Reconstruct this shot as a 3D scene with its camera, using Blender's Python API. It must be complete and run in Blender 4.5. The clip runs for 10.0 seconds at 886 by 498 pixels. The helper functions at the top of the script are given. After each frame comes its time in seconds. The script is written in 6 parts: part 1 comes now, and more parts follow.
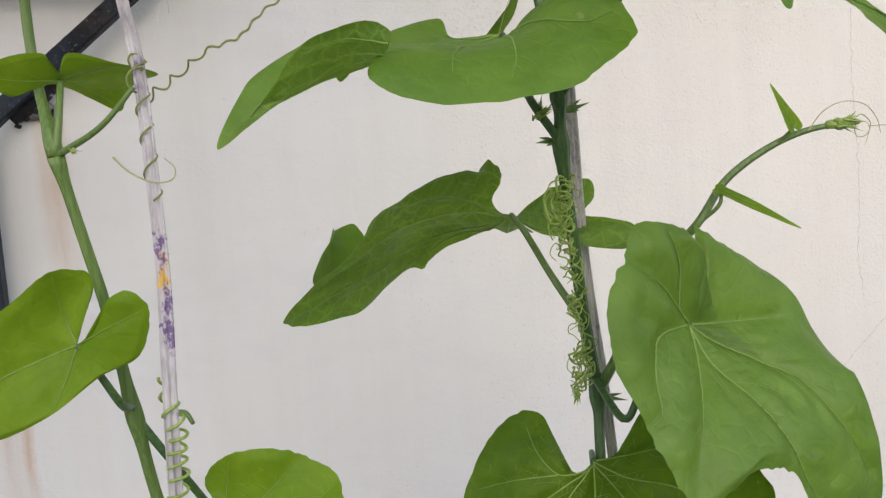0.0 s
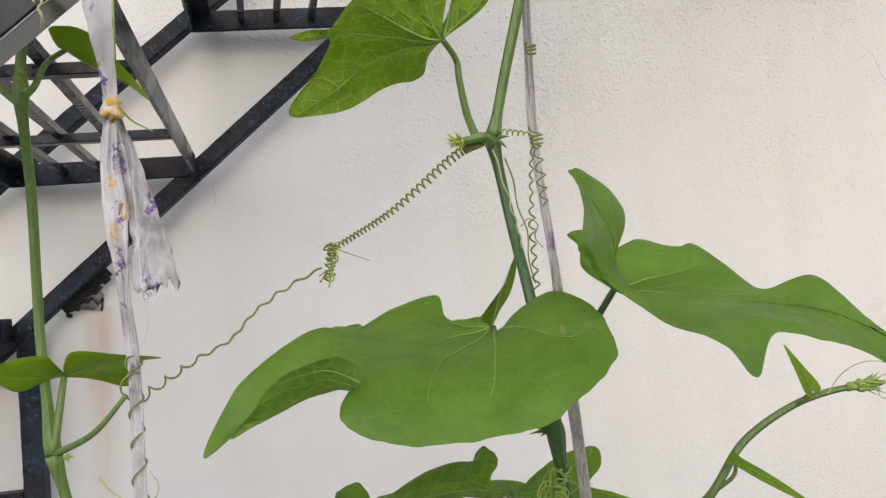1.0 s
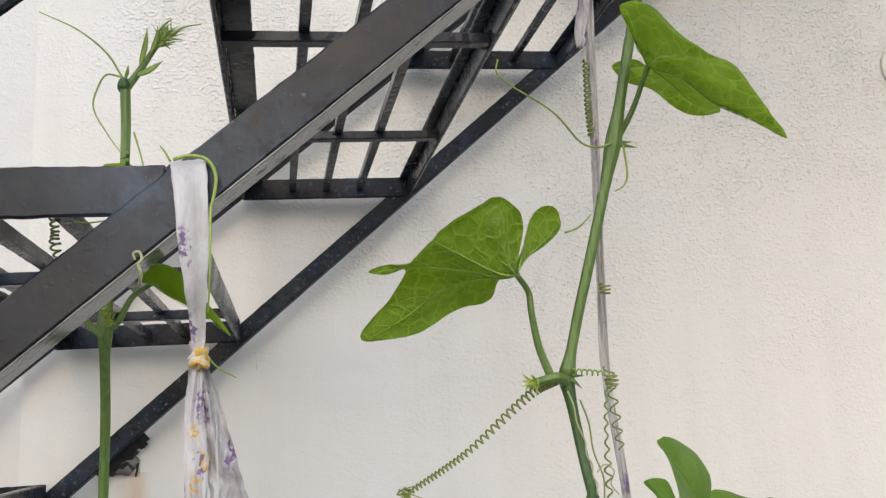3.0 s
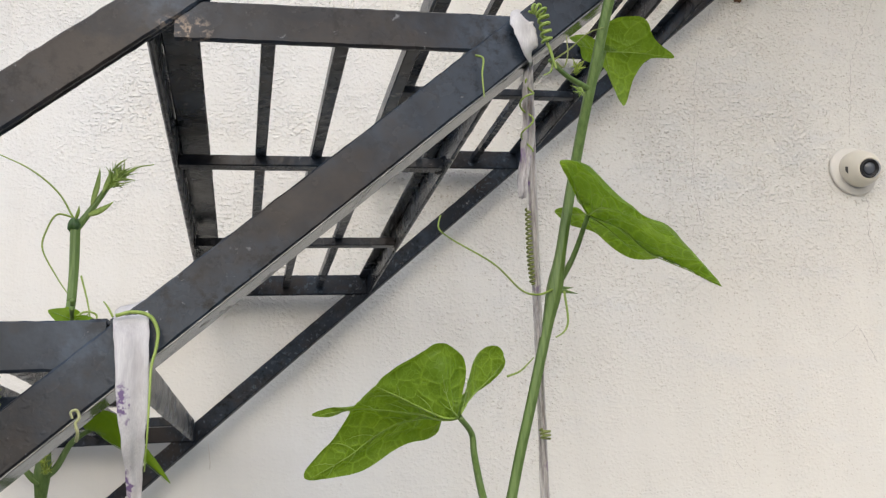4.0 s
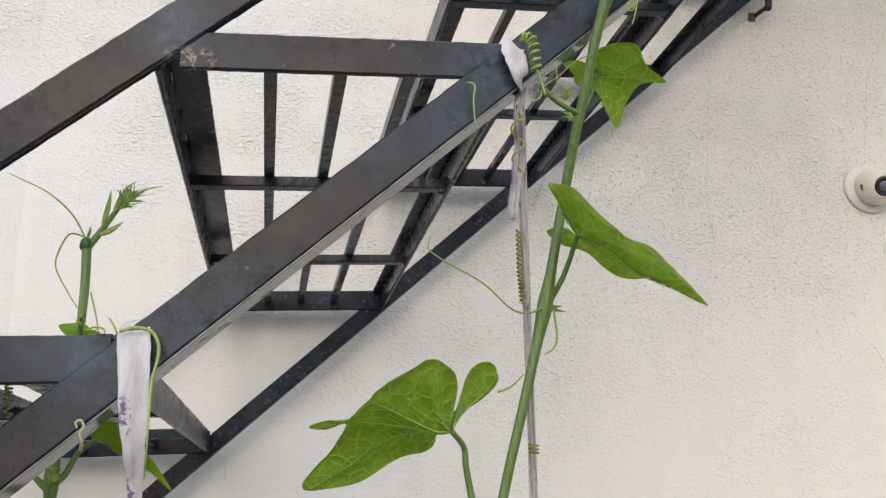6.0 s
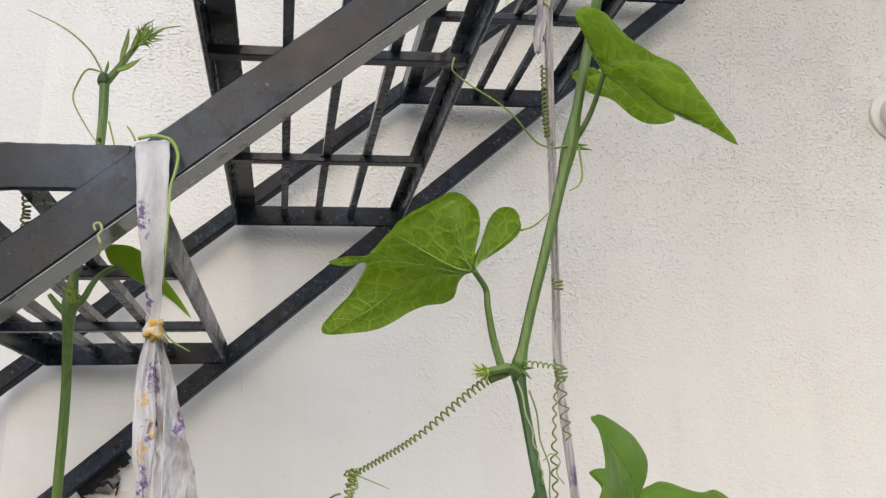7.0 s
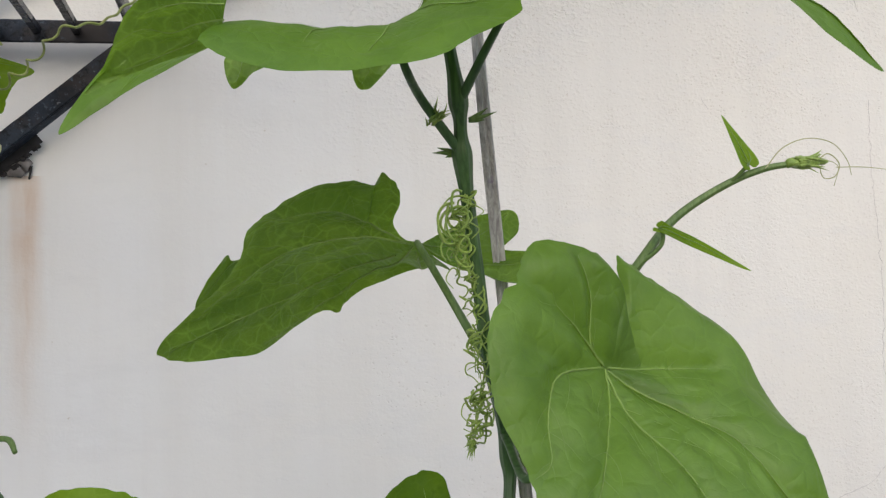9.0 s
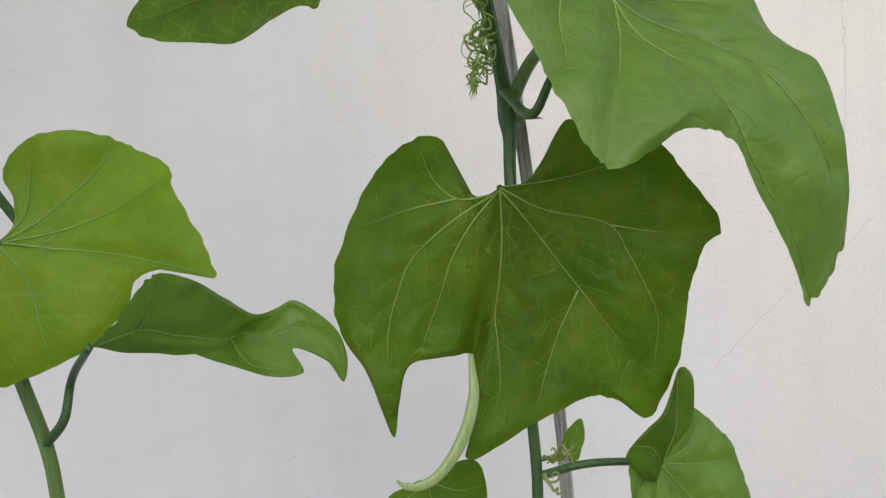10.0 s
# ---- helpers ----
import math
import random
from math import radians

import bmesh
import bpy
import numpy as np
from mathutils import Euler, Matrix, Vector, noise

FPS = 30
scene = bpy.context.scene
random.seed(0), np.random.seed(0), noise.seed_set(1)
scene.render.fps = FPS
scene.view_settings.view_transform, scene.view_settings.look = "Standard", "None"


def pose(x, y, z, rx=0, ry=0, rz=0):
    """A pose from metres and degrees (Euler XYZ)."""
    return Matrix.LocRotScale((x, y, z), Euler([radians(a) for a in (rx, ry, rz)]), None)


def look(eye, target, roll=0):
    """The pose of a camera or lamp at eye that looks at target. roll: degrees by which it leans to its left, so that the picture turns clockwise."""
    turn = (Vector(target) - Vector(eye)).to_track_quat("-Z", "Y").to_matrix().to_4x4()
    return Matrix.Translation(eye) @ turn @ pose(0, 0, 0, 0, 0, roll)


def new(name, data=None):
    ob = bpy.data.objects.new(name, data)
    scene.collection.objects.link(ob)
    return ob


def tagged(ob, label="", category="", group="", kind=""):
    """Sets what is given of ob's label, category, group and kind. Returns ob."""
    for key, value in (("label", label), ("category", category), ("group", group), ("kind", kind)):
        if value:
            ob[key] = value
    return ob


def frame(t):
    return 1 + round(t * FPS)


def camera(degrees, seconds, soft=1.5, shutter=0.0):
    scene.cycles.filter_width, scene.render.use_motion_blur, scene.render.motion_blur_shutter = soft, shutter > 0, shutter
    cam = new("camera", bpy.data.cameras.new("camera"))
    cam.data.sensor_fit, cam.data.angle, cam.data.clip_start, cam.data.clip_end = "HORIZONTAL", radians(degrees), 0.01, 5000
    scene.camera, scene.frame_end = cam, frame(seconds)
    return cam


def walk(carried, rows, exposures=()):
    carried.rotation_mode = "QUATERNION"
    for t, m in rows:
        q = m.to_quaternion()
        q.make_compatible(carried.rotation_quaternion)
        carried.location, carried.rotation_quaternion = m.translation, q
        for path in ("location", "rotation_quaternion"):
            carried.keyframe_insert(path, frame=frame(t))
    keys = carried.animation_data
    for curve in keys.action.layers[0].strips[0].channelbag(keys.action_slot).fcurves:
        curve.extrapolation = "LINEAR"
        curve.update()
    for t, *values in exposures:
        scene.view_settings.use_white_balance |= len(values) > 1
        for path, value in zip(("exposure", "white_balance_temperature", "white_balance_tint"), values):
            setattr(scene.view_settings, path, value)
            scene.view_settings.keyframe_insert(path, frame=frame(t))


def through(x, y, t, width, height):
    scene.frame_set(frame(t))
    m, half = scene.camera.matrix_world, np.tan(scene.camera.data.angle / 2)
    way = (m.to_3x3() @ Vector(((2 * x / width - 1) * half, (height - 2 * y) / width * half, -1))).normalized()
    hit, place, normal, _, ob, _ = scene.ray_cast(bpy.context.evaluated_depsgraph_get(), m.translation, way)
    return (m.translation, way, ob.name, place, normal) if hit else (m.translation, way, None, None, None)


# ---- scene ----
cam = camera(55.4, 10.0, 1.3)
PATH = [
    (0, (-0.0506, 0.0810, 1.3772), (0.4115, 2.0235, 1.2625), -5.05),
    (0.5, (-0.0002, 0.0690, 1.4204), (0.3557, 2.0364, 1.4730), -5.32),
    (1, (0.0149, 0.0700, 1.5024), (0.3364, 2.0388, 1.6457), -5.15),
    (1.5, (0.0004, 0.0640, 1.5289), (0.3110, 2.0290, 1.7346), -4.67),
    (2, (-0.0165, 0.0720, 1.4793), (0.2837, 2.0303, 1.7534), -4.10),
    (2.5, (-0.0174, 0.0740, 1.5005), (0.2722, 2.0215, 1.8518), -3.84),
    (3, (-0.0217, 0.0620, 1.5904), (0.2749, 1.9945, 2.0115), -3.58),
    (4.3, (0.0068, 0.0180, 1.6559), (0.3964, 1.8854, 2.2569), -3.48),
    (4.5, (0.0131, 0.0060, 1.6683), (0.4140, 1.8628, 2.2941), -3.60),
    (5, (0.0177, -0.0150, 1.6850), (0.4321, 1.8270, 2.3447), -3.63),
    (5.5, (0.0175, -0.0030, 1.6619), (0.4006, 1.8464, 2.3198), -3.35),
    (5.7, (0.0232, -0.0080, 1.6583), (0.3584, 1.8632, 2.2796), -2.73),
    (6.8, (0.0020, 0.0570, 1.5549), (0.2793, 1.9525, 2.1294), -2.31),
    (7, (0.0152, 0.0500, 1.5365), (0.2858, 1.9519, 2.0927), -1.89),
    (7.5, (0.0453, 0.0650, 1.4743), (0.3195, 1.9816, 1.9758), -1.75),
    (8, (0.0622, 0.0800, 1.4214), (0.3539, 2.0105, 1.8549), -1.79),
    (8.5, (0.0549, 0.0970, 1.3668), (0.3887, 2.0446, 1.6758), -1.80),
    (9, (0.0650, 0.1330, 1.3065), (0.4334, 2.0914, 1.4764), -2.63),
    (9.5, (0.0447, 0.1520, 1.2422), (0.4908, 2.1016, 1.2306), -3.56),
    (10, (0.0318, 0.1680, 1.1621), (0.4993, 2.1094, 1.0509), -4.85),
]
walk(cam, [(t, look(eye, target, roll)) for t, eye, target, roll in PATH], [(0, 0.10, 6380, 12), (0.5, 0.07, 6385, 12), (1.0, 0.10, 6390, 12), (3.0, 0.11, 6420, 11), (4.5, 0.11, 6400, 10), (5.5, 0.08, 6400, 10), (7.5, 0.10, 6400, 11), (8.5, 0.06, 6330, 12), (9.5, 0.03, 6200, 10), (10, 0.04, 6220, 11)])

# ---------------------------------------------------------------- light
world = bpy.data.worlds.new("overcast_sky")
scene.world = world
world.use_nodes = True
wn = world.node_tree.nodes
sky = wn.new("ShaderNodeTexSky")
sky.sky_type, sky.sun_disc = "NISHITA", False
sky.sun_elevation, sky.sun_rotation = radians(31), radians(188)
sky.air_density, sky.dust_density, sky.ozone_density = 1.0, 2.5, 1.6
wn["Background"].inputs["Strength"].default_value = 0.14
world.node_tree.links.new(sky.outputs[0], wn["Background"].inputs["Color"])

sun_data = bpy.data.lights.new("sun", "SUN")
sun_data.energy, sun_data.angle, sun_data.color = 1.76, radians(150), (1.0, 0.99, 0.98)
sun = new("sun", sun_data)
sun.matrix_world = look((-0.4, -3.0, 1.82), (0.0, 0.0, 0.0))


# ---------------------------------------------------------------- node helpers
def shader(name):
    m = bpy.data.materials.new(name)
    m.use_nodes = True
    nt = m.node_tree
    return m, nt, nt.nodes["Principled BSDF"]


def tex_noise(nt, coord, scale, detail=4.0, rough=0.55):
    n = nt.nodes.new("ShaderNodeTexNoise")
    n.inputs["Scale"].default_value, n.inputs["Detail"].default_value = scale, detail
    n.inputs["Roughness"].default_value = rough
    nt.links.new(coord, n.inputs["Vector"])
    return n.outputs["Fac"]


def ramp(nt, fac, stops):
    r = nt.nodes.new("ShaderNodeValToRGB")
    while len(r.color_ramp.elements) < len(stops):
        r.color_ramp.elements.new(0.5)
    for el, (pos, col) in zip(r.color_ramp.elements, stops):
        el.position = pos
        el.color = (*col, 1) if len(col) == 3 else col
    nt.links.new(fac, r.inputs["Fac"])
    return r.outputs["Color"]


def grey(v):
    return (v, v, v)


def mix(nt, fac, a, b, mode="MIX"):
    n = nt.nodes.new("ShaderNodeMix")
    n.data_type, n.blend_type = "RGBA", mode
    for sock, val in ((n.inputs["Factor"], fac), (n.inputs["A"], a), (n.inputs["B"], b)):
        if isinstance(val, bpy.types.NodeSocket):
            nt.links.new(val, sock)
        elif isinstance(val, (int, float)):
            sock.default_value = val
        else:
            sock.default_value = (*val, 1)
    return n.outputs["Result"]


def calc(nt, op, a, b=0.0):
    n = nt.nodes.new("ShaderNodeMath")
    n.operation = op
    for sock, val in zip(n.inputs, (a, b)):
        if isinstance(val, bpy.types.NodeSocket):
            nt.links.new(val, sock)
        else:
            sock.default_value = val
    return n.outputs[0]


def bump(nt, bsdf, height, strength, distance):
    b = nt.nodes.new("ShaderNodeBump")
    b.inputs["Strength"].default_value, b.inputs["Distance"].default_value = strength, distance
    nt.links.new(height, b.inputs["Height"])
    nt.links.new(b.outputs["Normal"], bsdf.inputs["Normal"])


def world_coord(nt):
    return nt.nodes.new("ShaderNodeNewGeometry").outputs["Position"]


def object_coord(nt):
    return nt.nodes.new("ShaderNodeTexCoord").outputs["Object"]


def streched(nt, coord, scale):
    n = nt.nodes.new("ShaderNodeMapping")
    n.inputs["Scale"].default_value = scale
    nt.links.new(coord, n.inputs["Vector"])
    return n.outputs["Vector"]


def bent_coord(nt, coord, scale=90.0, amount=0.004):
    """The coordinate, warped a little so that cells lose their even shape."""
    warp = nt.nodes.new("ShaderNodeTexNoise")
    warp.inputs["Scale"].default_value = scale
    nt.links.new(coord, warp.inputs["Vector"])
    bent = nt.nodes.new("ShaderNodeMix")
    bent.data_type, bent.blend_type = "RGBA", "LINEAR_LIGHT"
    bent.inputs["Factor"].default_value = amount
    nt.links.new(coord, bent.inputs["A"])
    nt.links.new(warp.outputs["Color"], bent.inputs["B"])
    return bent.outputs["Result"]


# ---------------------------------------------------------------- materials
def axes(nt, coord):
    n = nt.nodes.new("ShaderNodeSeparateXYZ")
    nt.links.new(coord, n.inputs[0])
    return n.outputs


def near(nt, coord, place, reach):
    """One at a place, falling to nothing at its reach."""
    n = nt.nodes.new("ShaderNodeVectorMath")
    n.operation = "DISTANCE"
    n.inputs[1].default_value = place
    nt.links.new(coord, n.inputs[0])
    return calc(nt, "MAXIMUM", calc(nt, "SUBTRACT", 1.0, calc(nt, "DIVIDE", n.outputs["Value"], reach)), 0.0)


def make_plaster(name, tone, warm_tone, rust=()):
    """Sprayed rough plaster: short ridges and open pits, a painted cool-to-warm light cast, with run marks and rust
    below the iron.
    """
    m, nt, bsdf = shader(name)
    p = world_coord(nt)
    x, _, z = axes(nt, p)
    broad = tex_noise(nt, p, 2.2, 5)
    # cool-to-warm light across the wall, put into its tone and broken by noise
    warm_cast = calc(nt, "ADD", calc(nt, "MULTIPLY", calc(nt, "ADD", x, 0.55), 0.55), calc(nt, "MULTIPLY", calc(nt, "SUBTRACT", tex_noise(nt, p, 1.7, 4), 0.5), 1.5))
    warm_cast = calc(nt, "ADD", warm_cast, calc(nt, "MULTIPLY", calc(nt, "SUBTRACT", z, 1.9), 0.10))
    col = mix(nt, ramp(nt, warm_cast, [(0.0, grey(0.0)), (1.0, grey(1.0))]), tone, warm_tone)
    col = mix(nt, ramp(nt, broad, [(0.35, grey(0.35)), (0.65, grey(0.0))]), col, tuple(c * k for c, k in zip(warm_tone, (0.93, 0.90, 0.85))))
    drip = tex_noise(nt, streched(nt, p, (14.0, 14.0, 0.9)), 1.0, 5, 0.6)
    col = mix(nt, ramp(nt, drip, [(0.46, grey(0.0)), (0.72, grey(0.40))]), col, tuple(c * k for c, k in zip(tone, (0.90, 0.87, 0.82))))
    if rust:
        sway = calc(nt, "MULTIPLY", calc(nt, "SUBTRACT", tex_noise(nt, streched(nt, p, (1.0, 1.0, 9.0)), 1.0, 3), 0.5), 0.03)
        for x0, top, wide, strong in rust:
            off = calc(nt, "ABSOLUTE", calc(nt, "SUBTRACT", calc(nt, "ADD", x, sway), x0))
            band = calc(nt, "SUBTRACT", 1.0, calc(nt, "DIVIDE", off, wide))
            drop = calc(nt, "SUBTRACT", 1.0, calc(nt, "DIVIDE", calc(nt, "SUBTRACT", top, z), 0.42))
            under = calc(nt, "LESS_THAN", z, top)
            amount = calc(nt, "MULTIPLY", calc(nt, "MULTIPLY", calc(nt, "MAXIMUM", band, 0.0), calc(nt, "MAXIMUM", drop, 0.0)), under)
            amount = calc(nt, "MULTIPLY", amount, calc(nt, "MULTIPLY", tex_noise(nt, streched(nt, p, (60.0, 60.0, 8.0)), 1.0, 4), 2.0 * strong))
            col = mix(nt, calc(nt, "MINIMUM", amount, 0.85), col, (0.50, 0.27, 0.10))
    # rough above, rubbed smooth by hand lower down
    rise = calc(nt, "ADD", calc(nt, "MULTIPLY", calc(nt, "SUBTRACT", z, 1.72), 0.8), calc(nt, "MULTIPLY", tex_noise(nt, p, 3.2, 4), 0.75))
    area = ramp(nt, rise, [(0.30, grey(0.24)), (0.80, grey(1.0))])
    flat = streched(nt, p, (1.0, 1.0, 1.3))
    ridge = ramp(nt, tex_noise(nt, flat, 128.0, 2, 0.5), [(0.47, grey(0.0)), (0.70, grey(1.0))])
    fine = tex_noise(nt, p, 230.0, 3, 0.6)
    sway = tex_noise(nt, streched(nt, p, (1.0, 1.0, 1.5)), 26.0, 3)
    cluster = ramp(nt, tex_noise(nt, p, 10.0, 4), [(0.36, grey(0.25)), (0.62, grey(1.0))])
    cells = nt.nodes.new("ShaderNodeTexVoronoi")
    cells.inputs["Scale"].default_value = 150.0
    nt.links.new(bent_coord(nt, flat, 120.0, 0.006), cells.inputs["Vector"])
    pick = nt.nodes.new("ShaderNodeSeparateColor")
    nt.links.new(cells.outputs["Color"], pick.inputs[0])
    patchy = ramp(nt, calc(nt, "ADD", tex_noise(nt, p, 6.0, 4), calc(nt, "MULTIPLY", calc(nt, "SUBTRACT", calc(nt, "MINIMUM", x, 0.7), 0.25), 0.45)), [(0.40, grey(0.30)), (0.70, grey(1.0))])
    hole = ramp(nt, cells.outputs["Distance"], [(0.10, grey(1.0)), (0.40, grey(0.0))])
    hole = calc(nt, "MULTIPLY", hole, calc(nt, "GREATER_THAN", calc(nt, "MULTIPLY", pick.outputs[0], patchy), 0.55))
    # pits browned: their shade is put into the colour, along with a dirt tint
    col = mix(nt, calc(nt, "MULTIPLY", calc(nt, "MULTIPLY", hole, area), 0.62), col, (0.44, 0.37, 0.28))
    smear = ramp(nt, tex_noise(nt, streched(nt, p, (5.0, 5.0, 13.0)), 1.0, 7, 0.68), [(0.52, grey(0.0)), (0.60, grey(0.22)), (0.72, grey(0.42))])
    col = mix(nt, smear, col, tuple(c * k for c, k in zip(tone, (0.90, 0.895, 0.89))))
    specks = ramp(nt, tex_noise(nt, p, 62.0, 2), [(0.735, grey(0.0)), (0.78, grey(0.6))])
    col = mix(nt, specks, col, (0.50, 0.44, 0.36))
    nt.links.new(col, bsdf.inputs["Base Color"])
    bsdf.inputs["Roughness"].default_value = 0.88
    calm = calc(nt, "ADD", calc(nt, "ADD", x, calc(nt, "MULTIPLY", tex_noise(nt, p, 2.5, 3), 0.5)), calc(nt, "MULTIPLY", calc(nt, "SUBTRACT", z, 1.9), 0.8))
    calm = ramp(nt, calc(nt, "ADD", calm, 0.05), [(0.0, grey(0.25)), (0.40, grey(1.0))])
    height = calc(nt, "ADD", calc(nt, "MULTIPLY", calc(nt, "MULTIPLY", calc(nt, "MULTIPLY", ridge, cluster), calm), 0.95), calc(nt, "MULTIPLY", fine, 0.40))
    height = calc(nt, "SUBTRACT", height, calc(nt, "MULTIPLY", hole, 0.65))
    height = calc(nt, "ADD", calc(nt, "MULTIPLY", height, area), calc(nt, "MULTIPLY", sway, 0.35))
    bump(nt, bsdf, height, 0.9, 0.0034)
    return m


WELDS = [(0.160, 0.592, 1.985), (-0.128, 0.592, 1.748), (0.448, 0.592, 2.222), (-0.085, 0.592, 2.005)]


def make_black_paint():
    """Black enamel with a blue cast over brush marks: brown bloom, sparse pale chips, blisters, bare metal at one joint."""
    m, nt, bsdf = shader("black_paint")
    p = world_coord(nt)
    col = ramp(nt, tex_noise(nt, p, 7.0, 4), [(0.3, (0.0115, 0.0135, 0.0180)), (0.7, (0.0200, 0.0240, 0.0320))])
    bloom = ramp(nt, tex_noise(nt, p, 11.0, 5, 0.6), [(0.45, grey(0.0)), (0.64, grey(0.85))])
    col = mix(nt, bloom, col, (0.034, 0.047, 0.066))
    brown = ramp(nt, tex_noise(nt, streched(nt, p, (1.0, 1.0, 1.3)), 8.5, 6, 0.66), [(0.50, grey(0.0)), (0.64, grey(0.8))])
    col = mix(nt, brown, col, (0.034, 0.0285, 0.0250))
    for place in WELDS:
        smear = calc(nt, "MULTIPLY", near(nt, p, place, 0.042), ramp(nt, tex_noise(nt, p, 60.0, 5, 0.7), [(0.35, grey(0.2)), (0.65, grey(1.0))]))
        col = mix(nt, calc(nt, "MINIMUM", calc(nt, "MULTIPLY", smear, 1.3), 0.9), col, (0.055, 0.075, 0.105))
    grime = ramp(nt, tex_noise(nt, p, 85.0, 6, 0.75), [(0.50, grey(0.0)), (0.62, grey(0.8))])
    grime = calc(nt, "MULTIPLY", grime, ramp(nt, tex_noise(nt, p, 14.0, 4), [(0.44, grey(0.0)), (0.60, grey(1.0))]))
    col = mix(nt, grime, col, (0.0055, 0.0060, 0.0072))
    chips = ramp(nt, tex_noise(nt, p, 105.0, 4, 0.65), [(0.655, grey(0.0)), (0.70, grey(1.0))])
    chips = calc(nt, "MULTIPLY", chips, ramp(nt, tex_noise(nt, p, 9.0, 3), [(0.46, grey(0.0)), (0.60, grey(1.0))]))
    col = mix(nt, calc(nt, "MULTIPLY", chips, 0.55), col, (0.30, 0.31, 0.32))
    streak = ramp(nt, tex_noise(nt, streched(nt, p, (1.0, 0.2, 1.0)), 48.0, 5, 0.7), [(0.54, grey(0.0)), (0.70, grey(0.5))])
    col = mix(nt, streak, col, (0.034, 0.031, 0.030))
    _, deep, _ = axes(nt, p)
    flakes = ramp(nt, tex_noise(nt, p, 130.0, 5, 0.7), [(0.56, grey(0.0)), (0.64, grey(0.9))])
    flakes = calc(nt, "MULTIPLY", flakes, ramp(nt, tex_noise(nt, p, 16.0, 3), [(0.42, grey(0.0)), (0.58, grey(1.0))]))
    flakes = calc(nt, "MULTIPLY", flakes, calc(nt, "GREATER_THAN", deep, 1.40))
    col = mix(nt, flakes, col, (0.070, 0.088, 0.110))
    bare = calc(nt, "MULTIPLY", near(nt, streched(nt, p, (0.55, 0.25, 1.0)), (-0.0400, 0.148, 1.9790), 0.0130), 1.6)
    bare = calc(nt, "MULTIPLY", calc(nt, "MINIMUM", bare, 1.0), ramp(nt, tex_noise(nt, p, 190.0, 5, 0.75), [(0.50, grey(0.0)), (0.60, grey(1.0))]))
    col = mix(nt, bare, col, (0.36, 0.29, 0.23))
    nt.links.new(col, bsdf.inputs["Base Color"])
    rough = ramp(nt, tex_noise(nt, p, 26.0, 5), [(0.3, grey(0.16)), (0.7, grey(0.34))])
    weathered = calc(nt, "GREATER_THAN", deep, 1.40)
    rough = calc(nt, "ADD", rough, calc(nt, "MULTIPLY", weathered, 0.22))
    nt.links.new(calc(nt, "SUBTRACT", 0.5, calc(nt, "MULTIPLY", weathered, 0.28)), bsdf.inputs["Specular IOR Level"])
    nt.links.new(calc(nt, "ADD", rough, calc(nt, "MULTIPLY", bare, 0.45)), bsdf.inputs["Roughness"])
    bsdf.inputs["IOR"].default_value = 1.28
    blister = calc(nt, "MULTIPLY", ramp(nt, tex_noise(nt, p, 150.0, 1), [(0.62, grey(0.0)), (0.85, grey(1.0))]), ramp(nt, tex_noise(nt, p, 13.0, 3), [(0.48, grey(0.0)), (0.60, grey(1.0))]))
    height = calc(nt, "ADD", calc(nt, "MULTIPLY", tex_noise(nt, p, 38.0, 4, 0.55), 0.9), calc(nt, "MULTIPLY", tex_noise(nt, p, 210.0, 3), 0.16))
    height = calc(nt, "ADD", height, calc(nt, "MULTIPLY", blister, 0.35))
    height = calc(nt, "SUBTRACT", height, calc(nt, "ADD", calc(nt, "MULTIPLY", chips, 0.3), calc(nt, "MULTIPLY", flakes, 0.35)))
    bump(nt, bsdf, height, 0.42, 0.0017)
    return m


def make_grimy_gloss():
    """Smooth paint, so glossy that it mirrors the wall at a low angle, with dull grime."""
    m, nt, bsdf = shader("grimy_gloss")
    p = world_coord(nt)
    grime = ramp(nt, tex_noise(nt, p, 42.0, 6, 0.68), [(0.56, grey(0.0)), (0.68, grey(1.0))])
    # part of the wall's pale reflection is put into the clean grey
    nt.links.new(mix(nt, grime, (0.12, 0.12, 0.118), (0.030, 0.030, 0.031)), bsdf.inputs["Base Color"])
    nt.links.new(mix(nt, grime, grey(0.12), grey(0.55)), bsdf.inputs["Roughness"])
    bsdf.inputs["IOR"].default_value = 1.75
    bump(nt, bsdf, tex_noise(nt, p, 70.0, 4), 0.25, 0.0008)
    return m


def make_plain(name, colour, rough=0.5, vary=0.1, scale=40.0, relief=0.2):
    m, nt, bsdf = shader(name)
    p = object_coord(nt)
    col = ramp(nt, tex_noise(nt, p, scale, 4), [(0.3, tuple(c * (1 - vary) for c in colour)), (0.7, tuple(min(1, c * (1 + vary)) for c in colour))])
    nt.links.new(col, bsdf.inputs["Base Color"])
    bsdf.inputs["Roughness"].default_value = rough
    bump(nt, bsdf, tex_noise(nt, p, scale * 6, 4), relief, 0.0005)
    return m


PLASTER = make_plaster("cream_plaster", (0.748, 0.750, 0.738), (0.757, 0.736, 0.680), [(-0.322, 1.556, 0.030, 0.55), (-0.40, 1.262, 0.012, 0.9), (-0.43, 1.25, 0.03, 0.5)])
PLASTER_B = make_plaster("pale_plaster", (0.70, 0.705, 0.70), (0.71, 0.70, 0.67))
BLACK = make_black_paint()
CEMENT = make_plain("grey_cement", (0.47, 0.48, 0.49), 0.9, 0.15, 3.0)
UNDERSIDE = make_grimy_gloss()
CONCRETE = make_plain("concrete", (0.23, 0.23, 0.23), 0.85, 0.2, 4.0)
OFF_WHITE = make_plain("off_white_plastic", (0.70, 0.67, 0.61), 0.4, 0.03)
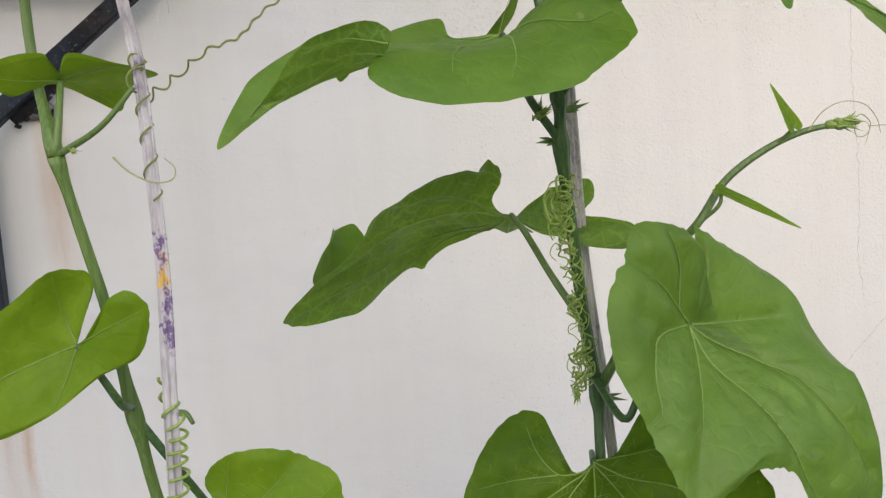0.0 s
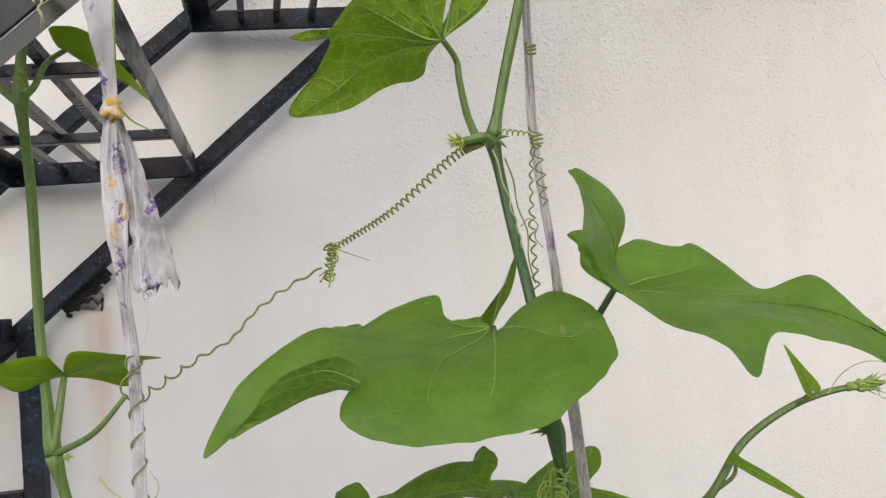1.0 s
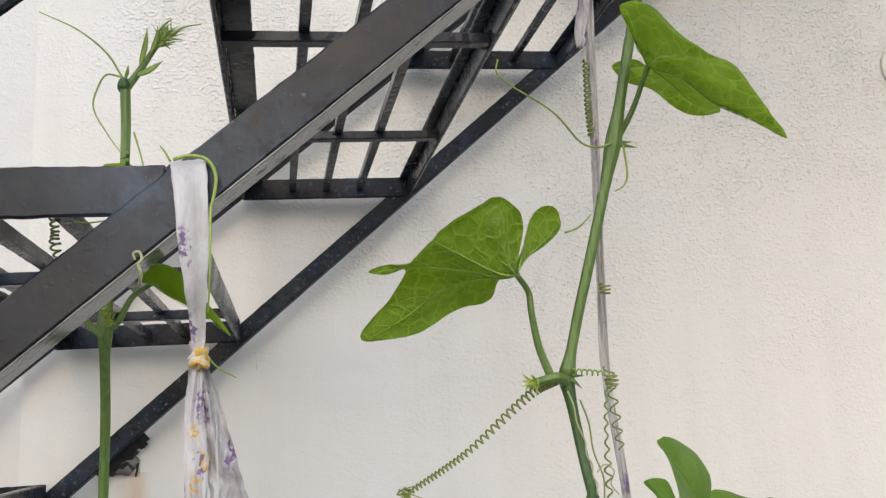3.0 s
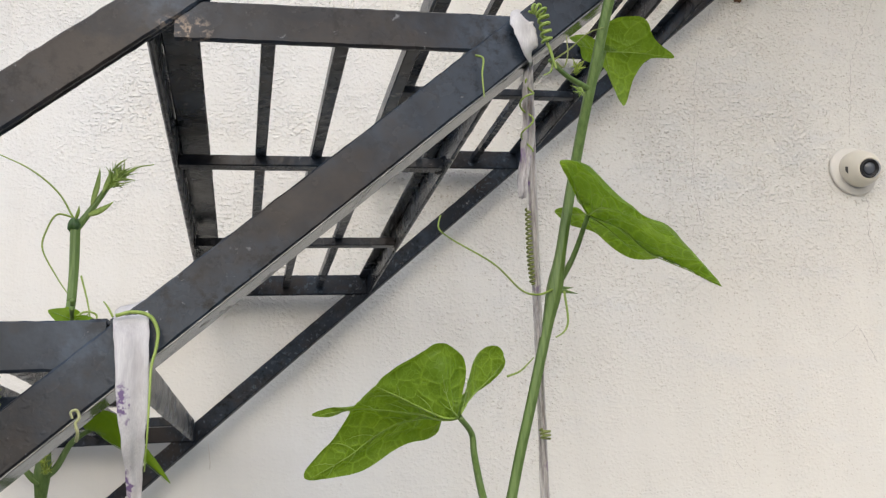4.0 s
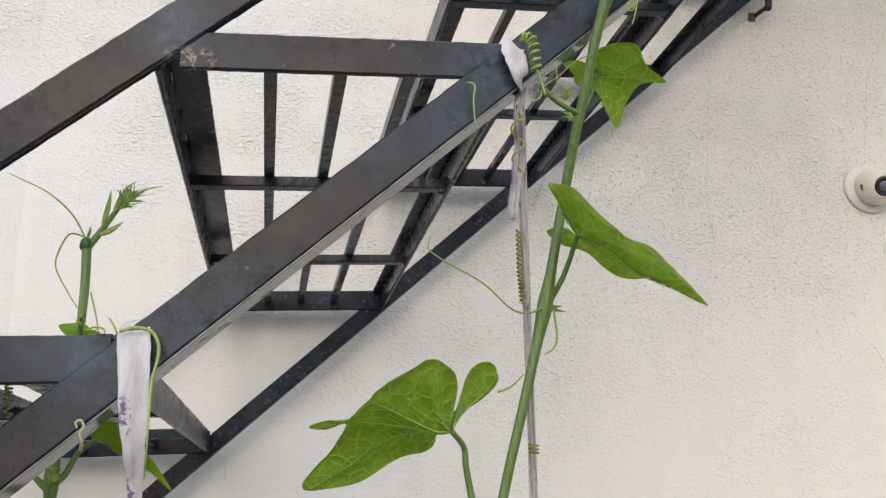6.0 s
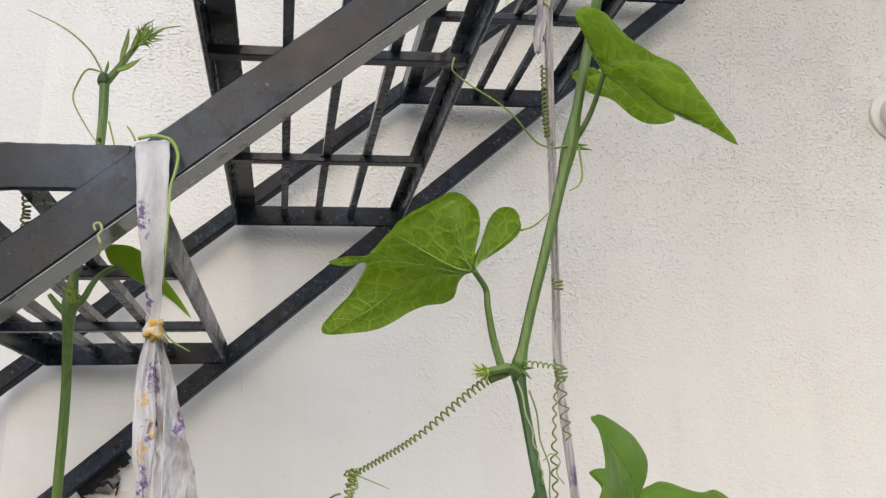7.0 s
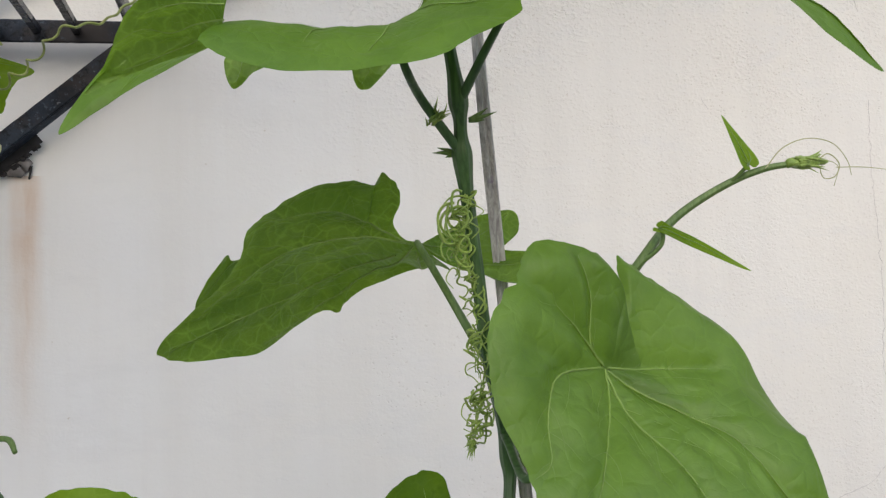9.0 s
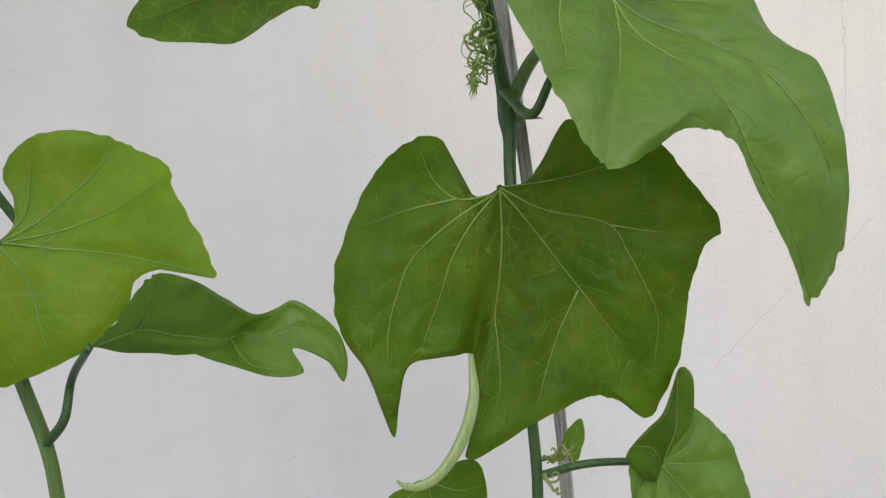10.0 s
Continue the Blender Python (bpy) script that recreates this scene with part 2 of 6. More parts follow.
IVORY = make_plain("ivory_plastic", (0.74, 0.69, 0.58), 0.35, 0.03)
LENS_BLACK = make_plain("black_rubber", (0.015, 0.015, 0.016), 0.4, 0.1)
GLASS_DARK = make_plain("lens_glass", (0.11, 0.12, 0.14), 0.08, 0.05)
CRACK = make_plain("crack_shadow", (0.58, 0.55, 0.51), 0.9, 0.3, 90.0)
OLD_CEMENT = make_plain("old_cement", (0.20, 0.185, 0.175), 0.9, 0.35, 60.0, 0.6)
RUST_STAIN = make_plain("brown_rust", (0.15, 0.085, 0.05), 0.9, 0.5, 90.0, 0.6)
RUST = make_plain("rusty_iron", (0.022, 0.020, 0.020), 0.8, 0.5, 60.0)


# ---------------------------------------------------------------- mesh helpers
def mesh_object(name, bm, material, smooth=False):
    bmesh.ops.recalc_face_normals(bm, faces=bm.faces[:])
    me = bpy.data.meshes.new(name)
    bm.to_mesh(me)
    bm.free()
    if smooth:
        me.polygons.foreach_set("use_smooth", [True] * len(me.polygons))
    for mat in material if isinstance(material, (list, tuple)) else [material]:
        me.materials.append(mat)
    return new(name, me)


def part(name, bm, material, parent, label="", smooth=False):
    ob = mesh_object(name, bm, material, smooth)
    ob.parent = parent
    return tagged(ob, label)


def root(name, label, category, at=(0, 0, 0), group="", kind=""):
    ob = new(name)
    ob.empty_display_size = 0.05
    ob.location = at
    return tagged(ob, label, category, group, kind)


def add_box(bm, lo, hi, bevel=0.0):
    vs = bmesh.ops.create_cube(bm, size=1.0)["verts"]
    for v in vs:
        v.co = Vector([l + (c + 0.5) * (h - l) for c, l, h in zip(v.co, lo, hi)])
    if bevel:
        edges = list({e for v in vs for e in v.link_edges})
        bmesh.ops.bevel(bm, geom=edges, offset=bevel, segments=1, affect="EDGES")


def add_beam(bm, a, b, u, w, u0, u1, w0, w1, bevel=0.0015, worn=0.0008):
    """A bar from a to b: its section reaches from u0 to u1 along u and from w0 to w1 along w. Its edges are broken and uneven, as thick paint leaves them."""
    a, b, u, w = Vector(a), Vector(b), Vector(u).normalized(), Vector(w).normalized()
    if bevel:
        c = min(bevel, 0.35 * abs(u1 - u0), 0.35 * abs(w1 - w0))
        ring = [(u0 + c, w0), (u1 - c, w0), (u1, w0 + c), (u1, w1 - c), (u1 - c, w1), (u0 + c, w1), (u0, w1 - c), (u0, w0 + c)]
    else:
        ring, worn = [(u0, w0), (u1, w0), (u1, w1), (u0, w1)], 0.0
    steps = max(1, min(640, int((b - a).length / 0.007))) if worn else 1
    mu, mw = (u0 + u1) * 0.5, (w0 + w1) * 0.5
    broad = abs(u1 - u0) >= abs(w1 - w0)
    worn = min(worn, 0.12 * max(abs(u1 - u0), abs(w1 - w0)))
    rows = []
    for i in range(steps + 1):
        at = a.lerp(b, i / steps)
        row = []
        for p, q in ring:
            v = at + u * p + w * q
            if worn:
                k = worn * (1.1 * noise.noise(v * 65) + 0.9 * noise.noise(v * 190))
                v = v + (u * math.copysign(k, p - mu) if broad else w * math.copysign(k, q - mw))
            row.append(bm.verts.new(v))
        rows.append(row)
    m = len(ring)
    bm.faces.new(rows[0][::-1])
    bm.faces.new(rows[-1])
    for p, q in zip(rows, rows[1:]):
        for i in range(m):
            bm.faces.new((p[i], p[(i + 1) % m], q[(i + 1) % m], q[i]))


def spline(points, per=8):
    """A smooth line through the points."""
    p = [Vector(q) for q in points]
    if len(p) < 3:
        return [p[0].lerp(p[-1], i / per) for i in range(per + 1)]
    p = [p[0] * 2 - p[1], *p, p[-1] * 2 - p[-2]]
    out = []
    for i in range(1, len(p) - 2):
        a, b, c, d = p[i - 1:i + 3]
        k0 = max((b - a).length ** 0.5, 1e-6)
        k1 = max((c - b).length ** 0.5, 1e-6)
        k2 = max((d - c).length ** 0.5, 1e-6)
        m1 = ((b - a) / k0 - (c - a) / (k0 + k1) + (c - b) / k1) * k1
        m2 = ((c - b) / k1 - (d - b) / (k1 + k2) + (d - c) / k2) * k1
        for j in range(per):
            t = j / per
            out.append(b * (2 * t ** 3 - 3 * t ** 2 + 1) + m1 * (t ** 3 - 2 * t ** 2 + t) + c * (3 * t ** 2 - 2 * t ** 3) + m2 * (t ** 3 - t ** 2))
    out.append(p[-2].copy())
    return out


def frames(path):
    """Tangent and two cross directions all along a line."""
    n = len(path)
    out, u = [], None
    for i in range(n):
        t = (path[min(i + 1, n - 1)] - path[max(i - 1, 0)]).normalized()
        u = t.orthogonal().normalized() if u is None else (u - t * u.dot(t)).normalized()
        out.append((t, u, t.cross(u)))
    return out


def along(values, f):
    k = f * (len(values) - 1)
    i = min(int(k), len(values) - 2) if len(values) > 1 else 0
    return values[0] if len(values) == 1 else values[i] + (values[i + 1] - values[i]) * (k - i)


def add_tube(bm, path, radii, sides=8, ribs=0, rib=0.0):
    rows = []
    n = len(path)
    for i, (c, (t, u, v)) in enumerate(zip(path, frames(path))):
        r = along(radii, i / max(1, n - 1))
        row = []
        for k in range(sides):
            a = 2 * math.pi * k / sides
            q = r * (1 + (rib * math.cos(ribs * a) if ribs else 0))
            row.append(bm.verts.new(c + u * (q * math.cos(a)) + v * (q * math.sin(a))))
        rows.append(row)
    for a, b in zip(rows, rows[1:]):
        for k in range(sides):
            bm.faces.new((a[k], a[(k + 1) % sides], b[(k + 1) % sides], b[k]))
    bm.faces.new(rows[0][::-1])
    bm.faces.new(rows[-1])


def add_blob(bm, centre, radii, seed=0.0, rough=0.15):
    vs = bmesh.ops.create_icosphere(bm, subdivisions=2, radius=1.0)["verts"]
    for v in vs:
        k = 1 + rough * noise.noise(v.co * 2.1 + Vector((seed, 0, 0)))
        v.co = Vector(centre) + Vector([c * r * k for c, r in zip(v.co, radii)])


def add_spike(bm, at, way, length, radius, bend=0.2):
    at, way = Vector(at), Vector(way).normalized()
    side = way.orthogonal().normalized()
    add_tube(bm, spline([at, at + way * length * 0.5 + side * length * bend * 0.3, at + way * length + side * length * bend], 4), [radius, radius * 0.8, radius * 0.08], 6)


# ---------------------------------------------------------------- the place
WALL_Y = 1.50
EDGE_X = -0.491


# hairline cracks in the plaster: x and height of their turns
CRACKS = [
    [(0.90, 2.62), (0.878, 2.57), (0.846, 2.48), (0.826, 2.37), (0.803, 2.22), (0.806, 2.12)],
    [(1.34, 2.73), (1.27, 2.60), (1.217, 2.51), (1.172, 2.32)],
    [(1.186, 2.19), (1.174, 2.11), (1.178, 2.02)],
    [(1.044, 1.885), (1.109, 1.923), (1.135, 1.844)],
    [(1.137, 1.68), (1.131, 1.54), (1.135, 1.42), (1.132, 1.30), (1.122, 1.19), (1.127, 1.11)],
    # this short line draws a small dark curl stuck on the plaster
    [(0.806, 1.682), (0.810, 1.672), (0.816, 1.660)],
    [(1.178, 1.07), (1.069, 0.982), (1.012, 0.967), (0.895, 0.882), (0.835, 0.834)],
]


def add_crack(wall, line):
    """A dark hairline strip that wanders from turn to turn."""
    bm = bmesh.new()
    pts = []
    for (x0, z0), (x1, z1) in zip(line, line[1:]):
        for k in range(14):
            f = k / 14
            x, z = x0 + (x1 - x0) * f, z0 + (z1 - z0) * f
            pts.append((x + 0.006 * noise.noise(Vector((z * 60, x * 60, 2.0))), z + 0.003 * noise.noise(Vector((x * 90, z * 90, 7.0)))))
    for (x0, z0), (x1, z1) in zip(pts, pts[1:]):
        w = 0.0004 + 0.0005 * abs(noise.noise(Vector((x0 * 40, z0 * 40, 5.0))))
        side = Vector((z0 - z1, 0, x1 - x0)).normalized()
        add_beam(bm, (x0, WALL_Y - 0.0004, z0), (x1, WALL_Y - 0.0004, z1), side, (0, 1, 0), -w, w, 0, 0.0016, 0)
    part("crack", bm, CRACK, wall)


def build_setting():
    bm = bmesh.new()
    add_box(bm, (-60, -60, -0.2), (60, 60, 0))
    tagged(mesh_object("ground", bm, CONCRETE), "grey concrete yard floor", "ground", kind="structure")
    bm = bmesh.new()
    add_box(bm, (EDGE_X, WALL_Y, 0), (6, WALL_Y + 0.25, 5.2))
    tagged(mesh_object("wall_north", bm, PLASTER), "cream rough-plastered house wall with cracks", "wall", kind="structure")
    north = bpy.data.objects["wall_north"]
    for line in CRACKS:
        add_crack(north, line)
    bm = bmesh.new()
    add_box(bm, (-6, WALL_Y + 0.02, 0), (EDGE_X, WALL_Y + 0.25, 5.2))
    tagged(mesh_object("wall_west", bm, PLASTER_B), "paler plastered wall set slightly back", "wall", kind="structure")
    # unseen wall behind the viewpoint, added to cut low light and darken reflections
    bm = bmesh.new()
    add_box(bm, (-6, -2.85, 0), (6, -2.6, 1.4))
    tagged(mesh_object("wall_south", bm, CEMENT), "unseen plain grey wall added to shape the light", "wall", kind="structure")
    bm = bmesh.new()
    add_box(bm, (1.27, WALL_Y - 0.30, 2.885), (6, WALL_Y - 0.003, 3.0), 0.004)
    tagged(mesh_object("window_ledge", bm, PLASTER_B), "plastered concrete ledge above the wall camera", "ledge", kind="structure")


RISE, GOING = 0.237, 0.288
NEAR_Y, FAR_Y = 0.59, 1.455
SLOPE_N, SLOPE_F, SLOPE_L = 0.835, 0.82, 0.843


def angle_bar(name, parent, a, b, u, w, face, flange, thick=0.005, foot=None):
    """An angle iron: a face that reaches down from the line a to b by face along -u, and a flange at its foot that reaches back along w."""
    bm = bmesh.new()
    add_beam(bm, a, b, u, w, -face, 0, 0, thick)
    if foot is None:
        add_beam(bm, a, b, u, w, -face, -face + thick, thick + 0.0005, flange)
    bar = part(name, bm, BLACK, parent)
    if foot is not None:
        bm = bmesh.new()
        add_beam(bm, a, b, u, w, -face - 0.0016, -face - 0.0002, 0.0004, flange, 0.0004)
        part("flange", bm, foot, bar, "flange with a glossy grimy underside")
    return bar


def build_stairs():
    stairs = root("metal_staircase", "black-painted steel staircase with open grating treads against the wall", "staircase", (-2.2, 1.0, 0))
    inv = Matrix.Translation((2.2, -1.0, 0))

    def diagonal(name, y, slope, z0, face, flange, x0, x1, foot=None):
        d = Vector((1, 0, slope)).normalized()
        u = Vector((-d.z, 0, d.x))
        a, b = Vector((x0, y, z0 + slope * x0)), Vector((x1, y, z0 + slope * x1))
        ob = angle_bar(name, stairs, a, b, u, (0, 1, 0), face, flange, foot=foot)
        for o in (ob, *ob.children):
            o.data.transform(inv)
        return ob

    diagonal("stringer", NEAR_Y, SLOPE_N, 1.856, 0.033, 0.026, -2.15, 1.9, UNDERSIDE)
    diagonal("stringer", NEAR_Y, SLOPE_N, 2.1010, 0.036, 0.009, -2.15, 1.9)
    diagonal("stringer", FAR_Y, SLOPE_L, 1.9040, 0.026, 0.030, -2.15, 1.9)
    diagonal("stringer", FAR_Y, SLOPE_F, 2.1480, 0.025, 0.030, -2.15, 1.9)

    rnd = random.Random(17)

    def tread(k):
        dx, dz = GOING * k, RISE * k
        nl, nr, fl, fr = -0.101 + dx, 0.178 + dx, -0.142 + dx, 0.141 + dx
        zb, zt = 1.971 + dz, 2.003 + dz
        bm = bmesh.new()
        z = (0, 0, 1)
        # near and far bars
        add_beam(bm, (nl + 0.02, NEAR_Y + 0.0025, zb), (nr - 0.006, NEAR_Y + 0.0025, zb), z, (0, 1, 0), 0, 0.032, 0, 0.005)
        add_beam(bm, (nl + 0.02, NEAR_Y + 0.008, zt - 0.006), (nr - 0.02, NEAR_Y + 0.008, zt - 0.006), z, (0, 1, 0), 0, 0.005, 0, 0.03)
        add_beam(bm, (fl + 0.002, FAR_Y - 0.003, zb + 0.017), (fr - 0.002, FAR_Y - 0.003, zb + 0.017), z, (0, 1, 0), 0, 0.034, 0, 0.006)
        # side angles
        sl, sr = Vector((nl, NEAR_Y + 0.0085, zb)), Vector((fl, FAR_Y - 0.0045, zb + 0.017))
        add_beam(bm, sl, sr, z, (1, 0, 0), 0, 0.034, 0, 0.005)
        add_beam(bm, sl, sr, z, (1, 0, 0), 0.029, 0.034, 0.0055, 0.034)
        sl, sr = Vector((nr, NEAR_Y + 0.0085, zb)), Vector((fr, FAR_Y - 0.0045, zb + 0.017))
        add_beam(bm, sl, sr, z, (-1, 0, 0), 0, 0.034, 0, 0.005)
        add_beam(bm, sl, sr, z, (-1, 0, 0), 0.029, 0.034, 0.0055, 0.018)
        ob = part("tread", bm, BLACK, stairs)
        ob.data.transform(inv)
        for i in range(3):
            n, fa = dx - 0.014 + 0.056 * i, dx - 0.059 + 0.0565 * i
            bm = bmesh.new()
            add_beam(bm, (n, NEAR_Y + 0.009, zb + 0.012), (fa, FAR_Y - 0.004, zb + 0.029), z, (1, 0, 0), 0, 0.012, -0.0054, 0.0054, 0.001)
            part("slat", bm, BLACK, ob).data.transform(inv)
        for f, zz in ((0.30, 0.002), (0.655, 0.004)):
            y = NEAR_Y + f * (FAR_Y - NEAR_Y)
            l, r = nl + f * (fl - nl), nr + f * (fr - nr)
            bm = bmesh.new()
            h = zb + 0.017 * f
            add_beam(bm, (l + 0.006, y, h + zz), (r - 0.006, y, h + zz), z, (0, 1, 0), 0.0, 0.0115, 0, 0.014, 0.001)
            if -2 <= k <= 3:
                for i in range(3):
                    sx = dx - 0.014 + 0.056 * i + f * (-0.045 + 0.0005 * i)
                    for q in range(5):
                        add_blob(bm, (sx + rnd.uniform(-0.008, 0.008), y + rnd.uniform(-0.002, 0.014), h + zz + rnd.uniform(0.006, 0.012)), (rnd.uniform(0.0016, 0.0034), rnd.uniform(0.0016, 0.003), rnd.uniform(0.0012, 0.0026)), rnd.random() * 9, 0.5)
                for sx in (l + 0.008, r - 0.008):
                    for q in range(7):
                        add_blob(bm, (sx + rnd.uniform(-0.005, 0.005), y + rnd.uniform(-0.003, 0.016), h + zz + rnd.uniform(0.000, 0.013)), (rnd.uniform(0.0018, 0.0042), rnd.uniform(0.0018, 0.004), rnd.uniform(0.0014, 0.003)), rnd.random() * 9, 0.5)
            part("cross_bar", bm, BLACK, ob).data.transform(inv)

    for k in range(-8, 6):
        tread(k)
    # post and rail under the lower flight
    bm = bmesh.new()
    add_beam(bm, (-0.431, FAR_Y - 0.004, 1.262), (-0.431, FAR_Y - 0.004, 1.525), (1, 0, 0), (0, 1, 0), 0, 0.030, 0, 0.03)
    part("post", bm, BLACK, stairs).data.transform(inv)
    bm = bmesh.new()
    add_beam(bm, (-0.95, FAR_Y - 0.004, 1.262), (-0.433, FAR_Y - 0.004, 1.262), (0, 0, 1), (0, 1, 0), 0, 0.024, 0, 0.03)
    part("rail", bm, BLACK, stairs).data.transform(inv)
    # dry fibres that hang on the wall side
    bm = bmesh.new()
    fibre = [(-0.128, FAR_Y + 0.030, 1.752), (-0.126, FAR_Y + 0.031, 1.735), (-0.124, FAR_Y + 0.031, 1.718), (-0.1245, FAR_Y + 0.031, 1.708)]
    for a, b in zip(fibre, fibre[1:]):
        add_beam(bm, a, b, (1, 0, 0), (0, 1, 0), -0.0007, 0.0007, -0.0007, 0.0007, 0)
    part("fibre", bm, CRACK, stairs, "dry brown fibre").data.transform(inv)
    # wall fixings: a bent pipe end with its rusty plug, and a stub set in cement
    bm = bmesh.new()
    add_tube(bm, spline([(0.980, FAR_Y + 0.012, 2.706), (0.987, FAR_Y + 0.008, 2.694), (0.991, FAR_Y + 0.006, 2.678), (0.990, FAR_Y + 0.006, 2.660), (0.986, FAR_Y + 0.006, 2.648)], 6), (0.0075, 0.0075, 0.0072, 0.0080), 12)
    add_tube(bm, spline([(0.988, FAR_Y + 0.008, 2.655), (0.978, FAR_Y + 0.025, 2.651), (0.970, WALL_Y + 0.006, 2.651)], 5), (0.0048, 0.0052), 10)
    hook = part("wall_fixing", bm, RUST, stairs, "bent iron pipe end", True)
    hook.data.transform(inv)
    bm = bmesh.new()
    add_blob(bm, (0.969, WALL_Y - 0.003, 2.650), (0.009, 0.006, 0.010), 2.0, 0.8)
    part("plug", bm, RUST_STAIN, hook, "rusty wall plug", True).data.transform(inv)
    bm = bmesh.new()
    add_beam(bm, (-0.301, FAR_Y + 0.030, 1.617), (-0.372, FAR_Y + 0.030, 1.558), (0.63, 0, -0.78), (0, 1, 0), -0.004, 0.013, 0.0, 0.005, 0.001)
    for k in range(14):
        add_blob(bm, (-0.298 - 0.0048 * k + rnd.uniform(-0.003, 0.003), FAR_Y + 0.033, 1.6025 - 0.0040 * k + rnd.uniform(-0.005, 0.002)), (0.005, 0.004, 0.0035), k * 1.3, 0.7)
    stub = part("wall_fixing", bm, RUST, stairs, "flaking iron plate", True)
    stub.data.transform(inv)
    bm = bmesh.new()
    add_blob(bm, (-0.334, WALL_Y - 0.004, 1.566), (0.017, 0.010, 0.013), 4.0, 0.8)
    add_blob(bm, (-0.323, WALL_Y - 0.003, 1.574), (0.011, 0.009, 0.010), 7.0, 0.8)
    part("plug", bm, OLD_CEMENT, stub, "lump of grey-brown cement", True).data.transform(inv)
    bm = bmesh.new()
    add_tube(bm, spline([(-0.312, WALL_Y - 0.002, 1.571), (-0.3125, WALL_Y - 0.004, 1.562), (-0.315, WALL_Y - 0.003, 1.550)], 4), (0.0022, 0.0016), 6)
    part("nail", bm, RUST, stub, "rusty nail", True).data.transform(inv)


build_setting()
build_stairs()


def ring(bm, c, n, u, v, r, k=24):
    return [bm.verts.new(Vector(c) + Vector(u) * (r * math.cos(2 * math.pi * i / k)) + Vector(v) * (r * math.sin(2 * math.pi * i / k))) for i in range(k)]


def lathe(bm, centre, axis, profile, k=28):
    """Turns a profile of (distance along the axis, radius) round the axis."""
    axis = Vector(axis).normalized()
    u = axis.orthogonal().normalized()
    v = axis.cross(u)
    rows = []
    for d, r in profile:
        c = Vector(centre) + axis * d
        rows.append([bm.verts.new(c)] if r < 1e-6 else ring(bm, c, axis, u, v, r, k))
    for a, b in zip(rows, rows[1:]):
        for i in range(k):
            j = (i + 1) % k
            if len(a) == 1 and len(b) > 1:
                bm.faces.new((a[0], b[i], b[j]))
            elif len(b) == 1 and len(a) > 1:
                bm.faces.new((a[i], a[j], b[0]))
            elif len(a) > 1:
                bm.faces.new((a[i], a[j], b[j], b[i]))


def build_wall_camera():
    at = Vector((1.163, WALL_Y, 2.247))
    cam_root = root("security_camera", "ivory plastic security camera fixed to the wall", "camera", at)
    bm = bmesh.new()
    lathe(bm, (0, -0.001, 0), (0, -1, 0), [(0, 0), (0, 0.0535), (0.004, 0.0535), (0.007, 0.051), (0.0075, 0.0)])
    part("base_plate", bm, OFF_WHITE, cam_root, smooth=True)
    axis = Vector((-0.14, -0.93, -0.34)).normalized()
    foot = Vector((0.004, -0.012, 0.002))
    bm = bmesh.new()
    lathe(bm, foot, axis, [(-0.010, 0.0), (-0.010, 0.036), (0.004, 0.0385), (0.016, 0.0380), (0.030, 0.0350), (0.042, 0.0290), (0.0475, 0.0235), (0.0485, 0.0205), (0.0450, 0.0195), (0.0448, 0)], 48)
    part("body", bm, IVORY, cam_root, smooth=True)
    side = Vector((-1, 0, -0.06))
    side = (side - axis * side.dot(axis)).normalized()
    up = axis.cross(side).normalized()
    for k in range(3):
        bm = bmesh.new()
        c = foot + axis * (0.029 - 0.0028 * k) + side * (0.0356 + 0.0004 * k) - up * (0.0015 * k - 0.001)
        add_beam(bm, c - up * (0.0065 - 0.0012 * k), c + up * (0.0065 - 0.0012 * k), axis, side, -0.0006, 0.0006, -0.0012, 0.0006, 0)
        part("mark", bm, LENS_BLACK, cam_root, "small dark printed bar")
    tip = foot + axis * 0.0455
    bm = bmesh.new()
    lathe(bm, tip, axis, [(-0.004, 0), (-0.004, 0.0192), (0.0052, 0.0188), (0.0060, 0.0175), (0.0052, 0.0150), (0.0015, 0.0135), (0.001, 0)], 40)
    part("lens_ring", bm, LENS_BLACK, cam_root, "black rubber ring", smooth=True)
    # short hood over one side of the lens
    bm = bmesh.new()
    arc = [radians(a) for a in range(-65, 66, 10)]
    rows = [[bm.verts.new(tip + axis * d + (-side * math.cos(a) + up * math.sin(a)) * r) for d, r in ((0.002, 0.0185), (0.0095 - 0.003 * abs(a), 0.0200), (0.0095 - 0.003 * abs(a), 0.0188), (0.002, 0.0172))] for a in arc]
    for p, q in zip(rows, rows[1:]):
        for i in range(4):
            bm.faces.new((p[i], p[(i + 1) % 4], q[(i + 1) % 4], q[i]))
    part("hood", bm, CEMENT, cam_root, "grey plastic hood", smooth=False)
    bm = bmesh.new()
    lathe(bm, tip, axis, [(0.0012, 0), (0.0012, 0.0132), (0.0030, 0.0100), (0.0046, 0.0050), (0.0050, 0)], 28)
    part("lens", bm, GLASS_DARK, cam_root, "dark glass lens", smooth=True)


build_wall_camera()


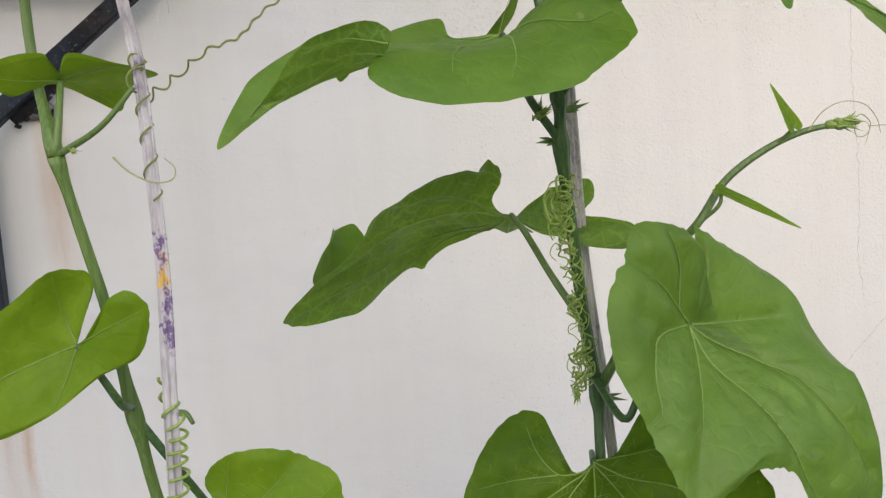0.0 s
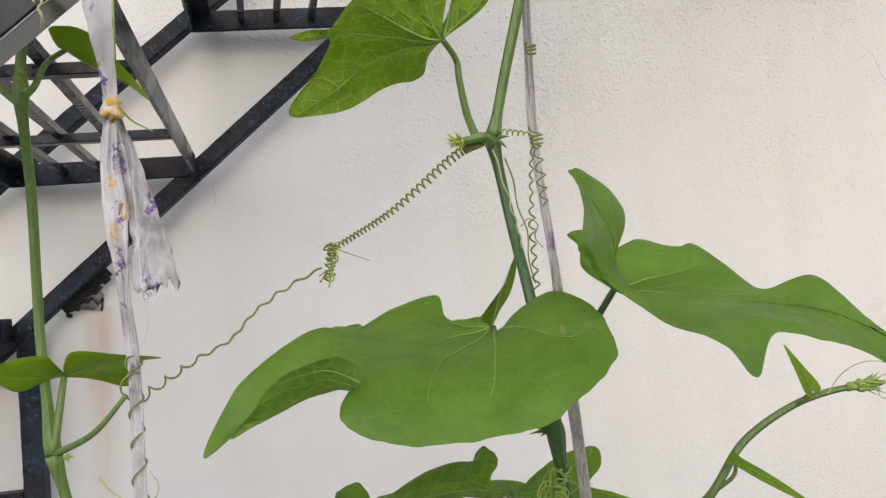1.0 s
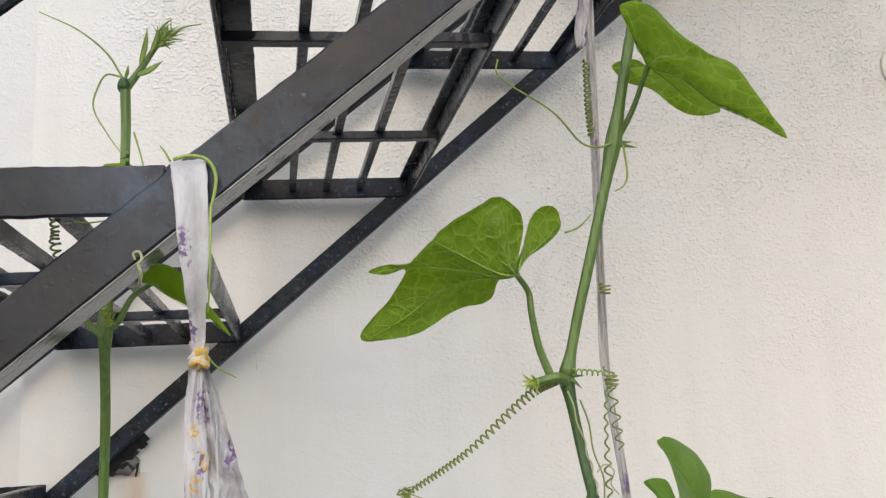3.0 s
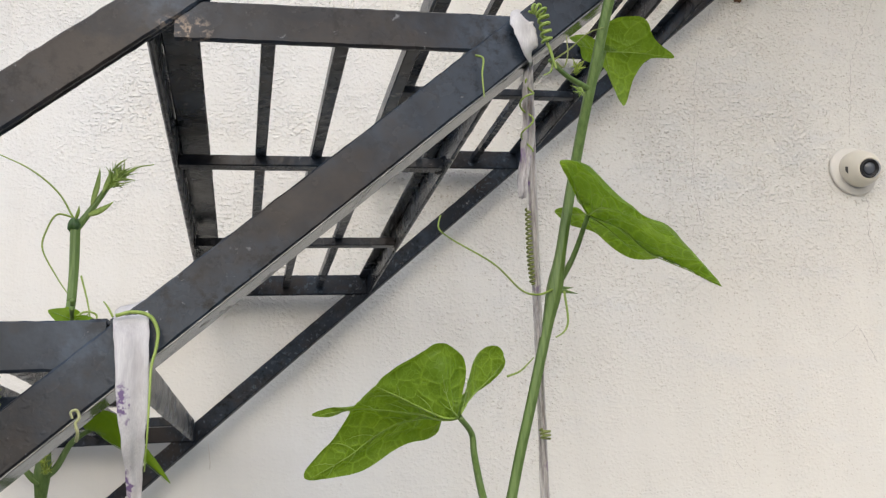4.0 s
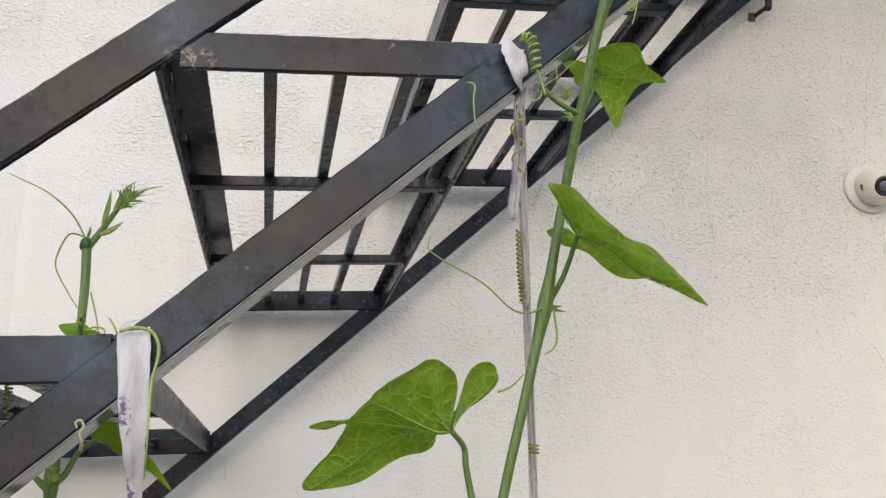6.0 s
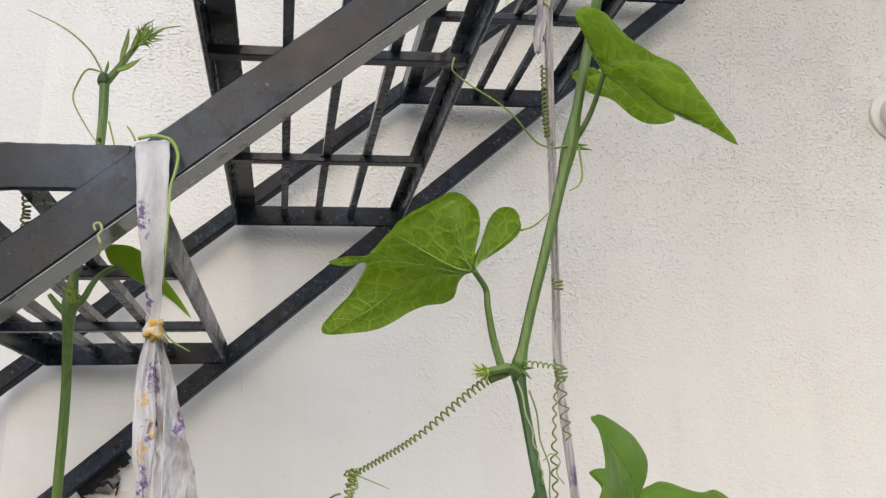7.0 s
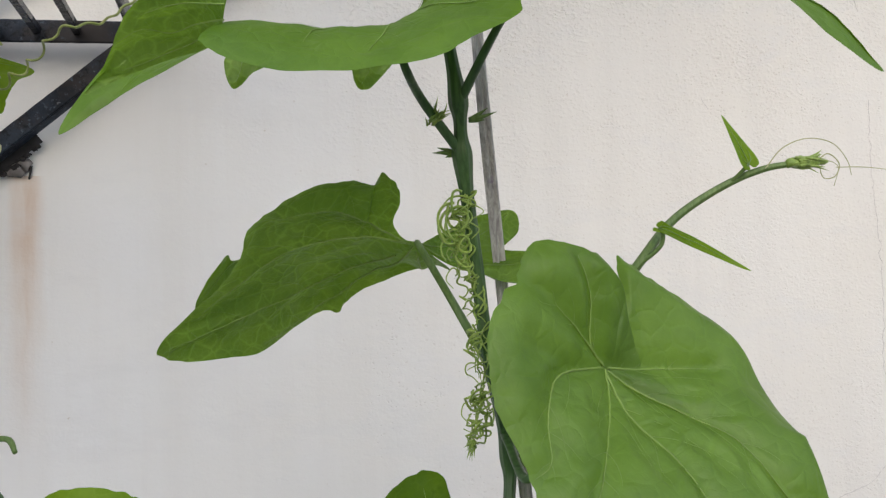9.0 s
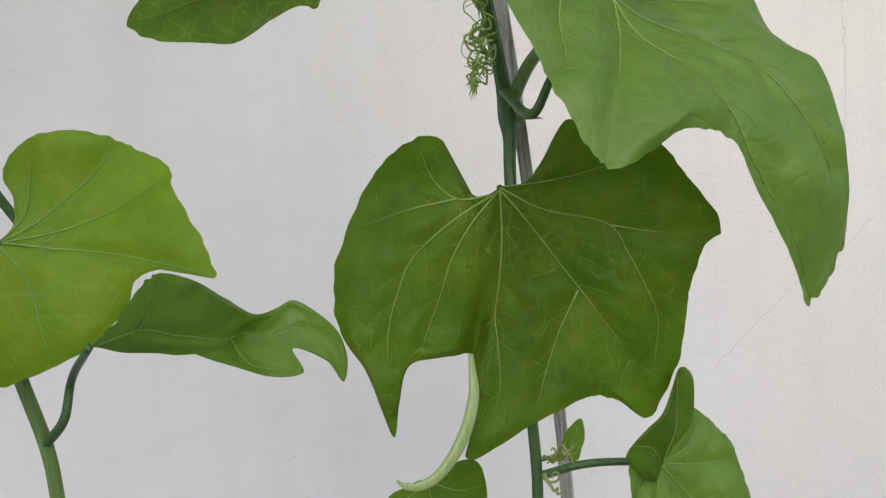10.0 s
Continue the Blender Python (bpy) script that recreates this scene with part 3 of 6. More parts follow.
# ---------------------------------------------------------------- plant materials
def make_leaf(name, dark, light, glow, net_show=0.30, relief=0.32, rough=0.45, gloss=0.5, through=0.34):
    """Leaf skin: mottled green, quilted between a net of veins, light passing through."""
    m, nt, bsdf = shader(name)
    p = object_coord(nt)
    base = ramp(nt, tex_noise(nt, p, 24.0, 6, 0.62), [(0.30, dark), (0.70, light)])
    warp = nt.nodes.new("ShaderNodeTexNoise")
    warp.inputs["Scale"].default_value = 55.0
    nt.links.new(p, warp.inputs["Vector"])
    bent = nt.nodes.new("ShaderNodeMix")
    bent.data_type, bent.blend_type = "RGBA", "LINEAR_LIGHT"
    bent.inputs["Factor"].default_value = 0.005
    nt.links.new(p, bent.inputs["A"])
    nt.links.new(warp.outputs["Color"], bent.inputs["B"])
    net = []
    for scale in (68.0, 190.0):
        v = nt.nodes.new("ShaderNodeTexVoronoi")
        v.feature = "DISTANCE_TO_EDGE"
        v.inputs["Scale"].default_value = scale
        nt.links.new(bent.outputs["Result"], v.inputs["Vector"])
        net.append(v.outputs["Distance"])
    coarse = ramp(nt, net[0], [(0.0, grey(1.0)), (0.07 if relief > -0.9 else 0.085, grey(0.0))])
    fine = ramp(nt, net[1], [(0.0, grey(1.0)), (0.12, grey(0.0))])
    pillow = ramp(nt, net[0], [(0.0, grey(0.0)), (0.14, grey(0.75)), (0.35, grey(1.0))])
    pale = tuple(min(1.0, c * 1.6 + 0.03) for c in light)
    patchy = ramp(nt, tex_noise(nt, p, 16.0, 2), [(0.35, grey(0.35)), (0.65, grey(1.0))])
    show = calc(nt, "MULTIPLY", patchy, net_show)
    col = mix(nt, calc(nt, "MULTIPLY", coarse, show), base, pale)
    col = mix(nt, calc(nt, "MULTIPLY", fine, calc(nt, "MULTIPLY", show, 0.4)), col, pale)
    spots = ramp(nt, tex_noise(nt, p, 75.0, 3), [(0.66, grey(0.0)), (0.78, grey(0.4))])
    col = mix(nt, spots, col, tuple(c * 0.6 for c in dark))
    bites = ramp(nt, tex_noise(nt, p, 40.0, 2), [(0.75, grey(0.0)), (0.78, grey(0.45))])
    col = mix(nt, bites, col, (0.30, 0.34, 0.10))
    nt.links.new(col, bsdf.inputs["Base Color"])
    sheen = ramp(nt, tex_noise(nt, p, 33.0, 4), [(0.3, grey(rough - 0.08)), (0.7, grey(rough + 0.10))])
    nt.links.new(sheen, bsdf.inputs["Roughness"])
    bsdf.inputs["Specular IOR Level"].default_value = gloss
    height = calc(nt, "ADD", calc(nt, "MULTIPLY", tex_noise(nt, p, 150.0, 4), 0.35), calc(nt, "MULTIPLY", pillow, 1.0 if relief > 0 else -1.0))
    height = calc(nt, "SUBTRACT", height, calc(nt, "MULTIPLY", fine, 0.15 if relief > 0 else -0.25))
    bump(nt, bsdf, height, abs(relief), 0.0012)
    thru = nt.nodes.new("ShaderNodeBsdfTranslucent")
    nt.links.new(mix(nt, 1.0, col, glow, "MULTIPLY"), thru.inputs["Color"])
    both = nt.nodes.new("ShaderNodeMixShader")
    both.inputs["Fac"].default_value = through
    nt.links.new(bsdf.outputs[0], both.inputs[1])
    nt.links.new(thru.outputs[0], both.inputs[2])
    nt.links.new(both.outputs[0], nt.nodes["Material Output"].inputs["Surface"])
    return m


def make_cloth(name, low, high, dirt_show=0.6, purple_from=0.60, yellow_from=0.66, grain=(90.0, 90.0, 34.0), spots=()):
    """Thin woven cloth with grey dirt, patches of purple and yellow dye, and single spots: place, reach and colour."""
    m, nt, bsdf = shader(name)
    p = world_coord(nt)
    weave = tex_noise(nt, streched(nt, p, (1400.0, 1400.0, 90.0)), 1.0, 2)
    col = ramp(nt, weave, [(0.3, low), (0.7, high)])
    dirt = ramp(nt, tex_noise(nt, streched(nt, p, grain), 1.0, 5), [(0.42, grey(0.0)), (0.72, grey(dirt_show))])
    col = mix(nt, dirt, col, (0.30, 0.27, 0.28))
    purple = ramp(nt, tex_noise(nt, streched(nt, p, (58.0, 58.0, 46.0)), 1.0, 5), [(purple_from, grey(0.0)), (purple_from + 0.10, grey(0.85))])
    col = mix(nt, purple, col, (0.17, 0.09, 0.27))
    shift = nt.nodes.new("ShaderNodeVectorMath")
    shift.operation = "ADD"
    shift.inputs[1].default_value = (3.1, 7.7, 1.9)
    nt.links.new(p, shift.inputs[0])
    yellow = ramp(nt, tex_noise(nt, streched(nt, shift.outputs[0], (60.0, 60.0, 26.0)), 1.0, 2), [(yellow_from, grey(0.0)), (yellow_from + 0.05, grey(0.85))])
    col = mix(nt, yellow, col, (0.80, 0.48, 0.07))
    blot = ramp(nt, tex_noise(nt, p, 240.0, 4, 0.65), [(0.40, grey(0.05)), (0.60, grey(1.0))])
    for place, reach, dye in spots:
        amount = calc(nt, "MULTIPLY", calc(nt, "MULTIPLY", near(nt, streched(nt, bent_coord(nt, p, 170.0, 0.010), (1.5, 0.2, 0.42)), (place[0] * 1.5, place[1] * 0.2, place[2] * 0.42), reach), 2.6), blot)
        col = mix(nt, calc(nt, "MINIMUM", amount, 0.9), col, dye)
    nt.links.new(col, bsdf.inputs["Base Color"])
    bsdf.inputs["Roughness"].default_value = 0.6
    bump(nt, bsdf, calc(nt, "ADD", calc(nt, "MULTIPLY", weave, 0.35), calc(nt, "MULTIPLY", tex_noise(nt, p, 130.0, 4), 1.2)), 0.4, 0.0010)
    thru = nt.nodes.new("ShaderNodeBsdfTranslucent")
    nt.links.new(col, thru.inputs["Color"])
    both = nt.nodes.new("ShaderNodeMixShader")
    both.inputs["Fac"].default_value = 0.25
    nt.links.new(bsdf.outputs[0], both.inputs[1])
    nt.links.new(thru.outputs[0], both.inputs[2])
    nt.links.new(both.outputs[0], nt.nodes["Material Output"].inputs["Surface"])
    return m


def make_stem(name, a, b):
    m, nt, bsdf = shader(name)
    p = object_coord(nt)
    streak = tex_noise(nt, streched(nt, p, (420.0, 420.0, 12.0)), 1.0, 4)
    col = ramp(nt, streak, [(0.32, a), (0.68, b)])
    nt.links.new(col, bsdf.inputs["Base Color"])
    bsdf.inputs["Roughness"].default_value = 0.45
    bsdf.inputs["Subsurface Weight"].default_value = 0.0
    bump(nt, bsdf, streak, 0.4, 0.0008)
    return m


LEAF_MID = make_leaf("leaf_green", (0.083, 0.176, 0.014), (0.139, 0.256, 0.029), (1.5, 1.45, 0.6), 0.08, 0.30, 0.44, 0.42)
LEAF_QUILTED = make_leaf("quilted_leaf_green", (0.096, 0.190, 0.019), (0.150, 0.268, 0.038), (1.5, 1.45, 0.6), 0.06, 0.32, 0.42, 0.44)
LEAF_DARK = make_leaf("leaf_dark_green", (0.049, 0.105, 0.003), (0.098, 0.176, 0.008), (1.5, 1.6, 0.5), 0.08, 0.26, 0.50, 0.25)
LEAF_BACK = make_leaf("leaf_underside", (0.080, 0.166, 0.019), (0.148, 0.256, 0.044), (1.7, 1.65, 0.6), 0.35, -0.60, 0.45, 0.5, 0.46)
LEAF_YOUNG = make_leaf("leaf_young_green", (0.110, 0.210, 0.006), (0.174, 0.288, 0.014), (1.4, 1.35, 0.4), 0.08, 0.24, 0.50, 0.25)
LEAF_TIP = make_leaf("leaf_tip_green", (0.240, 0.360, 0.010), (0.330, 0.450, 0.030), (1.5, 1.4, 0.5), 0.20, -0.40, 0.45, 0.5, 0.48)
LEAF_YOUNG_BACK = make_leaf("young_leaf_underside", (0.122, 0.226, 0.014), (0.190, 0.315, 0.032), (1.6, 1.5, 0.5), 0.44, -1.0, 0.45, 0.5, 0.46)
VEIN = make_plain("leaf_vein", (0.205, 0.310, 0.062), 0.5, 0.2, 60.0)
VEIN_SOFT = make_plain("faint_leaf_vein", (0.185, 0.298, 0.058), 0.5, 0.2, 60.0)
VEIN_BACK = make_plain("raised_leaf_vein", (0.300, 0.440, 0.075), 0.5, 0.2, 60.0)
STEM = make_stem("green_stem", (0.085, 0.150, 0.030), (0.150, 0.235, 0.062))
STEM_DARK = make_stem("dark_green_stem", (0.030, 0.075, 0.018), (0.065, 0.140, 0.035))
BUD = make_stem("bud_green", (0.170, 0.270, 0.040), (0.290, 0.390, 0.090))
TIP_BUD = make_stem("yellow_bud", (0.260, 0.360, 0.040), (0.400, 0.480, 0.090))
LEAF_ROLL = make_stem("rolled_leaf_underside", (0.240, 0.330, 0.105), (0.360, 0.450, 0.190))
TENDRIL = make_stem("tendril_green", (0.200, 0.300, 0.045), (0.330, 0.430, 0.100))
TENDRIL_OLD = make_stem("olive_tendril", (0.150, 0.190, 0.040), (0.255, 0.285, 0.085))
TENDRIL_DRY = make_stem("dry_tendril", (0.300, 0.320, 0.130), (0.430, 0.430, 0.240))
PURPLE, YELLOW = (0.17, 0.09, 0.27), (0.80, 0.50, 0.05)
SPOTS = [((-0.1025, 0.585, 1.712), 0.0060, PURPLE), ((-0.1005, 0.605, 1.662), 0.0050, PURPLE), ((-0.0950, 0.612, 1.614), 0.0055, PURPLE), ((-0.0958, 0.614, 1.580), 0.0045, PURPLE), ((-0.0775, 0.616, 1.585), 0.0055, PURPLE), ((-0.0820, 0.616, 1.532), 0.0055, PURPLE), ((-0.0985, 0.618, 1.548), 0.0045, PURPLE), ((-0.1000, 0.612, 1.599), 0.0034, YELLOW), ((-0.0925, 0.614, 1.582), 0.0034, YELLOW), ((-0.1000, 0.614, 1.565), 0.0040, YELLOW)]
CLOTH = make_cloth("stained_cloth", (0.70, 0.69, 0.71), (0.82, 0.81, 0.82), 0.40, 0.66, 0.95, spots=SPOTS)
CLOTH_CRUMPLED = make_cloth("crumpled_dirty_cloth", (0.56, 0.55, 0.56), (0.74, 0.73, 0.73), 0.75, 0.66, 0.95, (60.0, 60.0, 60.0), SPOTS)
LOW_SPOTS = [((-0.0990, 0.640, 1.347), 0.0075, YELLOW), ((-0.1005, 0.640, 1.361), 0.0070, PURPLE), ((-0.0985, 0.640, 1.330), 0.0060, PURPLE), ((-0.0990, 0.640, 1.310), 0.0075, PURPLE)]
CLOTH_DYED = make_cloth("dye_stained_cloth", (0.60, 0.58, 0.60), (0.76, 0.74, 0.75), 0.7, 0.59, 0.72, spots=LOW_SPOTS)
CLOTH_DIRTY = make_cloth("purple_stained_cloth", (0.46, 0.44, 0.45), (0.68, 0.66, 0.66), 0.9, 0.54, 0.90)
CLOTH_GREY = make_cloth("dirty_cloth", (0.50, 0.48, 0.47), (0.70, 0.68, 0.67), 0.95, 0.60, 0.80, (420.0, 420.0, 9.0))
CLOTH_YELLOW = make_cloth("yellow_stained_cloth", (0.76, 0.74, 0.70), (0.86, 0.84, 0.80), 0.2, 0.70, 0.90, spots=[((-0.0961, 0.604, 1.6465), 0.011, YELLOW), ((-0.0955, 0.604, 1.6455), 0.009, YELLOW)])


# ---------------------------------------------------------------- plant helpers
def add_leaflet(bm, a, b, wide):
    """A small folded leaf: a keeled sliver from a to b, widest below its middle."""
    a, b = Vector(a), Vector(b)
    way = (b - a).normalized()
    side = way.cross(Vector((0, -1, 0))).normalized()
    rows = []
    for i in range(9):
        f = i / 8
        w = wide * 0.5 * (math.sin(math.pi * f ** 0.75) + 0.04)
        c = a.lerp(b, f) + side * (wide * 0.35 * math.sin(math.pi * f)) + Vector((0, -0.001 * math.sin(3 * f), 0))
        rows.append([bm.verts.new(c + side * w), bm.verts.new(c + Vector((0, 0.4 * w, 0))), bm.verts.new(c - side * w), bm.verts.new(c + Vector((0, 0.4 * w + 0.0005, 0)))])
    for p, q in zip(rows, rows[1:]):
        for i in range(4):
            bm.faces.new((p[i], p[(i + 1) % 4], q[(i + 1) % 4], q[i]))
    bm.faces.new(rows[0][::-1])
    bm.faces.new(rows[-1])


def coil(path, radius, turns, phase=0.0, per=10):
    """A helix wound along a line; radius is a list of values from start to end."""
    line = spline(path, 24)
    fr = frames(line)
    n = max(8, int(turns * per))
    out = []
    for i in range(n + 1):
        f = i / n
        k = f * (len(line) - 1)
        j = min(int(k), len(line) - 2)
        c = line[j].lerp(line[j + 1], k - j)
        t, u, v = fr[j]
        a = phase + 2 * math.pi * turns * f
        r = along(radius, f)
        out.append(c + u * (r * math.cos(a)) + v * (r * math.sin(a)))
    return out


def leaf(vine, base, turn, centre, margin, veins, skin, label="", petiole=(), petiole_skin=None, thick=(0.0032, 0.0026, 0.0022), seed=1.0, puff=1.0, hubs=None, crease=None):
    """A leaf blade, in its own plane with the petiole's end at the origin and the tip along x. centre: a place inside it, in millimetres;
    margin: (degrees from the tip's direction, millimetres from the base, millimetres of lift) all round the edge; veins: the run of each main
    vein, in millimetres; puff: how far the blade swells between its veins (below zero: seen from the underside);
    hubs: for stretches of the margin in the lee of a notch, the inner place that they are spanned from;
    crease: a furrow from one place to another, its half width and depth, in millimetres."""
    shape = [(r * 0.001 * math.cos(radians(a)), r * 0.001 * math.sin(radians(a)), h * 0.001) for a, r, h in margin]
    edge = spline([(0, 0, 0), *shape, (0, 0, 0)], 9)
    mid = Vector(centre) * 0.001
    n, rings = len(edge), 34
    size = max(e.length for e in edge)
    # a thin plate bent through the margin, the middle and the base
    known = np.array([(0, 0, 0), tuple(mid), *shape])

    def kernel(d2):
        return 0.5 * d2 * np.log(d2 + 1e-12)

    scaled = known[:, :2] / size
    gap2 = ((scaled[:, None] - scaled[None]) ** 2).sum(2)
    m = len(known)
    system = np.zeros((m + 3, m + 3))
    system[:m, :m] = kernel(gap2) + np.eye(m) * 0.004
    system[:m, m:] = np.c_[np.ones(m), scaled]
    system[m:, :m] = system[:m, m:].T
    weights = np.linalg.solve(system, np.r_[known[:, 2], 0, 0, 0])

    def plate(xy):
        q = np.asarray(xy) / size
        d2 = ((q[:, None] - scaled[None]) ** 2).sum(2)
        return kernel(d2) @ weights[:m] + weights[m] + q @ weights[m + 1:]

    rim_xy = np.array([(e.x, e.y) for e in edge])
    part_way = np.linspace(0, 1, rings + 1)
    hub_xy = [(mid.x, mid.y)] + [tuple(0.001 * v for v in (hubs or {}).get(i, centre[:2])) for i in range(len(shape))] + [(mid.x, mid.y)]
    steps = np.linspace(0, len(hub_xy) - 1, n)
    heart = np.stack([np.interp(steps, range(len(hub_xy)), [h[a] for h in hub_xy]) for a in (0, 1)], 1)
    sheet = heart[None] + (rim_xy - heart)[None] * part_way[:, None, None]
    lift = plate(sheet.reshape(-1, 2)).reshape(rings + 1, n)
    lift += (np.array([e.z for e in edge]) - lift[-1])[None] * part_way[:, None] ** 3

    # the runs of the veins and of their side twigs, in the plane
    runs = []
    for i, way in enumerate(veins):
        line = spline([(x * 0.001, y * 0.001, 0) for x, y in way], 8)
        twigs = []
        long = sum((b - a).length for a, b in zip(line, line[1:]))
        count = max(2, min(5, int(long / 0.024)))
        for q in range(count):
            f0 = (q + 0.9) / (count + 0.9) + 0.03 * math.sin(q * 2.7 + i + seed)
            j = min(len(line) - 2, int(f0 * (len(line) - 1)))
            ahead = (line[min(j + 2, len(line) - 1)] - line[j]).normalized()
            for side in (-1, 1):
                swing = radians(side * 50 + 9 * math.sin(i * 1.9 + q * 3.3 + seed + side))
                span = (0.10 + 0.26 * (1 - f0)) * long * (0.85 + 0.3 * math.sin(q * 5.1 + i + side))
                p, d, out = line[j].copy(), ahead.copy(), []
                d.rotate(Euler((0, 0, swing)))
                for _ in range(9):
                    out.append(p.copy())
                    d.rotate(Euler((0, 0, radians(-side * 4.5 + 5 * noise.noise(p * 130)))))
                    p = p + d * (span / 8)
                twigs.append(out)
        runs.append((line, twigs))
    marks = [(p.x, p.y, 1.0) for line, _ in runs for p in line] + [(p.x, p.y, 0.55) for _, twigs in runs for t in twigs for p in t[:7]]
    marks = np.array(marks)
    flat = sheet.reshape(-1, 2)
    furrow = np.zeros(len(flat))
    for wide, deep in ((0.0050, 1.0), (0.0110, 1.2)):
        best = np.zeros(len(flat))
        for k in range(0, len(marks), 200):
            c = marks[k:k + 200]
            d2 = ((flat[:, None] - c[None, :, :2]) ** 2).sum(2)
            best = np.maximum(best, (np.exp(-d2 / wide ** 2) * c[None, :, 2]).max(1))
        furrow += deep * (1 - best)
    fade = np.minimum(1.0, (1 - part_way) * 9)[:, None] * 0.8 + 0.2
    lift += furrow.reshape(rings + 1, n) * fade * puff * 0.0013 * min(1.0, size * 10)

    for j in range(rings + 1):
        for i in range(n):
            x, y = sheet[j, i]
            w = (1 - 0.45 * part_way[j]) * min(1.0, size * 9) * min(1.0, math.hypot(x, y) * 40)
            lift[j, i] += w * (0.0030 * noise.noise(Vector((x * 22, y * 22, seed))) + 0.0012 * noise.noise(Vector((x * 60, y * 60, seed + 3))))
    if crease:
        (x0, y0), (x1, y1), wide, deep = crease
        run = np.array((x1 - x0, y1 - y0)) * 0.001
        f = np.clip(((flat - np.array((x0, y0)) * 0.001) @ run) / (run @ run), 0, 1)
        d = np.linalg.norm(flat - np.array((x0, y0)) * 0.001 - f[:, None] * run, axis=1) / (wide * 0.001)
        lift -= (0.001 * deep * np.exp(-d ** 2) * np.minimum(1.0, f * 1.6)).reshape(rings + 1, n)
    heights = lift.reshape(-1)

    def above(x, y):
        """The blade over the place x, y."""
        d2 = (flat[:, 0] - x) ** 2 + (flat[:, 1] - y) ** 2
        near = np.argpartition(d2, 6)[:6]
        if d2[near].min() > 0.0000045:
            return None
        w = 1 / (d2[near] + 1e-8)
        return Vector((x, y, float((w * heights[near]).sum() / w.sum())))

    bm = bmesh.new()
    rows = []
    notch = 0.028 if skin is LEAF_QUILTED else 0.017
    for j in range(rings + 1):
        row = []
        for i in range(n):
            tooth = 1 + (notch * noise.noise(Vector((i * 0.38, seed * 3, 0))) if j == rings and 4 < i < n - 5 else 0)
            x, y = heart[i] + (sheet[j, i] - heart[i]) * tooth
            row.append(bm.verts.new((x, y, lift[j, i])))
        rows.append(row)
    for a, b in zip(rows, rows[1:]):
        for i in range(n - 1):
            bm.faces.new((a[i], a[i + 1], b[i + 1], b[i]))
    bmesh.ops.remove_doubles(bm, verts=rows[0], dist=0.00002)
    blade = part("leaf", bm, skin, vine, label, True)
    world_pose = pose(*base, *turn)
    blade.matrix_basis = Matrix.Translation(-vine.location) @ world_pose

    def laid(line):
        """A run of the plane laid on the blade, as far as the blade reaches."""
        out = []
        for p in line:
            q = above(p.x, p.y)
            if q is None:
                if len(out) > 2:
                    break
                out = []
                continue
            out.append(q + Vector((0, 0, 0.0005)))
        return out

    rib = VEIN_BACK if skin is LEAF_YOUNG_BACK else VEIN_SOFT if skin in (LEAF_MID, LEAF_YOUNG) else VEIN
    fat = (0.30 + size * 3.2) * (1.5 if skin is LEAF_YOUNG_BACK else 1.0)
    for line, twigs in runs:
        main = laid(line)
        if len(main) < 4:
            continue
        bm = bmesh.new()
        add_tube(bm, main, [0.00085 * fat, 0.00058 * fat, 0.00038 * fat, 0.00016 * fat], 6)
        part("vein", bm, rib, blade, "", True)
    bm = bmesh.new()
    for t in [t for _, twigs in runs for t in twigs]:
        t = laid(t)
        if len(t) > 3:
            fine = 3.0 if skin is LEAF_YOUNG_BACK else 1.0
            add_tube(bm, t, [0.00013 * fat * fine, 0.00010 * fat * fine, 0.00004 * fat], 4)
    if seed in (16.0, 23.0):
        # short raised side veins that catch the light
        rnd = random.Random(int(seed * 7))
        for _ in range(150):
            j = rnd.randrange(6, rings - 2)
            x, y = sheet[j, rnd.randrange(n)]
            way = rnd.choice((0.12, -0.2, 1.1, -1.0)) + rnd.uniform(-0.25, 0.25)
            long = rnd.uniform(0.003, 0.011)
            dash = laid([Vector((x + f * long * math.cos(way), y + f * long * math.sin(way), 0)) for f in (0, 0.33, 0.66, 1.0)])
            if len(dash) > 3:
                add_tube(bm, dash, [0.00008 * fat, 0.00022 * fat, 0.00008 * fat], 4)
    tagged(part("veinlet", bm, rib, blade, "", True), kind="stuff")
    if petiole:
        bm = bmesh.new()
        add_tube(bm, spline(petiole, 8), thick, 10, 5, 0.05)
        stalk = part("petiole", bm, petiole_skin or STEM, blade, "", True)
        stalk.data.transform(world_pose.inverted())
    return blade


def stem_part(vine, name, points, radii, skin, swell=(), sides=14, label=""):
    """A furrowed stem; swell: places along it (0 to 1) that thicken to a node."""
    bm = bmesh.new()
    path = spline(points, 10)
    n = len(path)
    rr = []
    for i in range(n):
        f = i / (n - 1)
        r = along(radii, f)
        for s in swell:
            r += 0.0022 * math.exp(-((f - s) * n / 2.2) ** 2)
        rr.append(r)
    add_tube(bm, path, rr, 24, 6, 0.09)
    ob = part(name, bm, skin, vine, label, True)
    ob.data.transform(Matrix.Translation(-vine.location))
    return ob


def tendril(vine, path, radii=(0.0009, 0.0007, 0.0004), skin=None, sides=6):
    bm = bmesh.new()
    add_tube(bm, path, radii, sides)
    ob = part("tendril", bm, skin or TENDRIL, vine, "", True)
    ob.data.transform(Matrix.Translation(-vine.location))
    return ob


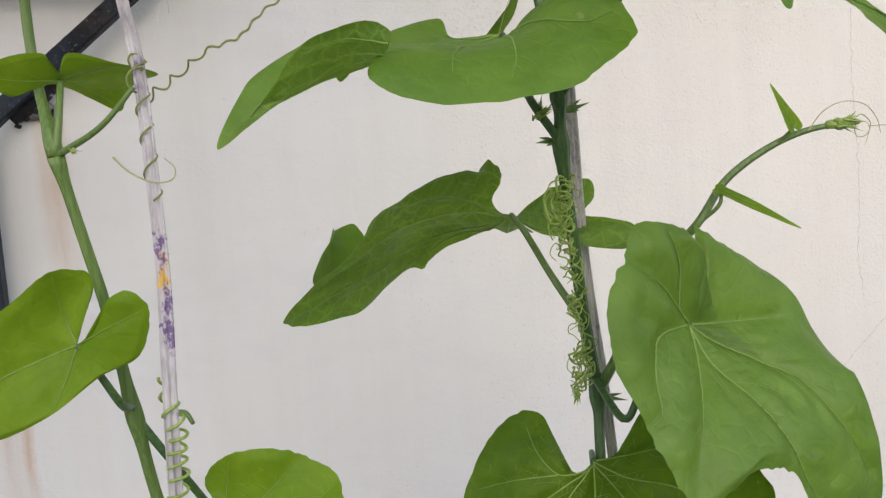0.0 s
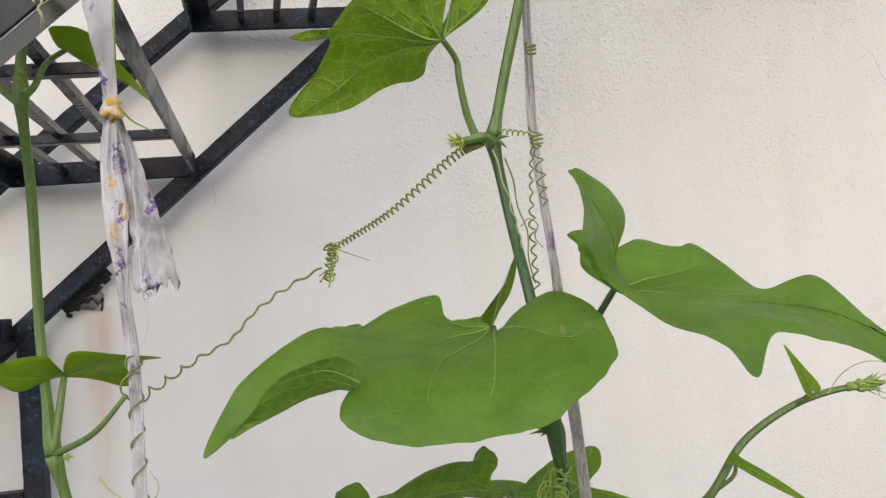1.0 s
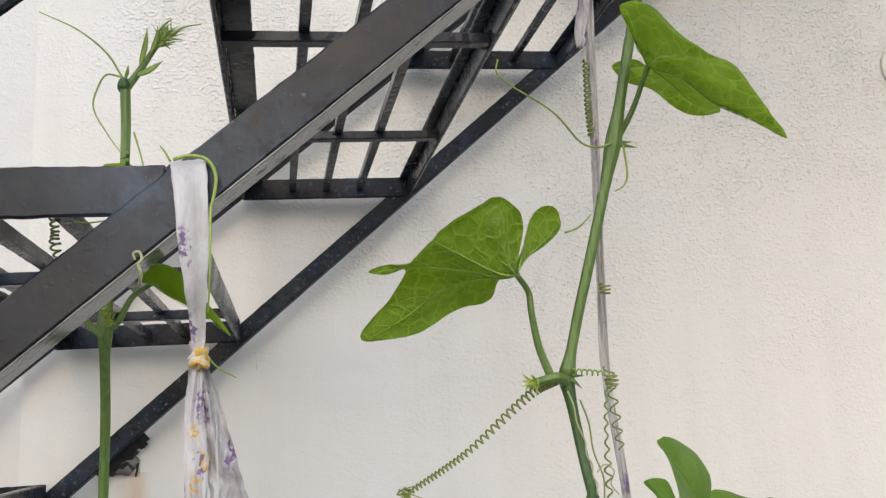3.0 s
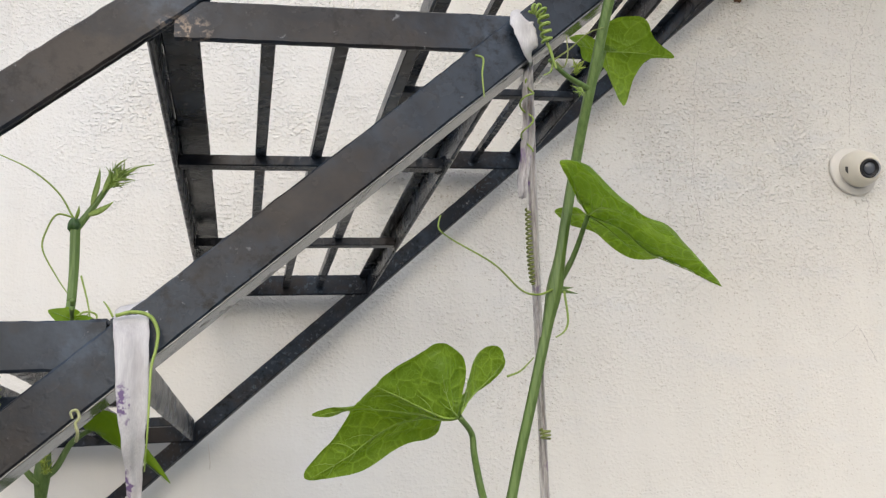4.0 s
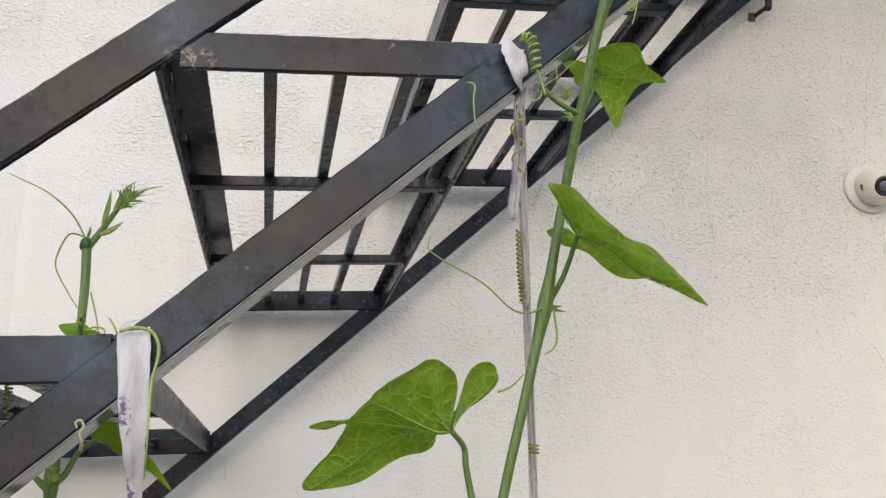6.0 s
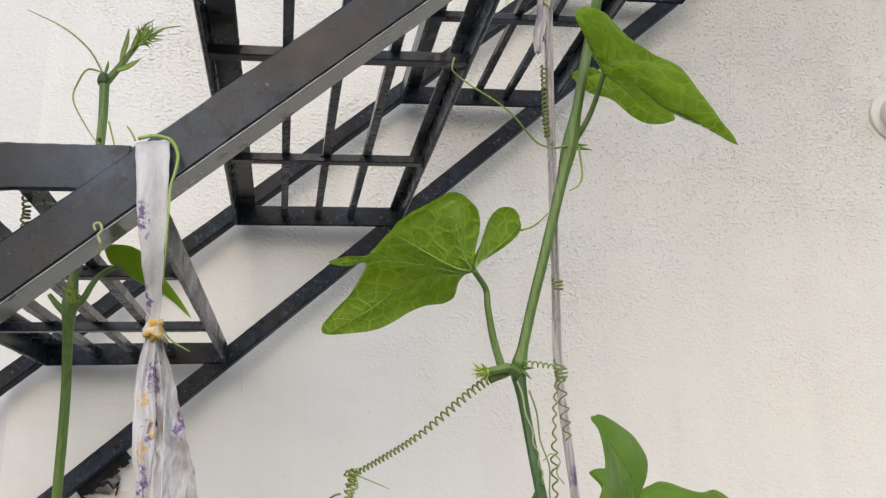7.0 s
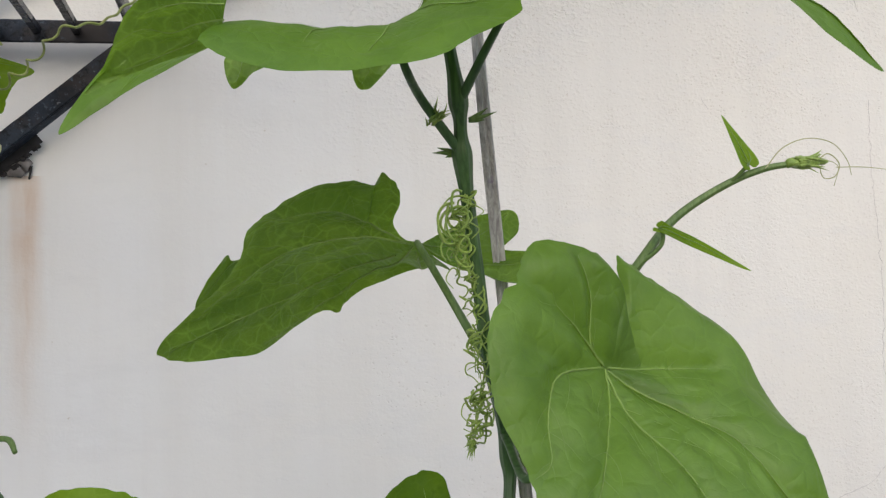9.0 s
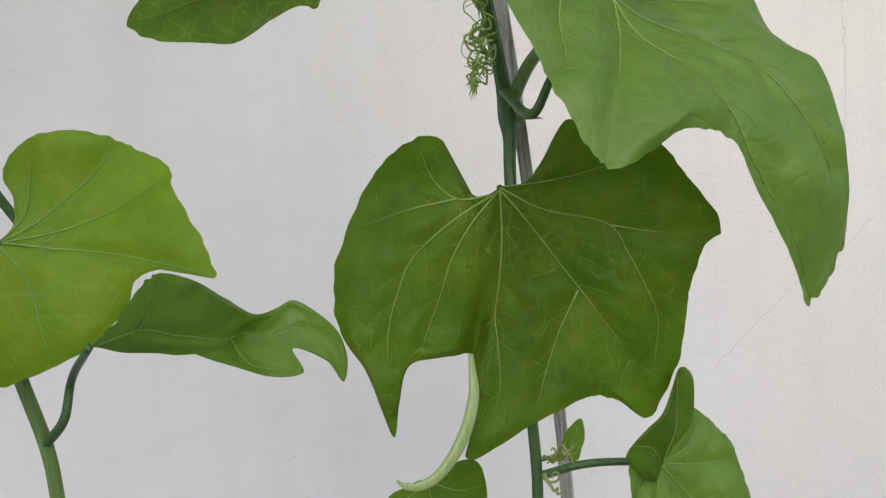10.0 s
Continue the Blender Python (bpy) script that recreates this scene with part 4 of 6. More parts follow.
def bud(vine, at, way, size, count, seed, skin=None, spread=0.75):
    """A shoot tip: small pointed scales and folded leaflets about a short axis."""
    rnd = random.Random(seed)
    bm = bmesh.new()
    at, way = Vector(at), Vector(way).normalized()
    add_blob(bm, at + way * size * 0.1, (size * 0.20, size * 0.19, size * 0.26), seed, 0.3)
    for i in range(count):
        d = (way * 1.1 + Vector((rnd.uniform(-1, 1), rnd.uniform(-1, 1), rnd.uniform(-1, 1))) * spread).normalized()
        o = at + way * size * rnd.uniform(-0.25, 0.35) + Vector((rnd.uniform(-1, 1), rnd.uniform(-1, 1), rnd.uniform(-1, 1))) * size * 0.16
        add_spike(bm, o, d, size * rnd.uniform(0.35, 0.85), size * rnd.uniform(0.030, 0.060), rnd.uniform(-0.5, 0.5))
    if spread < 0.5:
        for k, r in ((-0.25, 0.17), (0.15, 0.19), (0.5, 0.16), (0.8, 0.11)):
            add_blob(bm, at + way * size * k, (size * 0.30, size * r, size * r), seed + k, 0.5)
    ob = part("bud", bm, skin or BUD, vine, "", True)
    ob.data.transform(Matrix.Translation(-vine.location))


def add_ribbon(bm, points, widths, turns, folds, depth, thick=0.0005, per=10, seed=0.0, across=10, facing=(0, -1, 0), ragged=0.0):
    """A crumpled strip of cloth: folds waves across it, depth metres deep."""
    path = spline(points, per)
    n = len(path)
    f0 = Vector(facing)
    rows = []
    for i, c in enumerate(path):
        f = i / (n - 1)
        t = (path[min(i + 1, n - 1)] - path[max(i - 1, 0)]).normalized()
        out = (f0 - t * f0.dot(t)).normalized()
        side = t.cross(out)
        a = radians(along(turns, f))
        s, o = side * math.cos(a) + out * math.sin(a), out * math.cos(a) - side * math.sin(a)
        w = along(widths, f) * (1 + 0.10 * noise.noise(Vector((f * 14, seed, 1))))
        front, back = [], []
        for k in range(across + 1):
            g = k / across - 0.5
            d = depth * math.sin(g * folds * 2 * math.pi + 1.5 * noise.noise(Vector((f * 5, seed, 4)))) + depth * 0.9 * noise.noise(Vector((g * 4, f * 9, seed))) + depth * 0.35 * noise.noise(Vector((g * 11, f * 26, seed + 2)))
            q = c + s * (g * w) + o * d
            if ragged:
                q = q + t * (ragged * f ** 3 * (noise.noise(Vector((g * 9, seed, 7))) + 0.5 * noise.noise(Vector((g * 31, seed, 8)))))
            front.append(bm.verts.new(q + o * thick * 0.5))
            back.append(bm.verts.new(q - o * thick * 0.5))
        rows.append(front + back[::-1])
    m = len(rows[0])
    for a, b in zip(rows, rows[1:]):
        for k in range(m):
            bm.faces.new((a[k], a[(k + 1) % m], b[(k + 1) % m], b[k]))
    bm.faces.new(rows[0][::-1])
    bm.faces.new(rows[-1])


# ---------------------------------------------------------------- the vine on the taller string
def build_right_vine():
    vine = root("climbing_vine", "green gourd vine with broad lobed leaves climbing a cloth string", "climbing plant", (0.236, 0.718, 0), group="vines on strings")
    stem_part(vine, "stem", [(0.340, 0.560, 2.190), (0.315, 0.553, 2.129), (0.2975, 0.552, 2.098), (0.2845, 0.553, 2.078), (0.2580, 0.5600, 2.0450), (0.2328, 0.6007, 1.945), (0.2207, 0.6315, 1.8764), (0.2027, 0.6436, 1.7956), (0.1800, 0.6550, 1.7110), (0.1690, 0.6620, 1.6710), (0.1570, 0.6671, 1.6252)], (0.0034, 0.0038, 0.0038, 0.0036), STEM, (0.40, 0.70, 1.0))
    stem_part(vine, "stem", [(0.1558, 0.6671, 1.6252), (0.1635, 0.663, 1.5594), (0.1639, 0.6343, 1.5095), (0.1737, 0.6366, 1.4421), (0.1767, 0.6468, 1.4107), (0.1861, 0.66, 1.3337), (0.1906, 0.664, 1.2866), (0.2093, 0.6935, 1.2128), (0.2052, 0.6871, 1.1722), (0.2064, 0.6873, 1.0389), (0.2076, 0.6879, 0.9801), (0.2056, 0.688, 0.9327), (0.2176, 0.703, 0.513), (0.2356, 0.718, 0)], (0.0034, 0.0036, 0.0040, 0.0042, 0.0034, 0.0034, 0.0036), STEM_DARK, (0.0, 0.231, 0.308, 0.538))
    leaf(vine, (0.1385, 0.6425, 1.4872), (-18.5, 12.2, -175.7), (45, 3, 4), [(-77, 13, 0), (-67, 35, -2), (-70, 55, -2), (-77, 74, 8), (-55, 88, 8), (-36, 112, 3), (-28, 122, 15), (-16, 148, 16), (-6, 177, 8), (0, 207, -24), (0, 168, -8), (5, 139, 2), (23, 113, 18), (35, 152, 15), (41, 152, 5), (51, 141, -5), (66, 129, -10), (81, 127, -11), (93, 121, -5), (111, 110, 3), (121, 89, 18), (130, 66, 24), (138, 45, 25), (131, 24, 15), (102, 10.6, 0.6)],
         [[(2, -2), (28, -8), (66, 13), (100, 38), (124, -2), (167, -13), (198, -10)], [(3, 0), (43, 36), (64, 66), (74, 85)], [(1, 3), (19, 55), (33, 85), (45, 101)], [(1, 5), (-6, 45), (-21, 75), (-40, 81)], [(-0, 0), (-11, 5), (-25, 26)], [(3, -4), (17, -29), (20, -61)]], LEAF_MID, "broad lobed green leaf with a drooping tip", [(0.1767, 0.6468, 1.4107), (0.1492, 0.6282, 1.4409), (0.1356, 0.5983, 1.451), (0.1385, 0.6425, 1.4872)], STEM_DARK, (0.0032, 0.0026, 0.0022), hubs={6: (121, -16), 7: (121, -16), 8: (121, -16), 9: (121, -16), 10: (121, -16), 11: (121, -16)}, seed=1.0)
    leaf(vine, (0.0404, 0.72, 1.4967), (-90, 74.2, 180), (11, -0, 0), [(-74, 9.5, 0.0), (-60, 13, 0), (-27, 18, 0), (-9, 23, 0), (0, 25, 0), (12, 21, 0), (40, 14, 0), (83, 17, 0), (107, 11.5, 0.0)],
         [[(0, 0), (12, 1), (23, 0)]], LEAF_BACK, "", seed=2.0, puff=-1.7)
    leaf(vine, (0.1308, 0.7, 1.4938), (-90, 64.9, 180), (14, 1, 0), [(-64, 9.8, 0.0), (-43, 17, 0), (-15, 25, 0), (-0, 29, 0), (12, 27, 0), (31, 19, 0), (74, 14, 0), (110, 16, 0), (121, 9.9, 0.0)],
         [[(0, 0), (14, 1), (27, -0)]], LEAF_BACK, "", seed=3.0, puff=-1.7)
    leaf(vine, (0.0393, 0.548, 1.4639), (-149.8, 10.2, 141), (45, 2, -15), [(-134, 7.4, -4.5), (-81, 10.0, -11.2), (-45, 17, -15), (-34, 31, -11), (-30, 44, -6), (-22, 54, -3), (-7, 73, 1), (-1, 89, 6), (-0, 98, 14), (3, 86, 6), (8, 72, -3), (16, 60, -11), (29, 46, -15), (37, 26, -9)],
         [[(7, 6), (31, 7), (47, 5), (53, -8), (65, -11)], [(-1, -2), (16, -3), (33, -10), (45, -15)], [(15, 11), (43, 16), (60, 11), (76, 3)]], LEAF_BACK, "", seed=4.0, puff=-1.7)
    leaf(vine, (0.208, 0.59, 1.505), (15.1, 22.5, -20.4), (58, -18, 17), [(-103, 46, 17), (-69, 78, 11), (-64, 137, 21), (-59, 148, 12), (-47, 124, 27), (-36, 134, 27), (-15, 146, 18), (0, 202, 0), (-2, 166, 22), (3, 144, 30), (12, 116, 40), (18, 98, 21), (39, 83, 26), (56, 74, 32), (64, 74, 25), (86, 62, 23), (113, 36, 13), (119, 60, 20), (129, 67, 15), (127, 51, 11), (132, 37, 1)],
         [[(2, 0), (60, -14), (120, -12), (190, 0)], [(1, -3), (24, -50), (62, -108)], [(1, 2), (30, 24), (52, 42)]], LEAF_MID, "long wavy green leaf with an upturned lobe", [(0.1739, 0.6371, 1.4406), (0.188, 0.610, 1.470), (0.208, 0.59, 1.505)], STEM_DARK, (0.0032, 0.0026, 0.0022), hubs={0: (10, -40), 16: (-20, 33), 17: (-27, 42), 18: (-27, 42), 19: (-27, 42), 20: (-20, 33)}, seed=5.0)
    leaf(vine, (0.208, 0.59, 1.505), (-74.2, -49.5, -128.9), (56, 12, 8), [(-4, 27, 11), (-24, 42, 19), (-36, 60, 14), (-7, 88, 5), (0, 94, 0), (7, 93, 4), (32, 110, 6), (39, 118, 2), (38, 82, 0), (41, 49, -1), (67, 31, 13)],
         [[(2, 2), (40, 4), (86, 2)]], LEAF_MID, "", hubs={i: (52, 10) for i in range(11)}, seed=7.0)
    leaf(vine, (0.128, 0.6766, 1.7028), (-155.2, 14.6, 154.3), (30, -6, -11), [(-119, 12, -4), (-124, 37, -24), (-102, 58, -28), (-85, 64, -19), (-64, 73, -11), (-47, 77, -8), (-36, 84, -6), (-32, 97, -12), (-30, 112, -9), (-27, 99, -9), (-21, 83, -19), (-8, 99, -13), (0, 135, 4), (7, 118, 4), (16, 98, -0), (33, 74, -18), (55, 65, -26), (59, 46, -31), (92, 32, -35), (127, 38, -40), (144, 48, -50), (163, 44, -56), (-174, 33, -50), (-159, 22, -35), (-160, 7.7, -11.9)],
         [[(1, -0), (51, 8), (97, 7), (131, 3)], [(1, -1), (23, -28), (42, -64), (44, -75)], [(1, -1), (30, -13), (66, -37), (94, -53)], [(1, -0), (28, 40), (43, 50)], [(-1, 0), (-10, 17), (-27, 23), (-36, 23)], [(-1, -0), (-13, -8), (-27, -23)], [(1, -1), (0, -24), (-4, -41)]], LEAF_YOUNG_BACK, "bright green leaf seen from its veined underside", [(0.1422, 0.655, 1.6221), (0.1447, 0.6954, 1.6524), (0.141, 0.6927, 1.6769), (0.1398, 0.6908, 1.6904), (0.128, 0.6766, 1.7028)], STEM, (0.0032, 0.0026, 0.0022), seed=8.0, puff=-2.7)
    leaf(vine, (0.23, 0.6265, 1.85), (-171.0, 31.6, -2.0), (24, 8, 0), [(137, 25, -4), (146, 31, -9), (140, 54, -13), (113, 75, -8), (93, 70, 0), (77, 80, 5), (66, 92, 8), (41, 89, 5), (18, 98, 2), (0, 118, 0), (3, 98, 1), (12, 73, 3), (10, 55, 5), (-15, 70, -2), (-39, 63, 5), (-71, 49, -1), (-96, 44, 4), (-130, 35, 3), (-147, 16, -1)],
         [[(0, 0), (-14, 18), (-30, 36)], [(0, 0), (4, 36), (28, 72)], [(0, 0), (53, 12), (108, 4)], [(0, 0), (32, -14), (60, -20)], [(0, 0), (-9, -14), (-20, -26)], [(0, 0), (8, -22), (26, -42)]], LEAF_YOUNG_BACK, "young bright green arrow-shaped leaf", [(0.2026, 0.6459, 1.7931), (0.2206, 0.6456, 1.8203), (0.23, 0.6265, 1.85)], STEM, (0.0028, 0.0022, 0.0018), seed=9.0, puff=-2.7)
    leaf(vine, (0.2711, 0.6503, 2.0084), (121.2, 5.8, -5.3), (15, -0, 3), [(113, 19, 2), (83, 28, 6), (46, 42, 7), (19, 42, 10), (-0, 60, 6), (-5, 40, -1), (-34, 35, -0), (-65, 49, 9), (-71, 32, 5), (-91, 14, 5), (-161, 23, 14), (175, 26, 14), (166, 36, 13), (144, 21, 3)],
         [[(0, 0), (28, 1), (56, -0)], [(0, 0), (7, -22), (19, -42)], [(0, 0), (-17, 2), (-33, 8)]], LEAF_YOUNG_BACK, "small star-shaped young leaf", [(0.2331, 0.6003, 1.9463), (0.2511, 0.625, 1.9717), (0.2711, 0.6503, 2.0084)], STEM, (0.0022, 0.0018, 0.0015), seed=10.0, puff=-1.7)
    leaf(vine, (0.1546, 0.7058, 1.3614), (-159.6, 15.8, 165), (64, 36, -21), [(-34, 8.6, -2.7), (-59, 20, -9), (-88, 30, -14), (-93, 45, -18), (-86, 56, -26), (-82, 59, -17), (-72, 74, -18), (-62, 93, -15), (-47, 109, -11), (-36, 116, -10), (-21, 119, -8), (-10, 138, -2), (-4, 158, -0), (-0, 195, 16), (6, 192, 19), (14, 175, 18), (25, 162, 13), (35, 146, -5), (45, 136, -17), (50, 134, -15), (51, 125, -19), (57, 112, -23), (69, 96, -22), (93, 79, -14), (105, 54, 7)],
         [[(3, 1), (45, 37), (84, 48), (127, 26), (167, 14), (188, 4)], [(4, 0), (41, -14), (70, -22), (103, -21), (131, -14), (162, -1)], [(7, -2), (21, -17), (33, -39), (44, -54), (70, -66)], [(4, 4), (36, 52), (64, 76), (105, 83), (136, 65)], [(3, 5), (8, 65)]], LEAF_BACK, "dark green leaf with a curled upper edge", [(0.1938, 0.669, 1.274), (0.1785, 0.6948, 1.3133), (0.158, 0.6889, 1.349), (0.1546, 0.7058, 1.3614)], STEM, (0.0032, 0.0026, 0.0022), seed=11.0, puff=-2.6)
    leaf(vine, (0.0322, 0.8, 1.3616), (-89.8, 32.5, -117.5), (39, -2, -1), [(-19, 8.6, -2.9), (-33, 32, 7), (-24, 49, 10), (-12, 57, 2), (0, 67, -5), (7, 66, -7), (49, 36, 3), (88, 17, 18), (170, 5.8, 10.3)],
         [[(0, 0), (31, -4), (63, 0)]], LEAF_MID, "", seed=12.0)
    leaf(vine, (0.1557, 0.6995, 1.3593), (44.9, 13.5, -6), (40, 18, -10), [(57, 30, -4), (49, 56, 2), (38, 82, 6), (31, 81, -3), (23, 65, -8), (11, 77, 2), (0, 94, 10), (-12, 89, 5), (-11, 64, -5), (-1, 39, -13), (-0, 26, -14), (-4, 10.0, -6.6)],
         [[(0, 0), (32, 22), (60, 48)], [(0, 0), (44, 5), (88, 0)]], LEAF_BACK, "", seed=13.0, puff=-1.7)
    leaf(vine, (0.1463, 0.6852, 1.4853), (90, -66.3, 0), (34, 1, 0), [(61, 12, 0), (18, 15, 0), (-0, 27, 0), (-0, 45, 0), (0, 64, 0), (-5, 47, 0), (-10, 30, 0), (-7, 15, 0)],
         [[(0, 0), (30, 2), (60, 0)]], LEAF_DARK, "narrow folded green leaf", seed=14.0)
    leaf(vine, (0.2526, 0.6226, 1.2733), (37.8, 57.8, -25.3), (51, 25, 13), [(134, 22, 8), (132, 45, 16), (138, 70, 20), (119, 67, 20), (102, 72, 19), (71, 108, 15), (53, 126, 7), (39, 137, 16), (33, 129, 33), (19, 164, 22), (11, 196, 4), (6, 210, -13), (0, 213, -21), (-3, 192, -8), (-8, 164, 6), (-13, 138, 17), (-19, 116, 26), (-27, 109, 27), (-36, 109, 23), (-44, 122, 13), (-51, 133, 4), (-55, 128, 2), (-67, 112, 4), (-81, 98, 5), (-99, 96, 8), (-114, 95, 15), (-128, 93, 22), (-146, 83, 28), (-164, 85, 32), (178, 70, 35), (160, 58, 33), (146, 45, 27), (150, 15, 9)],
         [[(-0, 0), (34, -12), (66, -16), (114, -28), (168, -12), (208, 2)], [(-0, 0), (15, -12), (30, -36), (45, -61), (61, -85), (78, -101)], [(-1, -2), (-11, -45), (-1, -63), (12, -74), (25, -84), (26, -96)], [(-1, -1), (-20, -12), (-42, -26), (-65, -40)], [(-2, -1), (-15, -8), (-38, 0), (-63, 2)], [(1, 2), (7, 13), (18, 32), (38, 64)], [(1, 1), (19, 9), (40, 18), (75, 30), (113, 28), (155, 32)]], LEAF_QUILTED, "large green leaf hanging to a pointed tip", [(0.2051, 0.6868, 1.2295), (0.2055, 0.6352, 1.2092), (0.2157, 0.6335, 1.2264), (0.2269, 0.6342, 1.2442), (0.2526, 0.6226, 1.2733)], STEM_DARK, (0.0032, 0.0026, 0.0022), seed=15.0, puff=2.6)
    leaf(vine, (0.1942, 0.6762, 1.1678), (-93.1, 78.3, 161.3), (48, 13, -2), [(-60, 14, 10), (-89, 26, 7), (-116, 38, -4), (-123, 50, -17), (-114, 64, -24), (-92, 80, -20), (-73, 96, -11), (-54, 121, -1), (-41, 136, 4), (-29, 144, 5), (-16, 172, 6), (-18, 151, 7), (-20, 126, 5), (-13, 115, 2), (-3, 110, -2), (0, 126, -1), (1, 151, 2), (0, 174, 5), (17, 152, -4), (31, 148, -10), (36, 157, -10), (40, 178, -12), (54, 158, -8), (65, 140, -3), (72, 132, 5), (82, 132, 8), (86, 139, 8), (102, 114, 4), (113, 103, -3), (127, 80, -5), (142, 61, -6), (128, 30, -10), (110, 17, -5)],
         [[(1, 0), (31, 5), (63, 7), (81, 7), (103, 12), (128, 16), (150, 13)], [(1, 0), (18, 19), (46, 47), (72, 73), (97, 95), (126, 110)], [(59, 58), (88, 49), (110, 45), (137, 41)], [(0, 0), (10, 28), (15, 72), (32, 86), (52, 100), (69, 110), (99, 113)], [(15, 72), (15, 106), (9, 134)], [(-1, 2), (-6, 23), (-13, 44), (-23, 67), (-33, 90)], [(2, -1), (26, -16), (49, -25), (71, -29), (93, -34), (153, -46)], [(3, -2), (24, -27), (52, -50), (74, -56), (96, -59), (118, -57)], [(5, -5), (10, -26), (-1, -43), (-17, -53)], [(10, -26), (20, -54), (35, -85)]], LEAF_DARK, "large dark green lobed leaf with a rolled tip", [(0.2066, 0.6874, 1.0279), (0.224, 0.745, 1.108), (0.2094, 0.715, 1.1614), (0.1942, 0.6762, 1.1678)], STEM_DARK, (0.0032, 0.0026, 0.0022), hubs={8: (80, -32), 9: (107, -57), 10: (107, -57), 11: (107, -57), 12: (107, -57), 13: (80, -32)}, seed=16.0, puff=1.8, crease=((46, 0), (112, -4), 6.0, 15.0))
    bm = bmesh.new()
    add_tube(bm, spline([(0.1650, 0.672, 1.066), (0.1630, 0.664, 1.053), (0.1620, 0.662, 1.043), (0.1570, 0.660, 1.028), (0.1500, 0.659, 1.015), (0.1420, 0.658, 1.005), (0.1320, 0.657, 0.997), (0.1220, 0.657, 0.994), (0.1140, 0.656, 0.996), (0.1090, 0.655, 1.000)], 6), (0.0016, 0.0030, 0.0037, 0.0038, 0.0034, 0.0030, 0.0022, 0.0007), 20, 3, 0.13)
    part("rolled_tip", bm, LEAF_ROLL, vine, "pale underside of a leaf rolled up to its tip", True).data.transform(Matrix.Translation(-vine.location))
    leaf(vine, (0.282, 0.66, 0.982), (77.8, 58.1, 6.6), (40, 5, -2), [(84, 7, -1), (86, 22, -1), (95, 48, -6), (78, 58, -8), (66, 65, -6), (55, 71, -2), (43, 76, -1), (30, 86, 2), (19, 100, 0), (0, 99, -6), (-19, 97, -8), (-41, 74, -4), (-66, 53, 4), (-95, 39, 8), (-135, 34, 8), (-132, 27, 6), (-87, 14, 0)],
         [[(2, 0), (40, 6), (90, 2)], [(1, 3), (10, 26), (8, 44)], [(2, 2), (30, 30), (50, 56)], [(2, -2), (20, -24), (40, -52)], [(0, -3), (-4, -20), (-2, -36)]], LEAF_QUILTED, "folded green leaf on a level stalk", [(0.2075, 0.6879, 0.9767), (0.2405, 0.690, 0.9792), (0.2623, 0.675, 0.9820), (0.282, 0.662, 0.982)], STEM_DARK, (0.0030, 0.0027, 0.0024), seed=18.0, puff=1.5)
    leaf(vine, (0.282, 0.657, 0.982), (159.6, -76.7, -42.3), (34, 4, 4), [(132, 12, 3), (91, 27, 4), (77, 38, 2), (72, 45, 0), (59, 42, 0), (40, 39, 1), (20, 40, 2), (7, 52, 1), (0, 65, 0), (-10, 64, -1), (-18, 59, 0), (-25, 49, 1), (-34, 39, 2), (-40, 32, 3), (-33, 19, 3), (-30, 8, 1)],
         [[(1, 0), (28, -1), (60, 1)], [(1, 2), (16, 20), (20, 38)]], LEAF_DARK, "", seed=38.0, puff=1.5)
    leaf(vine, (0.136, 0.700, 0.982), (90, 89, 0), (24, 6, 4), [(134, 6, 0), (116, 18, 0), (106, 31, -2), (97, 37, -4), (81, 41, -6), (63, 46, -6), (42, 54, -4), (19, 59, -2), (0, 57, 0), (-25, 46, 0), (-58, 38, -3), (-75, 26, -3), (-83, 15, 0), (-102, 5, 0)],
         [[(1, 0), (26, 2), (52, 0)], [(1, 2), (10, 20), (12, 38)], [(1, -1), (10, -16), (14, -30)]], LEAF_DARK, "", [(0.2056, 0.688, 0.9327), (0.1800, 0.705, 0.9500), (0.1500, 0.712, 0.9700), (0.136, 0.700, 0.982)], STEM_DARK, (0.0030, 0.0024, 0.0020), seed=19.0)
    leaf(vine, (0.4053, 0.6998, 1.4123), (-71.2, -66.2, 167.9), (12.5, 0, 1), [(155, 4.7, 1.0), (115, 7.4, 2.0), (80, 7.8, 2.0), (15, 18.4, 1.0), (5, 30.1, 0.0), (0, 41.8, -1.0), (-5, 30.1, 0.0), (-15, 18.4, 1.0), (-80, 7.8, 2.0), (-115, 7.4, 2.0), (-155, 4.7, 1.0)],
         [[(0, 0), (3.1, 3.1), (16.7, 3.7)], [(0, 0), (20.9, 0.4), (37.6, 0)], [(0, 0), (3.1, -3.1), (16.7, -3.7)]], LEAF_YOUNG, "small pointed young leaf", [(0.3958, 0.7106, 1.4002), (0.4023, 0.6998, 1.4093), (0.4053, 0.6998, 1.4123)], STEM, (0.0016, 0.0012), seed=31.0)
